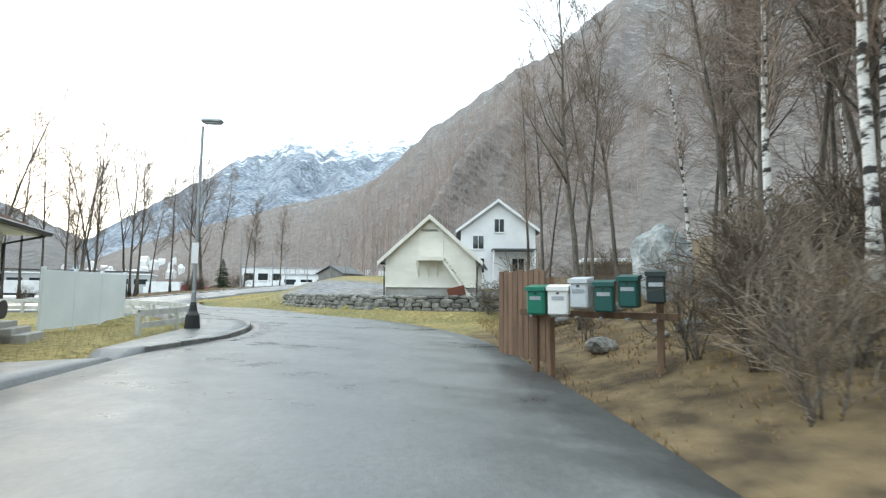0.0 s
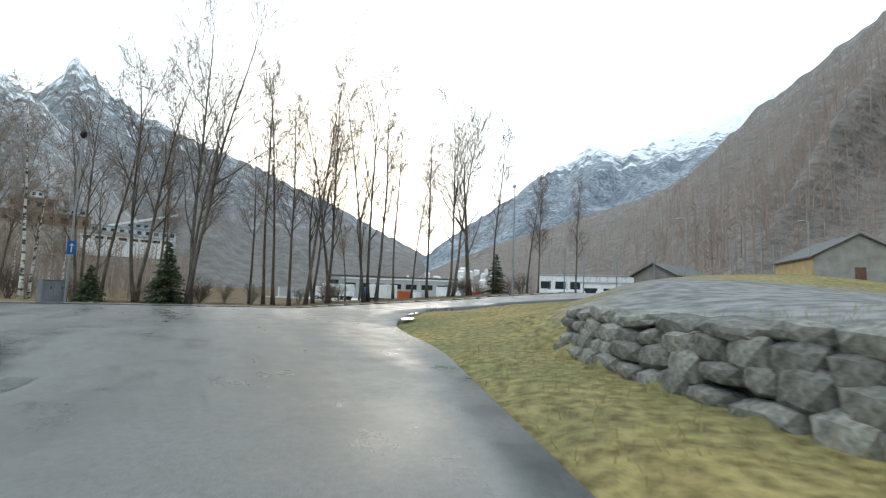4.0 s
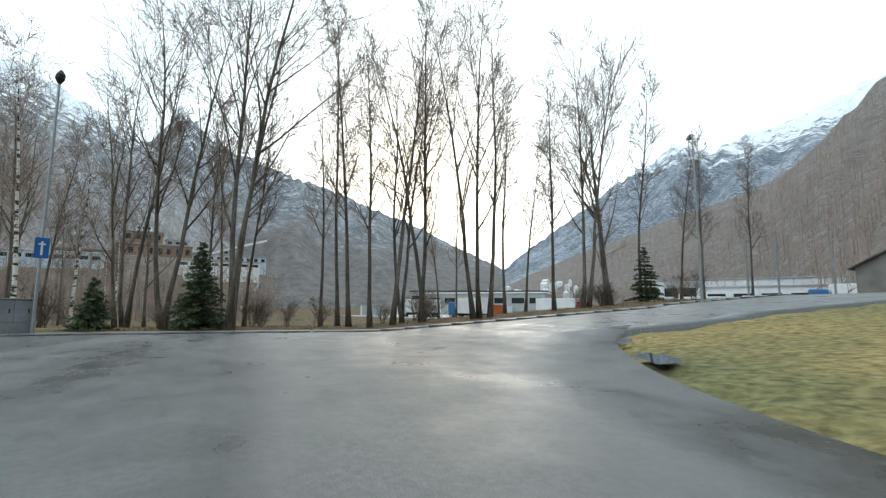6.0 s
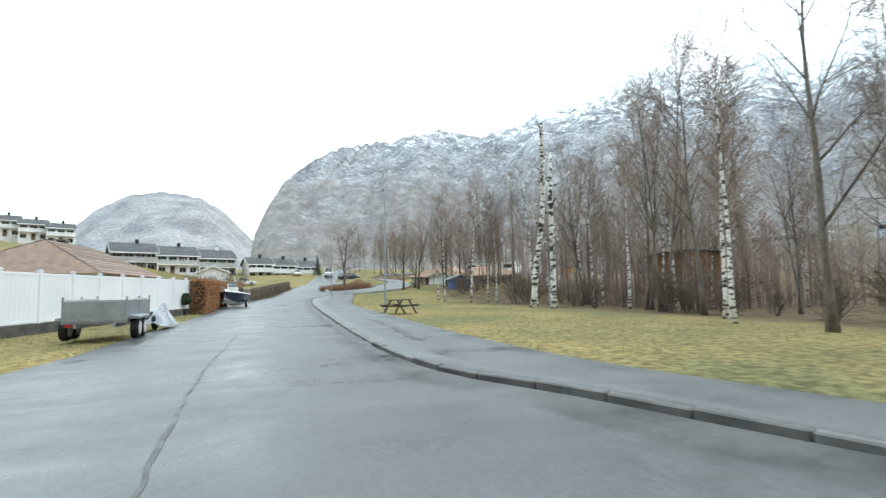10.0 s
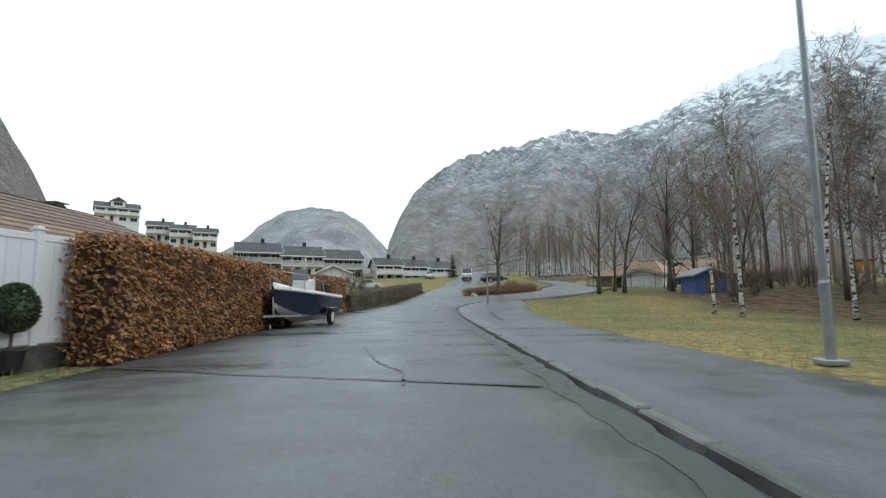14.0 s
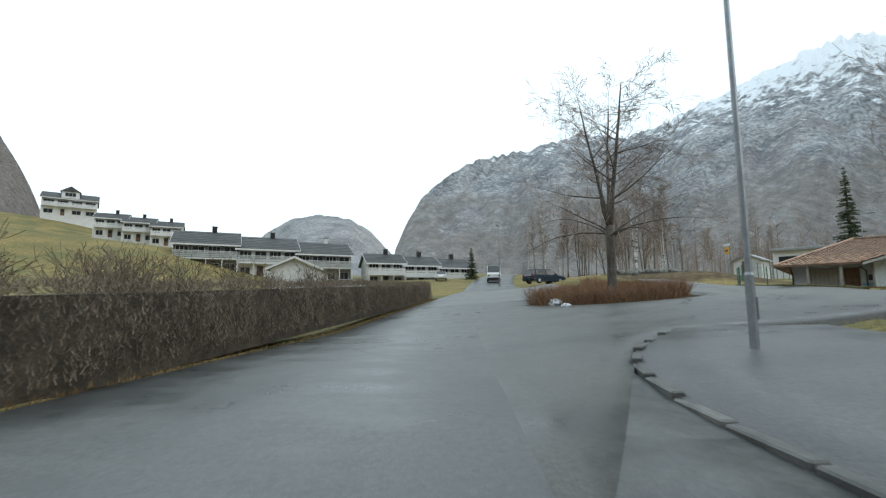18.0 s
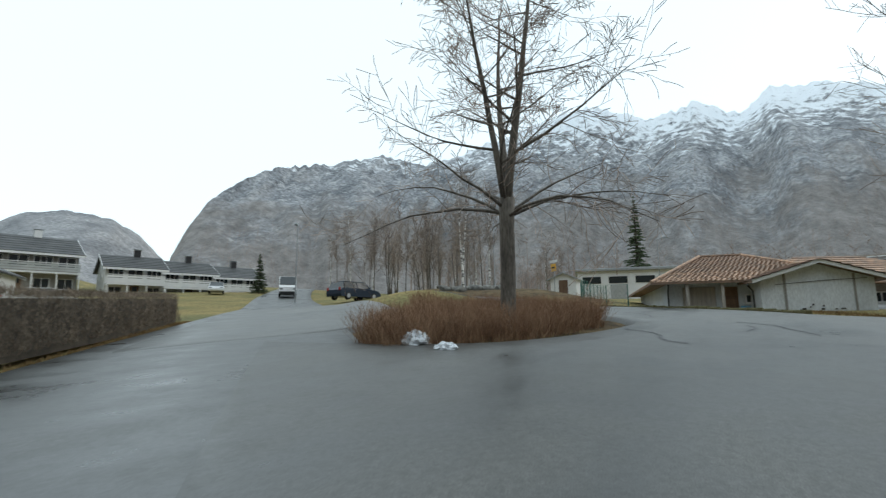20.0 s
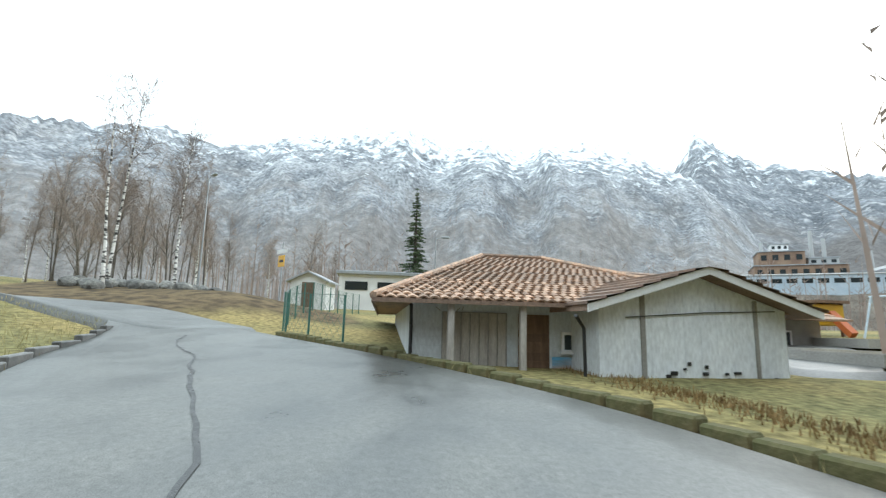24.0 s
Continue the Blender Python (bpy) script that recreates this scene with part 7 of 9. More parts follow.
def box_trailer(x, y, rz):
    ob = thing("trailer", "grey galvanised twin-axle box trailer parked by the fence", "trailer", on(x, y, rz))
    L, W = 3.0, 1.5
    for nm, bx in (("side_panel", (-L / 2, -W / 2, 0.55, L / 2, -W / 2 + 0.03, 1.12)), ("side_panel", (-L / 2, W / 2 - 0.03, 0.55, L / 2, W / 2, 1.12)),
                   ("end_panel", (-L / 2, -W / 2 + 0.03, 0.55, -L / 2 + 0.03, W / 2 - 0.03, 1.12)), ("end_panel", (L / 2 - 0.03, -W / 2 + 0.03, 0.55, L / 2, W / 2 - 0.03, 1.12)), ("floor", (-L / 2 + 0.03, -W / 2 + 0.03, 0.5, L / 2 - 0.03, W / 2 - 0.03, 0.56))):
        part(nm, boxes(bx, bevel=0.004), STEEL, ob)
    part("top_rail", boxes((-L / 2 - 0.02, -W / 2 - 0.02, 1.12, L / 2 + 0.02, -W / 2 + 0.04, 1.17), (-L / 2 - 0.02, W / 2 - 0.04, 1.12, L / 2 + 0.02, W / 2 + 0.02, 1.17)), WHITE_AGED, ob)
    part("cover", boxes((-L / 2 + 0.03, -W / 2 + 0.04, 1.09, L / 2 - 0.03, W / 2 - 0.04, 1.115)), RUBBER, ob)
    for sx in (-L / 2, L / 2, 0):
        for sy in (-W / 2 - 0.02, W / 2 - 0.02):
            part("stanchion", boxes((sx - 0.03, sy, 0.5, sx + 0.03, sy + 0.04, 1.25)), STEEL, ob)
    part("chassis", boxes((-L / 2, -0.5, 0.38, L / 2, -0.42, 0.5), (-L / 2, 0.42, 0.38, L / 2, 0.5, 0.5), (-L / 2, -0.06, 0.40, -L / 2 - 1.3, 0.06, 0.5)), STEEL, ob)
    for wx in (0.15, 0.82):
        for sy in (-1, 1):
            wheel(ob, wx, sy * 0.86, 0.31, rim=WHITE_AGED)
    for sy in (-1, 1):
        v, f = prism([(sy * 0.74, 0.60), (sy * 1.0, 0.60), (sy * 1.0, 0.66), (sy * 0.74, 0.70)], -0.25, 1.22)
        part("mudguard", (v, f), STEEL, ob)
    part("tail_light", boxes((L / 2 + 0.0, -0.7, 0.42, L / 2 + 0.03, -0.5, 0.5)), RED_LAMP, ob)


RED_LAMP = plain("red_lamp_plastic", (0.35, 0.02, 0.015), 0.3)
TARP = mat("silver_tarpaulin", (0.46, 0.48, 0.52), (0.30, 0.32, 0.36), scale=2.5, rough=0.45, bump=0.5, bump_scale=6, dist=0.05)
box_trailer(-35.9, 12.9, 65)


def covered_motorbike(x, y, rz):
    ob = thing("motorbike", "motorbike under a crumpled silver cover", "motorbike", on(x, y, rz))
    nx, ny = 34, 22
    verts, faces = [], []
    for i in range(nx + 1):
        s = i / nx
        top = 0.62 + 0.36 * math.exp(-((s - 0.30) / 0.14) ** 2) + 0.18 * math.exp(-((s - 0.68) / 0.2) ** 2) - 0.35 * ss(abs(s - 0.5) * 2, 0.8, 1.0)
        for j in range(ny + 1):
            t = j / ny * 2 - 1
            a = abs(t)
            z = top * (1 - 0.12 * (a / 0.35) ** 2) if a < 0.35 else top * 0.88 * (1 - (a - 0.35) / 0.65) + 0.12 * (a - 0.35) / 0.65
            w = (0.16 + 0.22 * ss(a, 0.2, 1.0)) * (1 + 0.25 * math.exp(-((s - 0.30) / 0.1) ** 2))
            fold = 0.035 * math.sin(s * 31 + 2 * math.sin(t * 5)) * ss(a, 0.3, 0.9) + 0.03 * float(fbm(s * 6, t * 4, 3))
            verts.append(((s - 0.5) * 2.05, t * w / max(a, 0.25) * (a if a > 0.25 else 0.25) + math.copysign(fold, t), float(z) + 0.03 * float(fbm(s * 9 + 4, t * 5, 3))))
    for i in range(nx):
        for j in range(ny):
            q = i * (ny + 1) + j
            faces.append((q, q + ny + 1, q + ny + 2, q + 1))
    part("cover", mesh_from("cover", verts, faces, TARP, True), None, ob)
    wheel(ob, 0.72, 0, 0.3, 0.3, 0.13)
    wheel(ob, -0.72, 0, 0.3, 0.3, 0.13)
    part("strap", tube([(0.1, -0.38, 0.25), (0.1, -0.2, 0.62), (0.1, 0.2, 0.62), (0.1, 0.38, 0.25)], [0.012] * 4, 4), BLACK, ob)


covered_motorbike(-38.0, 10.3, 62)


def topiary(x, y):
    ob = thing("potted_shrub", "clipped conifer ball on a stem in a dark pot", "potted plant", on(x, y))
    part("pot", tube([(0, 0, 0), (0, 0, 0.3)], [0.14, 0.19], 12), BLACK, ob)
    part("stem", tube([(0, 0, 0.25), (0, 0, 0.6)], [0.025, 0.02], 6), BARK, ob)
    g = np.random.default_rng(9)
    v, f = [], []
    for i in range(2600):
        d = Vector(g.normal(size=3)).normalized()
        rad = 0.34 * (1 + 0.12 * float(fbm(d.x * 2 + 3, d.y * 2, 2)))
        c = Vector((d.x * rad * 0.85, d.y * rad * 0.85, 0.88 + d.z * rad * (1.15 if d.z > 0 else 0.85)))
        t = (d + Vector(g.normal(0, 0.6, size=3))).normalized() * 0.06
        q = t.orthogonal().normalized() * 0.016
        o = len(v)
        v += [c - q, c + q, c + t]
        f.append((o, o + 1, o + 2))
    bm = bmesh.new()
    bmesh.ops.create_icosphere(bm, subdivisions=3, radius=0.29, matrix=Matrix.Translation((0, 0, 0.9)))
    part("core", bm, SPRUCE, ob)
    tagged(part("foliage", (v, f), SPRUCE, ob), kind="stuff")


topiary(-42.6, -1.3)
EVERGREEN = mat("evergreen_leaves", (0.07, 0.10, 0.04), (0.16, 0.17, 0.07), scale=2.5, rough=0.7, bump=0, fine=(0.6, 1.5))
# core colours darkened well below leaf and twig, inner shade painted in
HEDGE_CORE = mat("hedge_inside_shade", (0.045, 0.028, 0.018), (0.09, 0.05, 0.03), scale=3, rough=0.95, bump=0.6, bump_scale=18, dist=0.05)
HEDGE_CORE_D = mat("dark_hedge_inside_shade", (0.05, 0.04, 0.03), (0.10, 0.08, 0.058), scale=3, rough=0.95, bump=0.6, bump_scale=18, dist=0.05)
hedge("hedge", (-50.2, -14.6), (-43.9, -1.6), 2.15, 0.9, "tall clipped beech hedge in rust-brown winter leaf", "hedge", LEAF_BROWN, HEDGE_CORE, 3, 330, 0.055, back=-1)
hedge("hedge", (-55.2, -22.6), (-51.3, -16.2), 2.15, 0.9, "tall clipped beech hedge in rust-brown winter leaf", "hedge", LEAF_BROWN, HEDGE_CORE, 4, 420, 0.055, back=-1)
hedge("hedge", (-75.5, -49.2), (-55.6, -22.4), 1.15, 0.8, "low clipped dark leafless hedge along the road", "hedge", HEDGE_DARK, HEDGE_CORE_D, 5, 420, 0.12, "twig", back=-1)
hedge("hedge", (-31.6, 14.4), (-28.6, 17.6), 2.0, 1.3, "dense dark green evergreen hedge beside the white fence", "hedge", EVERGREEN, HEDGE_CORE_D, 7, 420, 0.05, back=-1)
gate = thing("gate", "plain white garden door set in the beech hedge", "gate", on(-51.05, -15.75, 58))
part("leaf", boxes((-0.48, -0.025, 0.04, 0.48, 0.025, 1.98), bevel=0.008), PVC, gate)
for px in (-0.55, 0.55):
    part("post", boxes((px - 0.05, -0.05, -0.1, px + 0.05, 0.05, 2.1), bevel=0.008), PVC, gate)
part("latch", boxes((-0.40, -0.06, 0.98, -0.34, -0.025, 1.06)), BLACK, gate)
part("hinge", boxes((0.42, -0.04, 1.6, 0.5, -0.02, 1.68), (0.42, -0.04, 0.4, 0.5, -0.02, 0.48)), STEEL, gate)


def motor_boat(x, y, rz):
    """Boat on its road trailer; the bow points along +x."""
    ob = thing("motor_boat", "dark blue and white motor boat on a road trailer", "boat", on(x, y, rz, 0.0) @ Matrix.Diagonal((0.82, 0.86, 1.05, 1)))
    L, B, H0 = 5.2, 2.0, 0.62
    navy, white, cream_ = ([], []), ([], []), None
    n, rings = 22, 7
    prof = []
    for i in range(n + 1):
        s = i / n
        half = B / 2 * (1 - max(0, (s - 0.45) / 0.55) ** 2.2) * (0.9 + 0.1 * min(1, s * 3))
        keel = 0.18 + 0.62 * max(0, (s - 0.55) / 0.45) ** 2.2
        sheer = 1.12 + 0.28 * s ** 1.6
        chine = keel + (0.28 - 0.05 * s) * (1 - 0.6 * max(0, (s - 0.6) / 0.4))
        prof.append((s * L - L / 2, max(half, 0.02), keel, chine, sheer))
    verts, fn, fw = [], [], []
    for x0, hf, kz, cz, sz in prof:
        cz = min(cz, sz - 0.1)
        row = [(0.0, kz), (hf * 0.80, cz), (hf * 0.92, cz + (sz - cz) * 0.45), (hf, sz - 0.12), (hf + 0.03, sz - 0.08), (hf - 0.02, sz)]
        for sg in (-1, 1):
            for yy, zz in row:
                verts.append((x0, sg * yy, zz))
    m = 12
    for i in range(n):
        for sgi, sg in enumerate((-1, 1)):
            for k in range(5):
                a = i * m + sgi * 6 + k
                q = (a, a + 1, a + m + 1, a + m) if sg < 0 else (a, a + m, a + m + 1, a + 1)
                (fn if k in (1, 2) else fw).append(q)
    fw += [tuple(range(0, 6)) + tuple(range(11, 5, -1))]
    NAVY = plain("navy_gelcoat", (0.012, 0.018, 0.04), 0.12)
    GEL = plain("white_gelcoat", (0.78, 0.78, 0.75), 0.2)
    part("hull_topside", (verts, fn), NAVY, ob)
    part("hull", (verts, fw), GEL, ob)
    dv, df = [], []
    for i, (x0, hf, kz, cz, sz) in enumerate(prof):
        for sg in (-1, -0.5, 0, 0.5, 1):
            dv.append((x0, sg * (hf - 0.02), sz + 0.12 * (1 - abs(sg)) - (0.28 if (abs(sg) < 0.9 and i < 10) else 0)))
    for i in range(n):
        for k in range(4):
            a = i * 5 + k
            df.append((a, a + 5, a + 6, a + 1))
    part("deck", (dv, df), GEL, ob)
    part("console", boxes((-0.4, -0.35, 1.0, 0.25, 0.35, 1.65), bevel=0.05), GEL, ob)
    v, f = prism([(-0.4, 1.62), (0.4, 1.62), (0.34, 2.02), (-0.34, 2.02)], 0.2, 0.23)
    part("windscreen", (v, f), GLASS_PALE, ob)
    for sg in (-1, 1):
        part("bow_rail", tube([(-0.2, sg * 0.95, 1.2), (0.0, sg * 0.95, 1.58), (1.3, sg * 0.78, 1.75), (2.3, sg * 0.28, 1.85), (2.5, 0, 1.86)], [0.016] * 5, 6), STEEL, ob)
        for rx, ry in ((0.6, 0.88), (1.4, 0.75), (2.0, 0.45)):
            part("stanchion", tube([(rx, sg * ry, 1.25), (rx, sg * ry, 1.74)], [0.013] * 2, 5), STEEL, ob)
        part("stern_rail", tube([(-2.5, sg * 0.8, 1.1), (-2.5, sg * 0.8, 1.45), (-2.1, sg * 0.86, 1.5), (-1.8, sg * 0.9, 1.15)], [0.018] * 4, 6), STEEL, ob)
    part("mast", tube([(-0.3, 0, 1.6), (-0.32, 0, 2.35)], [0.025, 0.02], 6), GEL, ob)
    part("lantern", tube([(-0.32, 0, 2.35), (-0.32, 0, 2.47)], [0.045, 0.045], 8), WHITE, ob)
    part("outboard_motor", boxes((-2.95, -0.18, 0.95, -2.55, 0.18, 1.55), (-2.8, -0.07, 0.25, -2.62, 0.07, 0.95), bevel=0.05), BLACK, ob)
    for i in range(3):
        part("fender", tube([(-0.9 + i * 0.9, -1.02, 0.72), (-0.9 + i * 0.9, -1.05, 0.85)], [0.05, 0.05], 8), WHITE, ob)
    tr = thing("boat_trailer", "galvanised boat trailer with jockey wheel", "trailer", on(x, y, rz, 0.0) @ Matrix.Diagonal((0.82, 0.86, 1.05, 1)))
    for sg in (-1, 1):
        part("beam", tube([(-2.4, sg * 0.6, 0.42), (1.2, sg * 0.55, 0.42), (3.3, 0, 0.45)], [0.045] * 3, 4), STEEL, tr)
        wheel(tr, -0.9, sg * 1.0, 0.3, 0.3, 0.18, WHITE_AGED)
        part("mudguard", boxes((-1.3, sg * 1.0 - 0.12, 0.63, -0.5, sg * 1.0 + 0.12, 0.66), bevel=0.01), STEEL, tr)
        part("bunk", boxes((-1.8, sg * 0.45 - 0.05, 0.47, 1.0, sg * 0.45 + 0.05, 0.52)), BLACK, tr)
    for cx in (-2.3, -0.9, 0.8):
        part("crossbar", boxes((cx - 0.04, -0.95 if cx == -0.9 else -0.6, 0.36, cx + 0.04, 0.95 if cx == -0.9 else 0.6, 0.44)), STEEL, tr)
    part("winch_post", tube([(2.5, 0, 0.45), (2.6, 0, 1.05)], [0.04, 0.04], 4), STEEL, tr)
    wheel(tr, 3.0, 0.1, 0.12, 0.12, 0.06)
    part("light_board", boxes((-2.75, -0.9, 0.42, -2.7, 0.9, 0.55)), WHITE_AGED, tr)
    return ob


motor_boat(-49.1, -10.0, 50)


def picnic_table(x, y, rz):
    ob = thing("picnic_table", "dark weathered timber picnic table on the grass", "picnic table", on(x, y, rz))
    for i in range(5):
        part("top_board", boxes((-0.9, -0.36 + i * 0.148, 0.70, 0.9, -0.36 + i * 0.148 + 0.135, 0.74), bevel=0.004), DARK_WOOD, ob)
    for sg in (-1, 1):
        for k in range(2):
            part("bench_board", boxes((-0.9, sg * 0.68 - 0.14 + k * 0.145, 0.42, 0.9, sg * 0.68 - 0.14 + k * 0.145 + 0.13, 0.46), bevel=0.004), DARK_WOOD, ob)
    for xx in (-0.65, 0.65):
        for sg in (-1, 1):
            part("leg", tube([(xx, sg * 0.68, -0.05), (xx, sg * 0.22, 0.7)], [0.05, 0.05], 4), DARK_WOOD, ob)
        part("crossbeam", boxes((xx - 0.03, -0.8, 0.34, xx + 0.03, 0.8, 0.42)), DARK_WOOD, ob)


DARK_WOOD = mat("dark_weathered_wood", (0.055, 0.04, 0.028), (0.10, 0.075, 0.055), scale=3, rough=0.8, bump=0.4, bump_scale=20, stretch=(0.5, 4, 4))
picnic_table(-50.0, 10.2, 20)


def hut(name, x, y, rz, w, d, h, rise, wallmat, roofmat, label, over=0.3, boards=True, door=True, dz=0.0):
    ob = thing(name, label, name.replace("_", " "), on(x, y, rz, dz))
    gable_body(ob, w, d, -0.5, h, rise, wallmat)
    gable_roof(ob, w, d, h, rise, roofmat, over=over)
    if boards:
        n = int(w / 0.3)
        for i in range(n):
            bx = -w / 2 + i * w / n
            part("board", boxes((bx + 0.01, -0.025, -0.4, bx + w / n - 0.01, 0, h - 0.05)), wallmat, ob)
    if door:
        part("door", boxes((-0.45, -0.05, 0, 0.45, -0.027, min(1.95, h - 0.1))), BROWN_WOOD, ob)
    return ob


BLUE_TARP = plain("blue_shed_paint", (0.07, 0.13, 0.36), 0.6)
hut("shed", -80.5, -12.5, 150, 2.4, 2.2, 1.3, 0.5, BLUE_TARP, ROOF_GREY, "small blue shed at the wood's edge")
RUST_WOOD = mat("rust_brown_boards", (0.34, 0.19, 0.085), (0.25, 0.14, 0.07), scale=1.5, rough=0.75, bump=0.3, bump_scale=20)
hut("shed", -77.0, 17.4, 118, 5.5, 5, 4.7, 0.3, RUST_WOOD, ROOF_DARK, "tall rust-brown boarded hut behind the trees", dz=0.0)
hut("barn", -15.5, 80, 160, 4.4, 6, 1.9, 1.1, GREY_WOOD, ROOF_DARK, "dark grey boarded shed by the bend")
yb = hut("barn", -1.2, 84, 18, 7.5, 10, 3.0, 2.1, OCHRE_WOOD, ROOF_DARK, "yellow boarded barn with a concrete gable", boards=False, dz=0.3)
part("gable_render", (lambda w, h, r: ([(-w / 2, -0.03, -0.4), (w / 2, -0.03, -0.4), (w / 2, -0.03, h), (0, -0.03, h + r), (-w / 2, -0.03, h)], [(0, 1, 2, 3, 4)]))(7.46, 3.0, 2.06), CONCRETE, yb)


# ---- vehicles ----
def car(x, y, rz, paint, label, L=4.6, W=1.78, H=1.46, wagon=True, name="car", dz=0.0):
    ob = thing(name, label, "car", on(x, y, rz, dz))
    prof_low = [(-L / 2, 0.45), (-L / 2 + 0.05, 0.78), (-L / 2 + 0.2, 0.92), (L / 2 - 1.25, 0.95), (L / 2 - 0.25, 0.78), (L / 2 - 0.03, 0.6), (L / 2, 0.4), (L / 2 - 0.1, 0.24), (-L / 2 + 0.1, 0.26)]
    n = len(prof_low)
    v, f = [], []
    for k, (yy, ins) in enumerate(((-W / 2, 0.06), (-W / 2 + 0.05, 0.0), (W / 2 - 0.05, 0.0), (W / 2, 0.06))):
        v += [(px * (1 - ins * 0.3), yy, pz if pz < 0.5 else pz - ins * 0.5) for px, pz in prof_low]
    for k in range(3):
        for i in range(n):
            j = (i + 1) % n
            f.append((k * n + i, k * n + j, (k + 1) * n + j, (k + 1) * n + i))
    f += [tuple(range(n))[::-1], tuple(range(3 * n, 4 * n))]
    body = part("body", (v, f), paint, ob)
    tail = -L / 2 + (0.18 if wagon else 0.9)
    cab = [(tail, 0.9), (tail + (0.28 if wagon else 0.75), H - 0.04), (tail + 0.7, H), (0.35, H), (1.15, 0.93)]
    m = len(cab)
    gv, gf = [], []
    for yy, s in ((-W / 2 + 0.06, 0), (W / 2 - 0.06, 0)):
        gv += [(px, yy * (1 - (0.17 if pz > 1.2 else 0.0)), pz) for px, pz in cab]
    gf = [tuple(range(m))[::-1], tuple(range(m, 2 * m))] + [(i, (i + 1) % m, m + (i + 1) % m, m + i) for i in range(m)]
    part("glasshouse", (gv, gf), GLASS, ob)
    part("roof", boxes((tail + 0.4, -W / 2 + 0.16, H - 0.015, 0.42, W / 2 - 0.16, H + 0.03), bevel=0.02), paint, ob)
    for px in (tail + 0.25, -0.45, 0.55):
        for sg in (-1, 1):
            part("pillar", tube([(px + (0.45 if px > 0.5 else 0.02), sg * (W / 2 - 0.055), 0.93), (px, sg * (W / 2 - 0.19), H)], [0.035, 0.03], 4), paint, ob)
    for wx in (-L / 2 + 0.85, L / 2 - 0.88):
        for sg in (-1, 1):
            wheel(ob, wx, sg * (W / 2 - 0.09), 0.32, 0.32, 0.2)
    for sg in (-1, 1):
        part("headlight", boxes((L / 2 - 0.16, sg * 0.62 - 0.17, 0.58, L / 2 - 0.02, sg * 0.62 + 0.17, 0.72), bevel=0.03), GLASS_PALE, ob)
        part("tail_light", boxes((-L / 2 - 0.0, sg * 0.7 - 0.1, 0.72, -L / 2 + 0.08, sg * 0.7 + 0.1, 0.98), bevel=0.02), RED_LAMP, ob)
        part("mirror", boxes((0.75, sg * (W / 2 + 0.06) - 0.08, 0.95, 0.92, sg * (W / 2 + 0.06) + 0.08, 1.08), bevel=0.03), paint, ob)
        for wx in (-0.5, 0.45):
            part("door_handle", boxes((wx - 0.3, sg * (W / 2 + 0.005) - 0.015, 0.78, wx - 0.15, sg * (W / 2 + 0.005) + 0.015, 0.81)), STEEL, ob)
    part("number_plate", boxes((L / 2 - 0.0, -0.26, 0.38, L / 2 + 0.02, 0.26, 0.49)), WHITE, ob)
    return ob


def white_van(x, y, rz, label, dz=0.0):
    ob = thing("van", label, "van", on(x, y, rz, dz))
    v, f = prism([(-2.6, 0.35), (-2.6, 2.2), (-2.4, 2.35), (1.2, 2.35), (2.0, 1.3), (2.65, 1.05), (2.7, 0.35)], -0.95, 0.95)
    v = [(b, a, c) for a, b, c in v]
    part("body", (v, [q[::-1] for q in f]), WHITE, ob)
    part("windscreen", ([(1.26, -0.85, 2.28), (1.98, -0.88, 1.36), (1.98, 0.88, 1.36), (1.26, 0.85, 2.28), (1.30, -0.85, 2.32), (2.02, -0.88, 1.40), (2.02, 0.88, 1.40), (1.30, 0.85, 2.32)], [(4, 5, 6, 7), (0, 3, 2, 1), (0, 1, 5, 4), (2, 3, 7, 6)]), GLASS, ob)
    for sg in (-1, 1):
        part("side_window", boxes((0.5, sg * 0.955 - 0.01, 1.35, 1.5, sg * 0.955 + 0.01, 2.0)), GLASS, ob)
        part("headlight", boxes((2.6, sg * 0.7 - 0.15, 0.75, 2.72, sg * 0.7 + 0.15, 0.95), bevel=0.03), GLASS_PALE, ob)
        for wx in (-1.6, 1.7):
            wheel(ob, wx, sg * 0.86, 0.34, 0.34, 0.22)
    part("bumper", boxes((2.62, -0.9, 0.3, 2.78, 0.9, 0.55), bevel=0.03), BLACK, ob)


NAVY_CAR = plain("dark_blue_car_paint", (0.02, 0.035, 0.06), 0.15)
SILVER_CAR = plain("silver_car_paint", (0.45, 0.47, 0.5), 0.2, 0.4)
WHITE_CAR = plain("white_car_paint", (0.75, 0.76, 0.77), 0.2)
car(-92.8, -55.9, 180, NAVY_CAR, "dark blue estate car parked in the bay")
car(-95.5, -59.0, 183, SILVER_CAR, "silver hatchback parked in the bay")
car(-97, -85.3, 60, WHITE_CAR, "white car parked on the drive", wagon=False)
car(-75.6, -68.6, 150, WHITE_CAR, "white car parked behind the low hedge", wagon=False)
white_van(-99.6, -74.3, 55, "white van parked at the top of the road")
white_van(-0.9, 41.5, 90, "white van parked on the gravel yard")


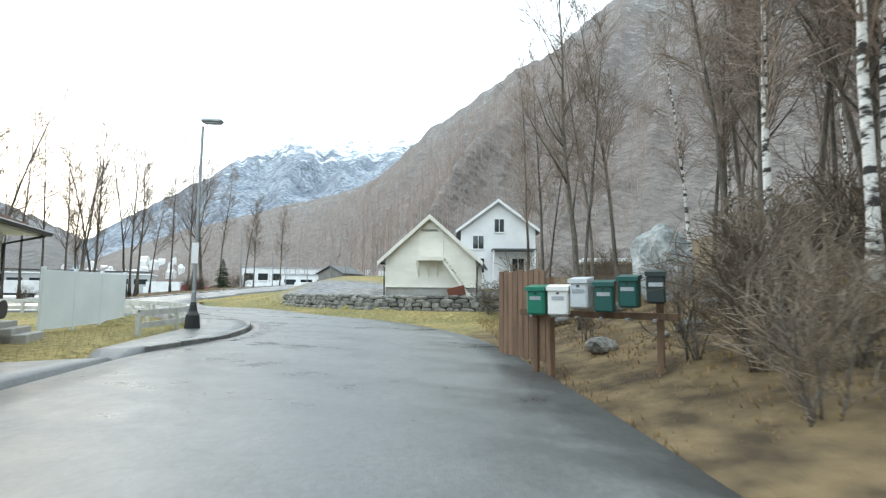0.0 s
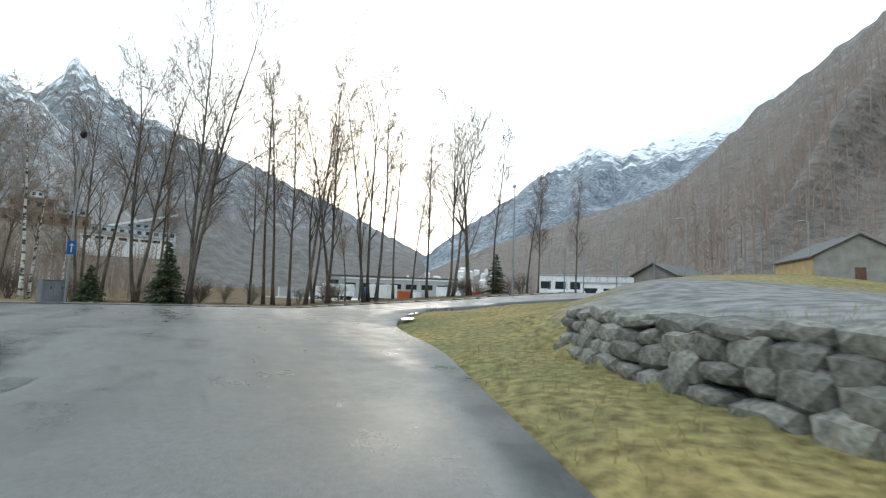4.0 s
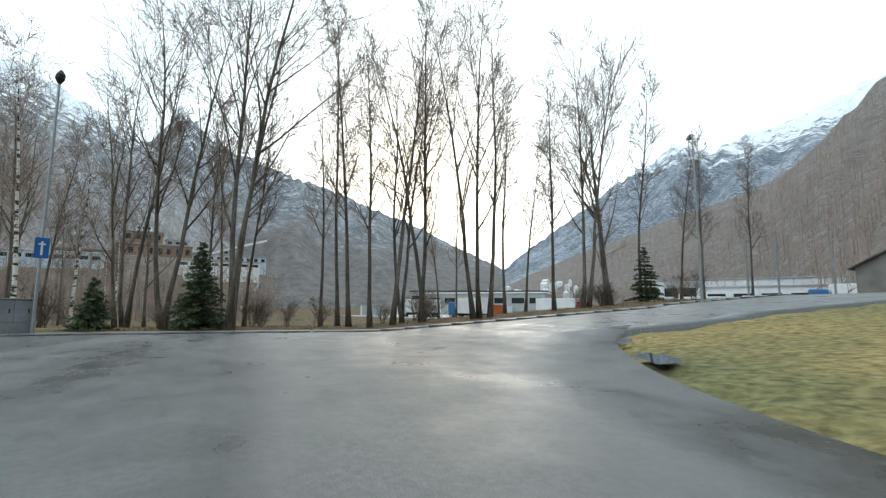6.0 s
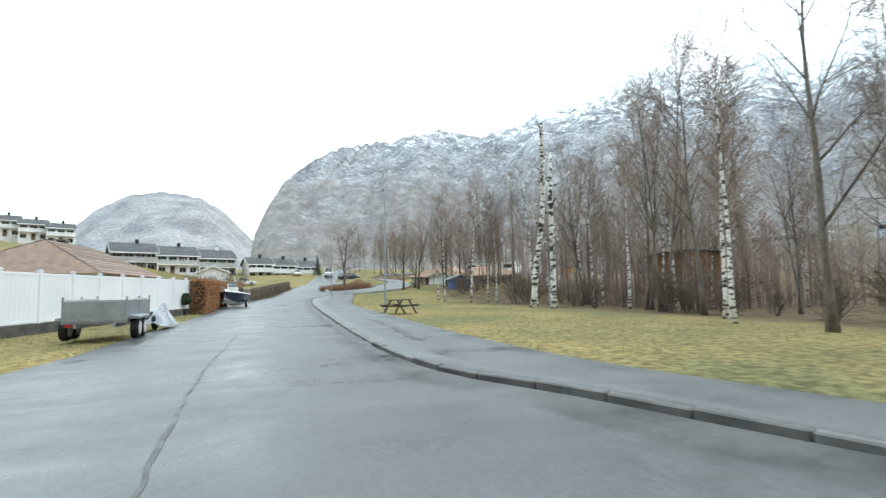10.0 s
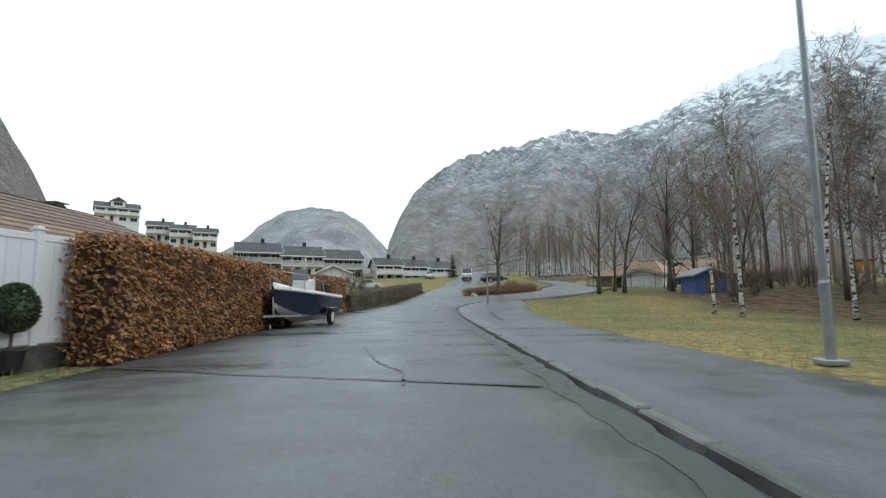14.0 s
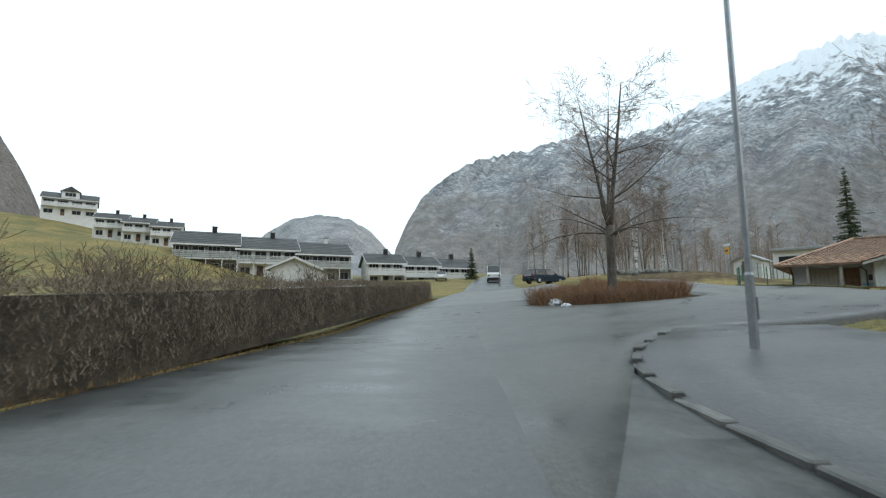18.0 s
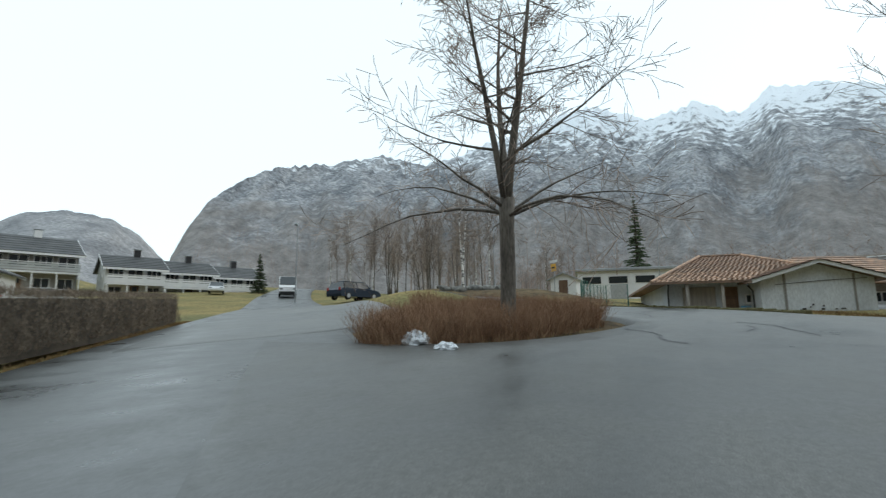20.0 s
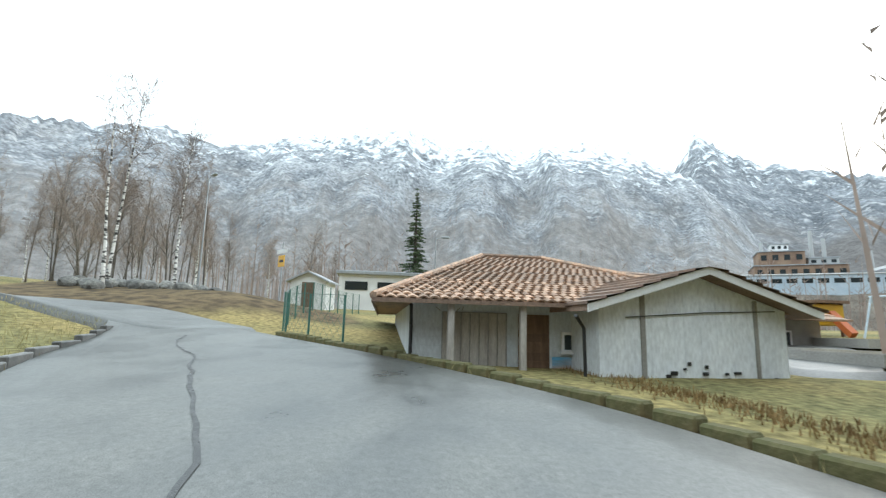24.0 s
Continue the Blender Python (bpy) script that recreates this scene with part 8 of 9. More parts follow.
# island of twiggy red-brown shrubs, with old snow beside it
def shrub_bed(outline, height, seed, label, count, matl):
    cx, cy = sum(p[0] for p in outline) / len(outline), sum(p[1] for p in outline) / len(outline)
    ob = thing("shrub_bed", label, "shrubs", on(cx, cy))
    g = np.random.default_rng(seed)
    xs, ys = [p[0] for p in outline], [p[1] for p in outline]

    def inside(px, py):
        c, n = False, len(outline)
        for i in range(n):
            (ax, ay), (bx, by) = outline[i], outline[i - 1]
            if (ay > py) != (by > py) and px < (bx - ax) * (py - ay) / (by - ay) + ax:
                c = not c
        return c
    clumps = {}
    z0 = z_at(cx, cy)
    made = 0
    while made < count:
        px, py = g.uniform(min(xs), max(xs)), g.uniform(min(ys), max(ys))
        if not inside(px, py):
            continue
        made += 1
        v, f = clumps.setdefault((int(px * 0.6 + 500 + 0.5 * math.sin(py * 2)), int(py * 0.6 + 500)), ([], []))
        b = Vector((px - cx, py - cy, z_at(px, py) - z0 - 0.05))
        hh = height * (0.8 + 0.35 * float(vnoise(px * 0.8, py * 0.8))) * g.uniform(0.7, 1.1)
        d = Vector((g.normal(0, 0.42), g.normal(0, 0.42), 1)).normalized()
        mid, tip = b + d * hh * 0.5, b + d * hh + Vector((g.normal(0, 0.06), g.normal(0, 0.06), 0))
        q = Vector((g.normal(), g.normal(), 0)).normalized() * 0.006
        o = len(v)
        v += [b - q, b + q, mid + q * 0.7, mid - q * 0.7, tip]
        f += [(o, o + 1, o + 2, o + 3), (o + 3, o + 2, o + 4)]
        for k in range(4):
            s = b.lerp(tip, g.uniform(0.35, 0.9))
            e = s + Vector((g.normal(0, 0.12), g.normal(0, 0.12), g.uniform(0.05, 0.25))) * (0.9 if height > 0.5 else 0.5)
            o = len(v)
            v += [s - q * 0.6, s + q * 0.6, e]
            f.append((o, o + 1, o + 2))
    for key in sorted(clumps):
        part("shrub", clumps[key], matl, ob)
    return ob


ISLAND = UL((56.3, -8.6), (57.8, -8.2), (60.5, -10.5), (62, -13.5), (61.5, -17.2), (59, -17.4), (56.8, -15.6), (55.6, -12))
shrub_bed(ISLAND, 0.95, 6, "low bed of leafless red-brown shrubs round a tree", 12000, HEDGE_RED)
shrub_bed(UL((62, -11), (66, -14.5), (74, -16.5), (74, -18), (64, -17.5)), 0.7, 8, "straw-coloured shrubs on the bank above the lane", 3000, HEDGE_RED)


def snow_heap(x, y, sx, sy, sz, seed):
    bm = bmesh.new()
    bmesh.ops.create_icosphere(bm, subdivisions=4, radius=1.0)
    noise.seed_set(seed)
    for v in bm.verts:
        k = 1 + 0.35 * noise.fractal(v.co * 2.2, 1.0, 2.0, 4)
        v.co = Vector((v.co.x * sx * k, v.co.y * sy * k, max(v.co.z, -0.1) * sz * k))
    ob = part("snow_heap", bm, SNOW, None, "", on(x, y, seed * 37, 0.03))
    tagged(ob, "small heap of dirty leftover snow on the asphalt", "snow", group="snow piles")


snow_heap(-72.7, -32.9, 0.40, 0.28, 0.26, 1)
snow_heap(-72.2, -31.8, 0.26, 0.17, 0.12, 2)
snow_heap(-73.1, -33.5, 0.20, 0.16, 0.13, 5)


# ---- round the play-school ----
def mesh_fence(line, height, label, post_mat, wire_mat, spacing=2.2, wires=True, post_h=None, cell=0.22):
    c = spline(line, 0.25)
    d = np.concatenate([[0], np.cumsum(np.hypot(*np.diff(c, axis=0).T))])
    ob = thing("fence", label, "fence")
    n = int(d[-1] / spacing)
    pts = []
    for i in range(n + 1):
        s = d[-1] * i / n
        x, y = np.interp(s, d, c[:, 0]), np.interp(s, d, c[:, 1])
        pts.append((x, y, z_at(x, y)))
        part("post", tube([(x, y, z_at(x, y) - 0.4), (x, y, z_at(x, y) + (post_h or height))], [0.03, 0.03], 6), post_mat, ob)
    if wires:
        for (x0, y0, z0), (x1, y1, z1) in zip(pts[:-1], pts[1:]):
            ln = math.hypot(x1 - x0, y1 - y0)
            geo = []
            k = int((ln + height) / cell)
            for sg in (0, 1):
                for i in range(k):
                    u0 = i * cell - height
                    a, b = max(u0, 0), min(u0 + height, ln)
                    if b <= a:
                        continue
                    za, zb = a - u0, b - u0
                    if sg:
                        za, zb = height - za, height - zb
                    pa = (x0 + (x1 - x0) * a / ln, y0 + (y1 - y0) * a / ln, z0 + (z1 - z0) * a / ln + za)
                    pb = (x0 + (x1 - x0) * b / ln, y0 + (y1 - y0) * b / ln, z0 + (z1 - z0) * b / ln + zb)
                    geo.append(tube([pa, pb], [0.0035, 0.0035], 3, cap=False))
            geo.append(tube([(x0, y0, z0 + height), (x1, y1, z1 + height)], [0.008, 0.008], 4))
            tagged(part("wire_panel", joined(*geo), wire_mat, ob), kind="stuff")
    else:
        for wz in (0.3, 0.65, 1.0):
            part("wire", tube([(x, y, z + wz) for x, y, z in pts], [0.004] * len(pts), 4), wire_mat, ob)
    return ob


GREEN_WIRE = plain("green_coated_wire", (0.05, 0.16, 0.13), 0.5, 0.2)
mesh_fence([(-91.2, -33.4), (-93.2, -36.2), (-97.5, -38.2), (-103, -39.5), (-110, -40.5)], 1.25, "green wire-mesh fence round the play-school lawn", GREEN_WIRE, GREEN_WIRE, 1.5, cell=0.3)
# low mossy edging wall along the lane
edge = thing("edging_wall", "low mossy concrete edging along the lane", "wall")
MOSSY = mat("mossy_concrete", (0.10, 0.10, 0.04), (0.16, 0.12, 0.06), scale=1.5, rough=0.95, bump=0.8, bump_scale=14, dist=0.03)
el = spline(UL((55.2, -23.6), (58, -24.9), (63, -26.2)) + [(-91.0, -33.7), (-92.9, -36.2)], 0.5)
for (x0, y0), (x1, y1) in zip(el[:-1], el[1:]):
    a = math.degrees(math.atan2(y1 - y0, x1 - x0))
    part("block", boxes((-0.26, -0.11, -0.4, 0.26, 0.11, 0.11), bevel=0.03), MOSSY, edge, m=pose((x0 + x1) / 2, (y0 + y1) / 2, z_at((x0 + x1) / 2, (y0 + y1) / 2) + 0.02 * math.sin(x0 * 3), 0, 0, a))
sg = thing("road_sign", "yellow and white direction sign on a slim pole", "road sign", on(-103.9, -42.8, 60))
part("pole", tube([(0, 0, -0.3), (0, 0, 3.4)], [0.04, 0.04], 8), STEEL, sg)
for i, (x, y, h) in enumerate(((-25, 70, 4.6), (-23.4, 71, 4.7), (-20.5, 72, 4.4), (-17.2, 72.5, 5.6), (-15.2, 74, 4.4), (-11.2, 78, 5.2), (-10.3, 80, 4.8), (-9.0, 84, 5.4), (-8.0, 88, 5.0), (-7.2, 92, 5.2))):
    wp = thing("flag_pole", "bare slender pale pole beside the gravel lane", "pole", on(x, y), group="poles by the lane")
    part("shaft", tube([(0, 0, -0.3), (0, 0, h)], [0.07, 0.05], 7), STEEL, wp)
    part("cap", tube([(0, 0, h), (0, 0, h + 0.06)], [0.06, 0.03], 7), STEEL, wp)
YELLOW = plain("yellow_sign", (0.80, 0.42, 0.02), 0.4)
part("sign_plate", boxes((-0.35, -0.06, 2.0, 0.35, -0.04, 2.65), bevel=0.01), YELLOW, sg)
part("sign_plate", boxes((-0.55, -0.06, 2.75, 0.55, -0.04, 2.98), bevel=0.01), WHITE, sg)
part("sign_symbol", boxes((-0.2, -0.066, 2.25, 0.2, -0.061, 2.4)), BLACK, sg)

# ---- works, yards and playground beyond ----
ORANGE = plain("orange_container_paint", (0.50, 0.12, 0.03), 0.5)
REDC = plain("red_container_paint", (0.30, 0.04, 0.035), 0.5)
BLUEC = plain("blue_container_paint", (0.04, 0.16, 0.38), 0.45)
GREYC = plain("grey_container_paint", (0.45, 0.46, 0.46), 0.5)
LIGHT_BLUE = mat("pale_blue_cladding", (0.46, 0.56, 0.64), (0.56, 0.64, 0.70), scale=0.3, rough=0.5, bump=0.1)
YARD = mat("pale_wet_yard", (0.30, 0.31, 0.31), (0.42, 0.42, 0.41), scale=0.08, rough=0.3, rough2=0.6, bump=0.2, bump_scale=10)
BRICK_BROWN = mat("brown_industrial_wall", (0.22, 0.14, 0.10), (0.32, 0.22, 0.15), scale=0.12, rough=0.85, bump=0.2)
YELLOW_P = plain("yellow_machine_paint", (0.62, 0.36, 0.03), 0.4)


def container(x, y, rz, paint, label, L=6.0, W=2.5, H=2.6, dz=0.0):
    ob = thing("container", label, "container", on(x, y, rz, dz), group="containers in the works yard")
    v, f = [], []
    n = int(L / 0.3)
    part("body", boxes((-L / 2 + 0.05, -W / 2 + 0.05, 0.12, L / 2 - 0.05, W / 2 - 0.05, H - 0.05)), paint, ob)
    part("frame", boxes((-L / 2, -W / 2, 0, L / 2, -W / 2 + 0.12, 0.16), (-L / 2, W / 2 - 0.12, 0, L / 2, W / 2, 0.16), (-L / 2, -W / 2, H - 0.12, L / 2, -W / 2 + 0.12, H), (-L / 2, W / 2 - 0.12, H - 0.12, L / 2, W / 2, H)), paint, ob)
    for i in range(n):
        for sg in (-1, 1):
            part("rib", boxes((-L / 2 + 0.15 + i * 0.3, sg * (W / 2 - 0.035) - 0.02, 0.16, -L / 2 + 0.3 + i * 0.3, sg * (W / 2 - 0.035) + 0.02, H - 0.12)), paint, ob)
    return ob


def lorry(x, y, rz, paint, label, dz=0.0):
    ob = thing("lorry", label, "lorry", on(x, y, rz, dz))
    part("box_body", boxes((-4.5, -1.25, 1.0, 2.2, 1.25, 3.6), bevel=0.05), WHITE, ob)
    part("cab", boxes((2.4, -1.2, 0.6, 4.4, 1.2, 3.0), bevel=0.15), paint, ob)
    part("windscreen", boxes((4.36, -1.0, 1.7, 4.42, 1.0, 2.6)), GLASS, ob)
    part("chassis", boxes((-4.4, -0.5, 0.6, 4.2, 0.5, 1.0)), BLACK, ob)
    for wx in (-3.4, -2.2, 3.3):
        for sg in (-1, 1):
            wheel(ob, wx, sg * 1.05, 0.5, 0.5, 0.32)


ribbon("pavement", [(-112, 96), (-60, 92), (-8, 100)], [(-120, 170), (-60, 175), (5, 165)], YARD, 0.12, "pale wet works yard beyond the trees", "pavement", 6, step=4)
fy = random.Random(31)
KC = ((WHITE, "white steel container in the works yard"), (REDC, "red steel container in the works yard"), (GREYC, "grey steel container in the works yard"), (BLUEC, "blue steel container in the works yard"), (ORANGE, "orange steel container in the works yard"))
for i in range(24):
    mm, lab = KC[(i * 7) % 5] if i % 3 else KC[0]
    x, y = -110 + i * 4.6 + fy.uniform(-2, 2), fy.uniform(98, 150)
    container(x, y, fy.choice((0, 15, 90, 100)), mm, lab)
for i, (x, y, rz, pm) in enumerate(((-72, 94, 170, BLUEC), (-58, 102, 10, REDC), (-88, 97, 200, WHITE), (-40, 108, 160, WHITE), (-30, 112, 10, WHITE), (-22, 108, 190, BLUEC))):
    lorry(x, y, rz, pm, "box lorry with a coloured cab parked in the yard")


def works_hall(x, y, rz, L, D, H, wallmat, roofmat, label, z=None, bays=8, name="works_hall"):
    ob = thing(name, label, "industrial building", pose(x, y, z_at(x, y) if z is None else z, 0, 0, rz))
    part("wall", boxes((0, 0, -4, L, D, H)), wallmat, ob)
    part("roof", boxes((-0.4, -0.4, H, L + 0.4, D + 0.4, H + 0.35), bevel=0.05), roofmat, ob)
    st = L / bays
    for i in range(bays):
        p = part("window_band", boxes((st * i + st * 0.15, -0.06, H * 0.55, st * (i + 1) - st * 0.15, -0.01, H * 0.8)), GLASS, ob)
        part("pilaster", boxes((st * i - 0.12, -0.1, -0.2, st * i + 0.12, -0.005, H)), wallmat, ob)
    part("gate", boxes((st * 1.2, -0.08, -0.2, st * 1.8, -0.012, H * 0.5)), GREYC, ob)
    return ob


works_hall(-75, 178, 8, 70, 20, 10, WHITE, ROOF_GREY, "long low white works hall", bays=14)
works_hall(5, 188, 12, 46, 18, 9, GREYC, ROOF_GREY, "grey works hall beside the hill", bays=9)
works_hall(-50, 148, 6, 40, 14, 6.5, WHITE, ROOF_GREY, "white works hall with a row of gates", bays=8)
works_hall(-118, 128, 24, 34, 12, 6, GREYC, WHITE, "pale works hall beside the yard", bays=7)
works_hall(-4, 150, 10, 30, 12, 6, WHITE, ROOF_GREY, "white shed hall at the far side of the yard", bays=6)
works_hall(-150, 150, 35, 50, 18, 8, GREYC, ROOF_DARK, "grey works hall with a dark roof", bays=10)
works_hall(-247.6, 25.2, 75.4, 46, 10, 5.5, LIGHT_BLUE, WHITE, "long pale blue clad hall on the works terrace", z=15.4, bays=12)
works_hall(-262, -32, 75.4, 44, 10, 4.2, GREYC, WHITE, "long low grey hall on the works terrace", z=15.2, bays=11)
works_hall(-222, 92, 70, 30, 10, 4.2, WHITE, ROOF_GREY, "white shed on the works terrace", z=15.2, bays=8)


def factory():
    ob = thing("factory", "terraced brown and white smelting works with chimneys", "factory", pose(-427, 150, 36, 0, 0, 75) @ Matrix.Diagonal((1.15, 1.15, 0.95, 1)))
    tiers = ((-34, 0, 0, 10, 30, 13, BRICK_BROWN), (-31, 6, 13, -8, 28, 24, BRICK_BROWN), (-6, 9, 13, 8, 24, 19, GREYC), (10, 4, 0, 60, 24, 8, LIGHT_BLUE), (-66, 4, 0, -34, 22, 7, BRICK_BROWN), (-24, 10, 24, -15, 20, 30, WHITE), (30, 8, 8, 44, 20, 13, GREYC))
    for x0, y0, z0, x1, y1, z1, mm in tiers:
        w = part("wall", boxes((x0, y0, z0 - (8 if z0 == 0 else 0), x1, y1, z1)), mm, ob)
        part("roof", boxes((x0 - 0.6, y0 - 0.6, z1, x1 + 0.6, y1 + 0.6, z1 + 0.7)), ROOF_GREY, ob)
        k = max(3, int((x1 - x0) / 5))
        for i in range(k):
            bx = x0 + (x1 - x0) * (i + 0.25) / k
            part("window", boxes((bx, y0 - 0.2, z0 + (z1 - z0) * 0.45, bx + (x1 - x0) / k * 0.5, y0 - 0.02, z0 + (z1 - z0) * 0.8)), GLASS, ob)
    for cx, ch in ((-3, 40), (3, 34), (24, 24), (-28, 33)):
        part("chimney", tube([(cx, 16, 8), (cx, 16, ch)], [1.3, 1.0], 10), GREYC, ob)
    part("conveyor", joined(tube([(20, 8, 9), (58, -6, 22)], [1.1, 1.1], 4)), WHITE, ob)


factory()
hill = thing("works_terrace", "scrubby terraced slope beneath the works", "slope")
v, f = [], []
for i in range(61):
    for j in range(17):
        s, t = i / 60, j / 16
        a = radians(60 + 52 * s)
        r = 130 + 320 * t
        k = float(fbm(s * 22, t * 9, 4))
        z = -3 + 18.3 * float(ss(r, 150, 196 + 14 * k)) + 23 * float(ss(r, 250, 400)) + 1.2 * k * float(ss(r, 140, 170))
        v.append((-45 - math.sin(a) * r, 5 + math.cos(a) * r, z - 16 * float(ss(abs(s - 0.5), 0.42, 0.5))))
for i in range(60):
    for j in range(16):
        q = i * 17 + j
        f.append((q, q + 17, q + 18, q + 1))
SCRUB = mat("scrub_slope", (0.10, 0.088, 0.072), (0.19, 0.165, 0.135), scale=0.12, rough=0.95, bump=0.8, bump_scale=1.2, fine=(0.6, 1.4), dist=0.5, spec=0.1)
part("slope", mesh_from("slope", v, f, SCRUB, True), None, hill)


def far_houses():
    """The small town on the lower valley side, far off."""
    r = random.Random(3)
    V, F = [], []
    for i in range(70):
        a = r.uniform(10, 37)
        d = r.uniform(560, 1150)
        x, y = -45 - math.sin(radians(a)) * d, 5 + math.cos(radians(a)) * d
        z = 3 + (d - 400) * 0.10 * r.uniform(0.6, 1.1) * (1.0 if a < 30 else 0.6)
        w, h, rz = r.uniform(3.5, 5.5), r.uniform(2.5, 4.5), r.uniform(0, 3)
        c, s = math.cos(rz), math.sin(rz)
        pts = [(-w, -w * 0.6, -6), (w, -w * 0.6, -6), (w, w * 0.6, -6), (-w, w * 0.6, -6), (-w, -w * 0.6, h), (w, -w * 0.6, h), (w, w * 0.6, h), (-w, w * 0.6, h), (-w, 0, h + 2.5), (w, 0, h + 2.5)]
        o = len(V)
        V += [(x + px * c - py * s, y + px * s + py * c, z + pz) for px, py, pz in pts]
        F += [tuple(o + k for k in q) for q in ((0, 1, 5, 4), (1, 2, 6, 9, 5), (2, 3, 7, 6), (3, 0, 4, 8, 7), (4, 5, 9, 8), (6, 7, 8, 9))]
    tagged(part("far_houses", (V, F), WHITE, None), "small pale houses scattered over the far valley side", "houses", kind="stuff")


far_houses()


# playground
def digger(x, y, rz):
    ob = thing("play_digger", "yellow and brown wooden climbing frame in the playground", "climbing frame", on(x, y, rz))
    part("cabin", boxes((-1.2, -0.9, 0.5, 0.8, 0.9, 1.7), bevel=0.05), YELLOW_P, ob)
    part("roof", boxes((-1.4, -1.1, 1.75, 1.0, 1.1, 1.9)), BROWN_WOOD, ob)
    for px in (-1.1, 0.7):
        for py in (-0.8, 0.8):
            part("post", boxes((px - 0.08, py - 0.08, -0.2, px + 0.08, py + 0.08, 1.75)), BROWN_WOOD, ob)
    part("ladder", tube([(0.8, 0, 1.2), (2.0, 0, 0)], [0.25, 0.25], 4), ORANGE, ob)


digger(-111, -13, 20)
sl = thing("swing", "blue play swing with a steel frame", "swing", on(-108.5, -10.5, 30))
for px in (-1.2, 1.2):
    for py in (-0.9, 0.9):
        part("leg", tube([(px, py, -0.1), (px, 0, 2.2)], [0.05, 0.05], 6), LIGHT_BLUE, sl)
part("crossbar", tube([(-1.3, 0, 2.2), (1.3, 0, 2.2)], [0.05, 0.05], 6), LIGHT_BLUE, sl)
part("seat", boxes((-0.6, -0.25, 0.4, 0.6, 0.25, 0.75), bevel=0.05), BLUEC, sl)
for (x, y, L, rz) in ((-112, -20, 7, 25), (-104, -23.6, 4, 40)):
    sb = thing("sandpit", "sandpit edged with pale timber in the playground", "sandpit", on(*site(x, y), rz))
    for bx in ((-L / 2, -1.5, -0.1, L / 2, -1.35, 0.22), (-L / 2, 1.35, -0.1, L / 2, 1.5, 0.22), (-L / 2, -1.35, -0.1, -L / 2 + 0.15, 1.35, 0.22), (L / 2 - 0.15, -1.35, -0.1, L / 2, 1.35, 0.22)):
        part("edge_board", boxes(bx), CONCRETE, sb)
    part("sand", boxes((-L / 2 + 0.15, -1.35, -0.1, L / 2 - 0.15, 1.35, 0.1)), OCHRE_WOOD, sb)
works_hall(*site(-133, -52), 110, 12, 7, 3.2, WHITE, ROOF_GREY, "white flat-roofed pavilion with a deep porch", bays=4, name="pavilion")
hut("shed", *site(-122, -50), 100, 2.6, 2.6, 1.9, 0.6, WHITE, ROOF_GREY, "small white garden shed behind the green fence")


# ---- road marks: tar seams, cracks and patches on the asphalt ----
def seam(line, width, label, lift=0.036, wob=0.03, seed=1):
    c = spline(line, 0.35)
    g = random.Random(seed)
    V, F = [], []
    for i, (x, y) in enumerate(c):
        d = c[min(i + 1, len(c) - 1)] - c[max(i - 1, 0)]
        d = d / max(np.hypot(*d), 1e-6)
        k = g.uniform(-wob, wob)
        w = width * g.uniform(0.75, 1.15)
        for sg in (-1, 1):
            px, py = x - d[1] * (k + sg * w / 2), y + d[0] * (k + sg * w / 2)
            V.append((px, py, z_at(px, py) + lift))
    for i in range(len(c) - 1):
        F.append((2 * i, 2 * i + 1, 2 * i + 3, 2 * i + 2))
    ob = part("road_seam", (V, F), TAR, None)
    tagged(ob, label, "road mark", kind="structure")


seam([(-43.9, -0.6), (-44.7, 0.3), (-45.4, 1.2), (-46.4, 2.2), (-48.2, 4.0)], 0.13, "dark tar seam across the road", seed=2)
seam([(-46.9, 3.1), (-47.3, 2.2), (-47.5, 0.8), (-48.2, -1.4)], 0.05, "thin crack in the road", seed=12)
seam(U((-26, 0.6), (-18, 1.3), (-10, 1.5)), 0.05, "dark seam along the middle of the road", seed=3)
seam(U((-16, -1.68), (0, -1.62), (15, -1.85), (24, -2.05), (31, -2.3)), 0.34, "dark wet gutter beside the kerb", seed=4, wob=0.05, lift=0.019)
seam([(-90.0, -37.0), (-88.4, -35.9), (-87.2, -34.5), (-86.2, -33.7), (-84.5, -32.3), (-82.6, -30.7), (-80.6, -29.9)], 0.05, "dark crack along the lane", lift=0.038, seed=5)
seam([(-79.2, -27.6), (-78.5, -26.8), (-77.6, -26.5), (-76.4, -26.0)], 0.06, "dark crack in the lane", lift=0.038, seed=6)
seam([(-78.3, -27.3), (-77.6, -27.1), (-76.9, -27.2)], 0.05, "dark crack in the lane", lift=0.038, seed=7)
seam([(-77.4, -29.9), (-76.4, -29.4), (-76.0, -28.8), (-75.0, -28.6), (-74.4, -28.0)], 0.09, "crumbled dark crack in the lane", lift=0.038, seed=9, wob=0.08)
seam([(-29.0, 33.0), (-31.0, 35.2), (-33.8, 36.6), (-36.0, 36.0)], 0.3, "dark worn tar patch at the junction", lift=0.03, seed=10, wob=0.15)
seam(U((-14, -3.0), (-8, -3.3), (-5, -3.2)), 0.22, "dark worn tar patch on the footway", seed=14, lift=0.062, wob=0.12)
seam(U((20, -3.6), (25, -4.0), (29, -4.4)), 0.18, "dark worn tar patch on the footway", seed=15, lift=0.062, wob=0.12)
seam([(-6.0, 11.0), (-5.3, 13.5), (-6.3, 17), (-8.0, 19.9), (-11.2, 23.5), (-15, 26.2)], 0.35, "dark wet gutter beside the kerb", seed=8, lift=0.027, wob=0.03)


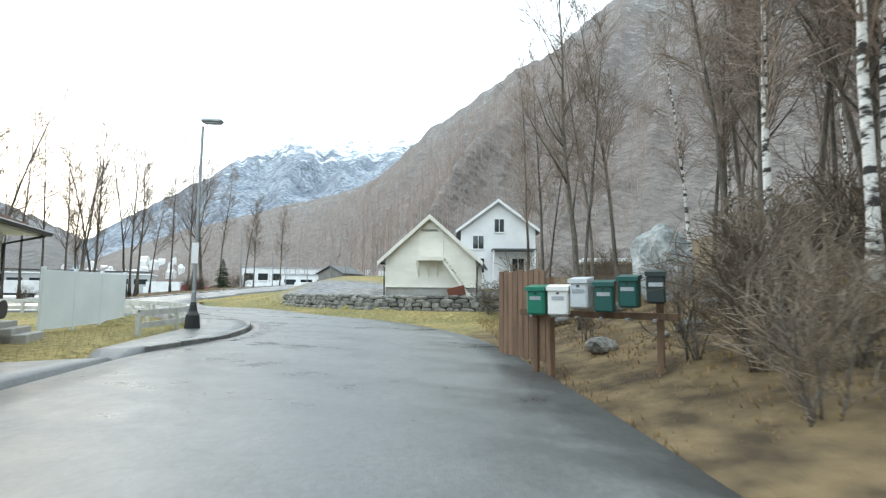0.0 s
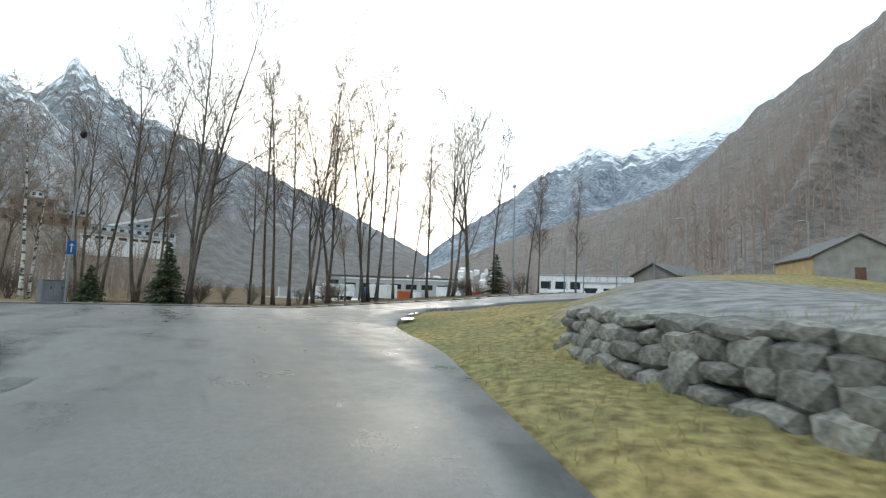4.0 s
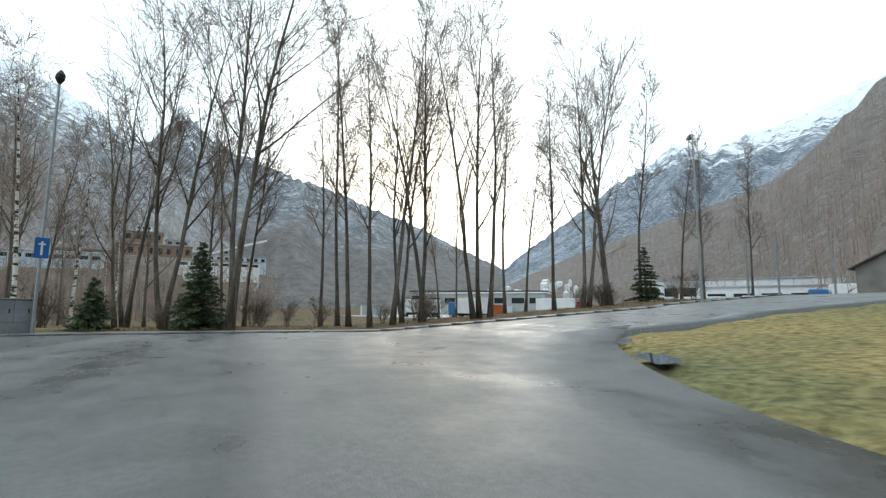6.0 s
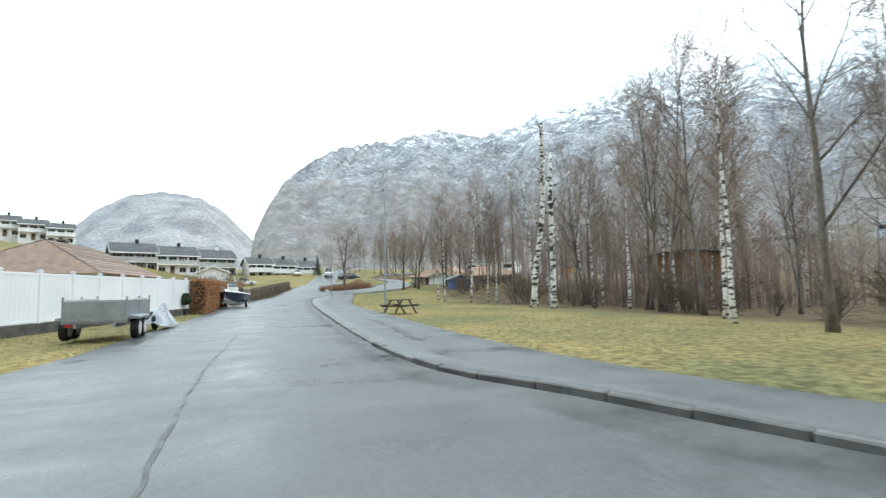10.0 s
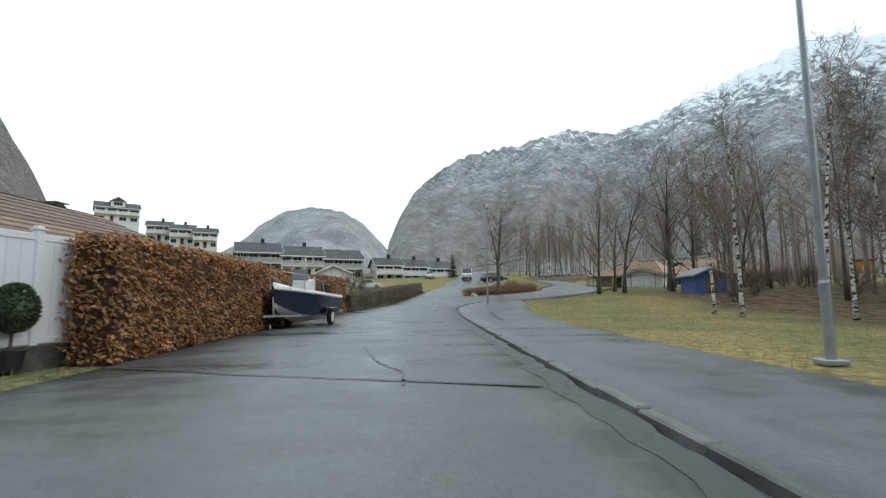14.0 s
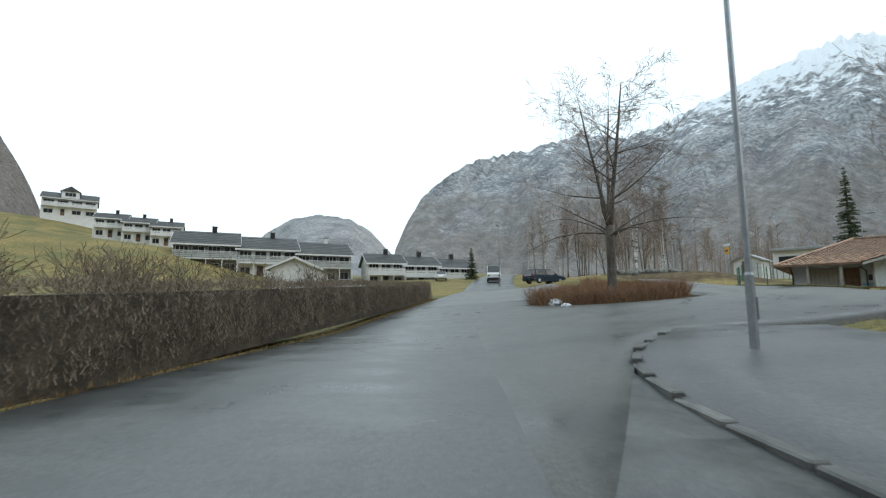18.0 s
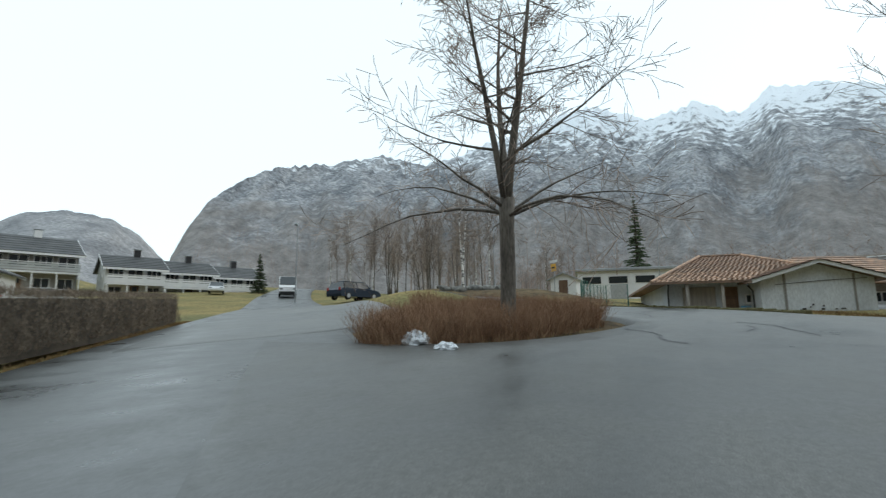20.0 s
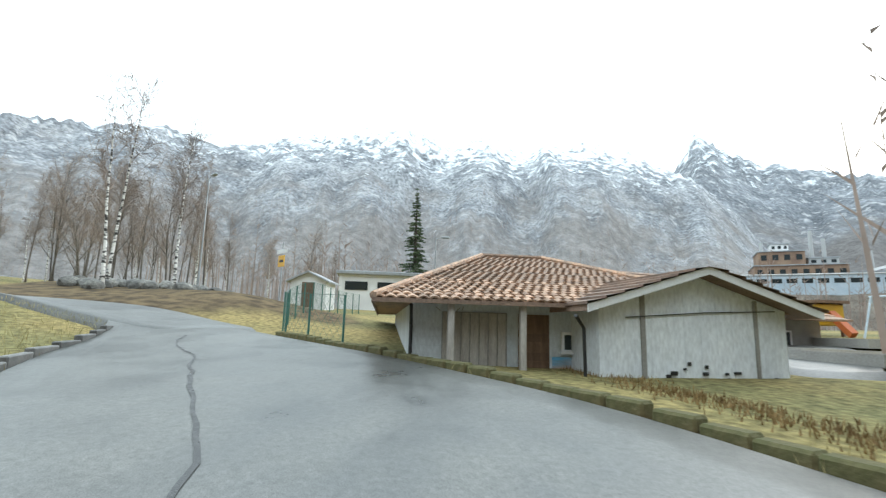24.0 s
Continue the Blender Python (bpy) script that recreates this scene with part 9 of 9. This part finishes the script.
WATER = glass_mat("puddle_water", (0.03, 0.034, 0.034))
WATER.node_tree.nodes["Principled BSDF"].inputs["Roughness"].default_value = 0.03


def puddle(x, y, rx, ry, rz, seed, lift):
    """A thin irregular sheet of water that follows the road."""
    n, c, sn = 40, math.cos(radians(rz)), math.sin(radians(rz))
    V = [(x, y, z_at(x, y) + lift)]
    for i in range(n):
        a = 2 * math.pi * i / n
        k = 1 + 0.75 * float(fbm(math.cos(a) * 1.3 + seed, math.sin(a) * 1.3 + seed * 2, 3))
        px, py = math.cos(a) * rx * k, math.sin(a) * ry * k
        qx, qy = x + px * c - py * sn, y + px * sn + py * c
        V.append((qx, qy, z_at(qx, qy) + lift))
    ob = part("puddle", (V, [(0, 1 + i, 1 + (i + 1) % n) for i in range(n)]), WATER, None)
    tagged(ob, "shallow rain puddle on the worn asphalt", "puddle", group="puddles on the road")


for x, y, rx, ry, rz, sd, lift in ((-20.0, 39.4, 0.7, 0.28, 125, 1, 0.032), (-21.4, 41.6, 0.5, 0.22, 110, 2, 0.032)):
    puddle(x, y, rx, ry, rz, sd, lift)

# ---- loose cover: grass blades and fallen leaves ----
def blades(name, label, areas, n, seed, h=(0.05, 0.14), material=None, width=0.006):
    g = np.random.default_rng(seed)
    V, F = [], []
    for (fx, k) in areas:
        m = 0
        tries = 0
        while m < int(n * k) and tries < n * 6:
            tries += 1
            x, y = fx(g)
            if any(inside_one(p, x, y) for p in OUTLINES):
                continue
            m += 1
            z = z_at(x, y) - 0.05
            hh = g.uniform(*h)
            a = g.uniform(0, 6.28)
            dx, dy = math.cos(a) * width, math.sin(a) * width
            bx, by = g.normal(0, 0.5) * hh, g.normal(0, 0.5) * hh
            o = len(V)
            V += [(x - dx, y - dy, z), (x + dx, y + dy, z), (x + bx, y + by, z + 0.05 + hh)]
            F.append((o, o + 1, o + 2))
    ob = part(name, (V, F), material or GRASS, None)
    return tagged(ob, label, "grass", kind="stuff")


BOXES = {}


def inside_one(poly, x, y):
    key = id(poly)
    if key not in BOXES:
        BOXES[key] = (*poly.min(0), *poly.max(0))
    x0, y0, x1, y1 = BOXES[key]
    if not (x0 < x < x1 and y0 < y < y1):
        return False
    c = False
    n = len(poly)
    ax, ay = poly[:, 0], poly[:, 1]
    bx, by = np.roll(ax, 1), np.roll(ay, 1)
    hit = ((ay > y) != (by > y))
    if not hit.any():
        return False
    xs = (bx[hit] - ax[hit]) * (y - ay[hit]) / (by[hit] - ay[hit]) + ax[hit]
    return bool((np.sum(x < xs)) % 2)


blades("grass", "tufts of yellowed winter grass on the verges", [
    (lambda g: (g.uniform(-13, 3), g.uniform(20, 34)), 0.2),
    (lambda g: (g.uniform(-12, -6.5), g.uniform(7, 18)), 0.08),
    (lambda g: xy(g.uniform(-18, 34), -g.uniform(4.6, 16)), 0.34),
    (lambda g: xy(g.uniform(-22, 8), g.uniform(4.2, 9)), 0.12),
    (lambda g: site(*xy(g.uniform(40, 56), -g.uniform(9, 26))), 0.14),
    (lambda g: site(*xy(g.uniform(60, 76), -g.uniform(17, 26))), 0.12)], 20000, 3)
blades("leaf_litter", "dead leaves and straw under the trees", [
    (lambda g: (g.uniform(1.5, 9), g.uniform(4, 24)), 0.6),
    (lambda g: xy(g.uniform(-60, -24), -g.uniform(6.2, 20)), 0.3),
    (lambda g: (lambda t: (-51.5 - 24 * t + g.normal(0, 0.2) - 0.25, -16.5 - 32.6 * t + g.normal(0, 0.3) + 0.25))(g.uniform(0, 1)), 0.3),
    (lambda g: (lambda t: (-78 - 12 * t + g.normal(0, 0.25), -22.1 - 5.6 * t + g.normal(0, 0.35) + 0.2))(g.uniform(0, 1)), 0.22)], 13000, 4, (0.015, 0.06), LITTER, 0.014)
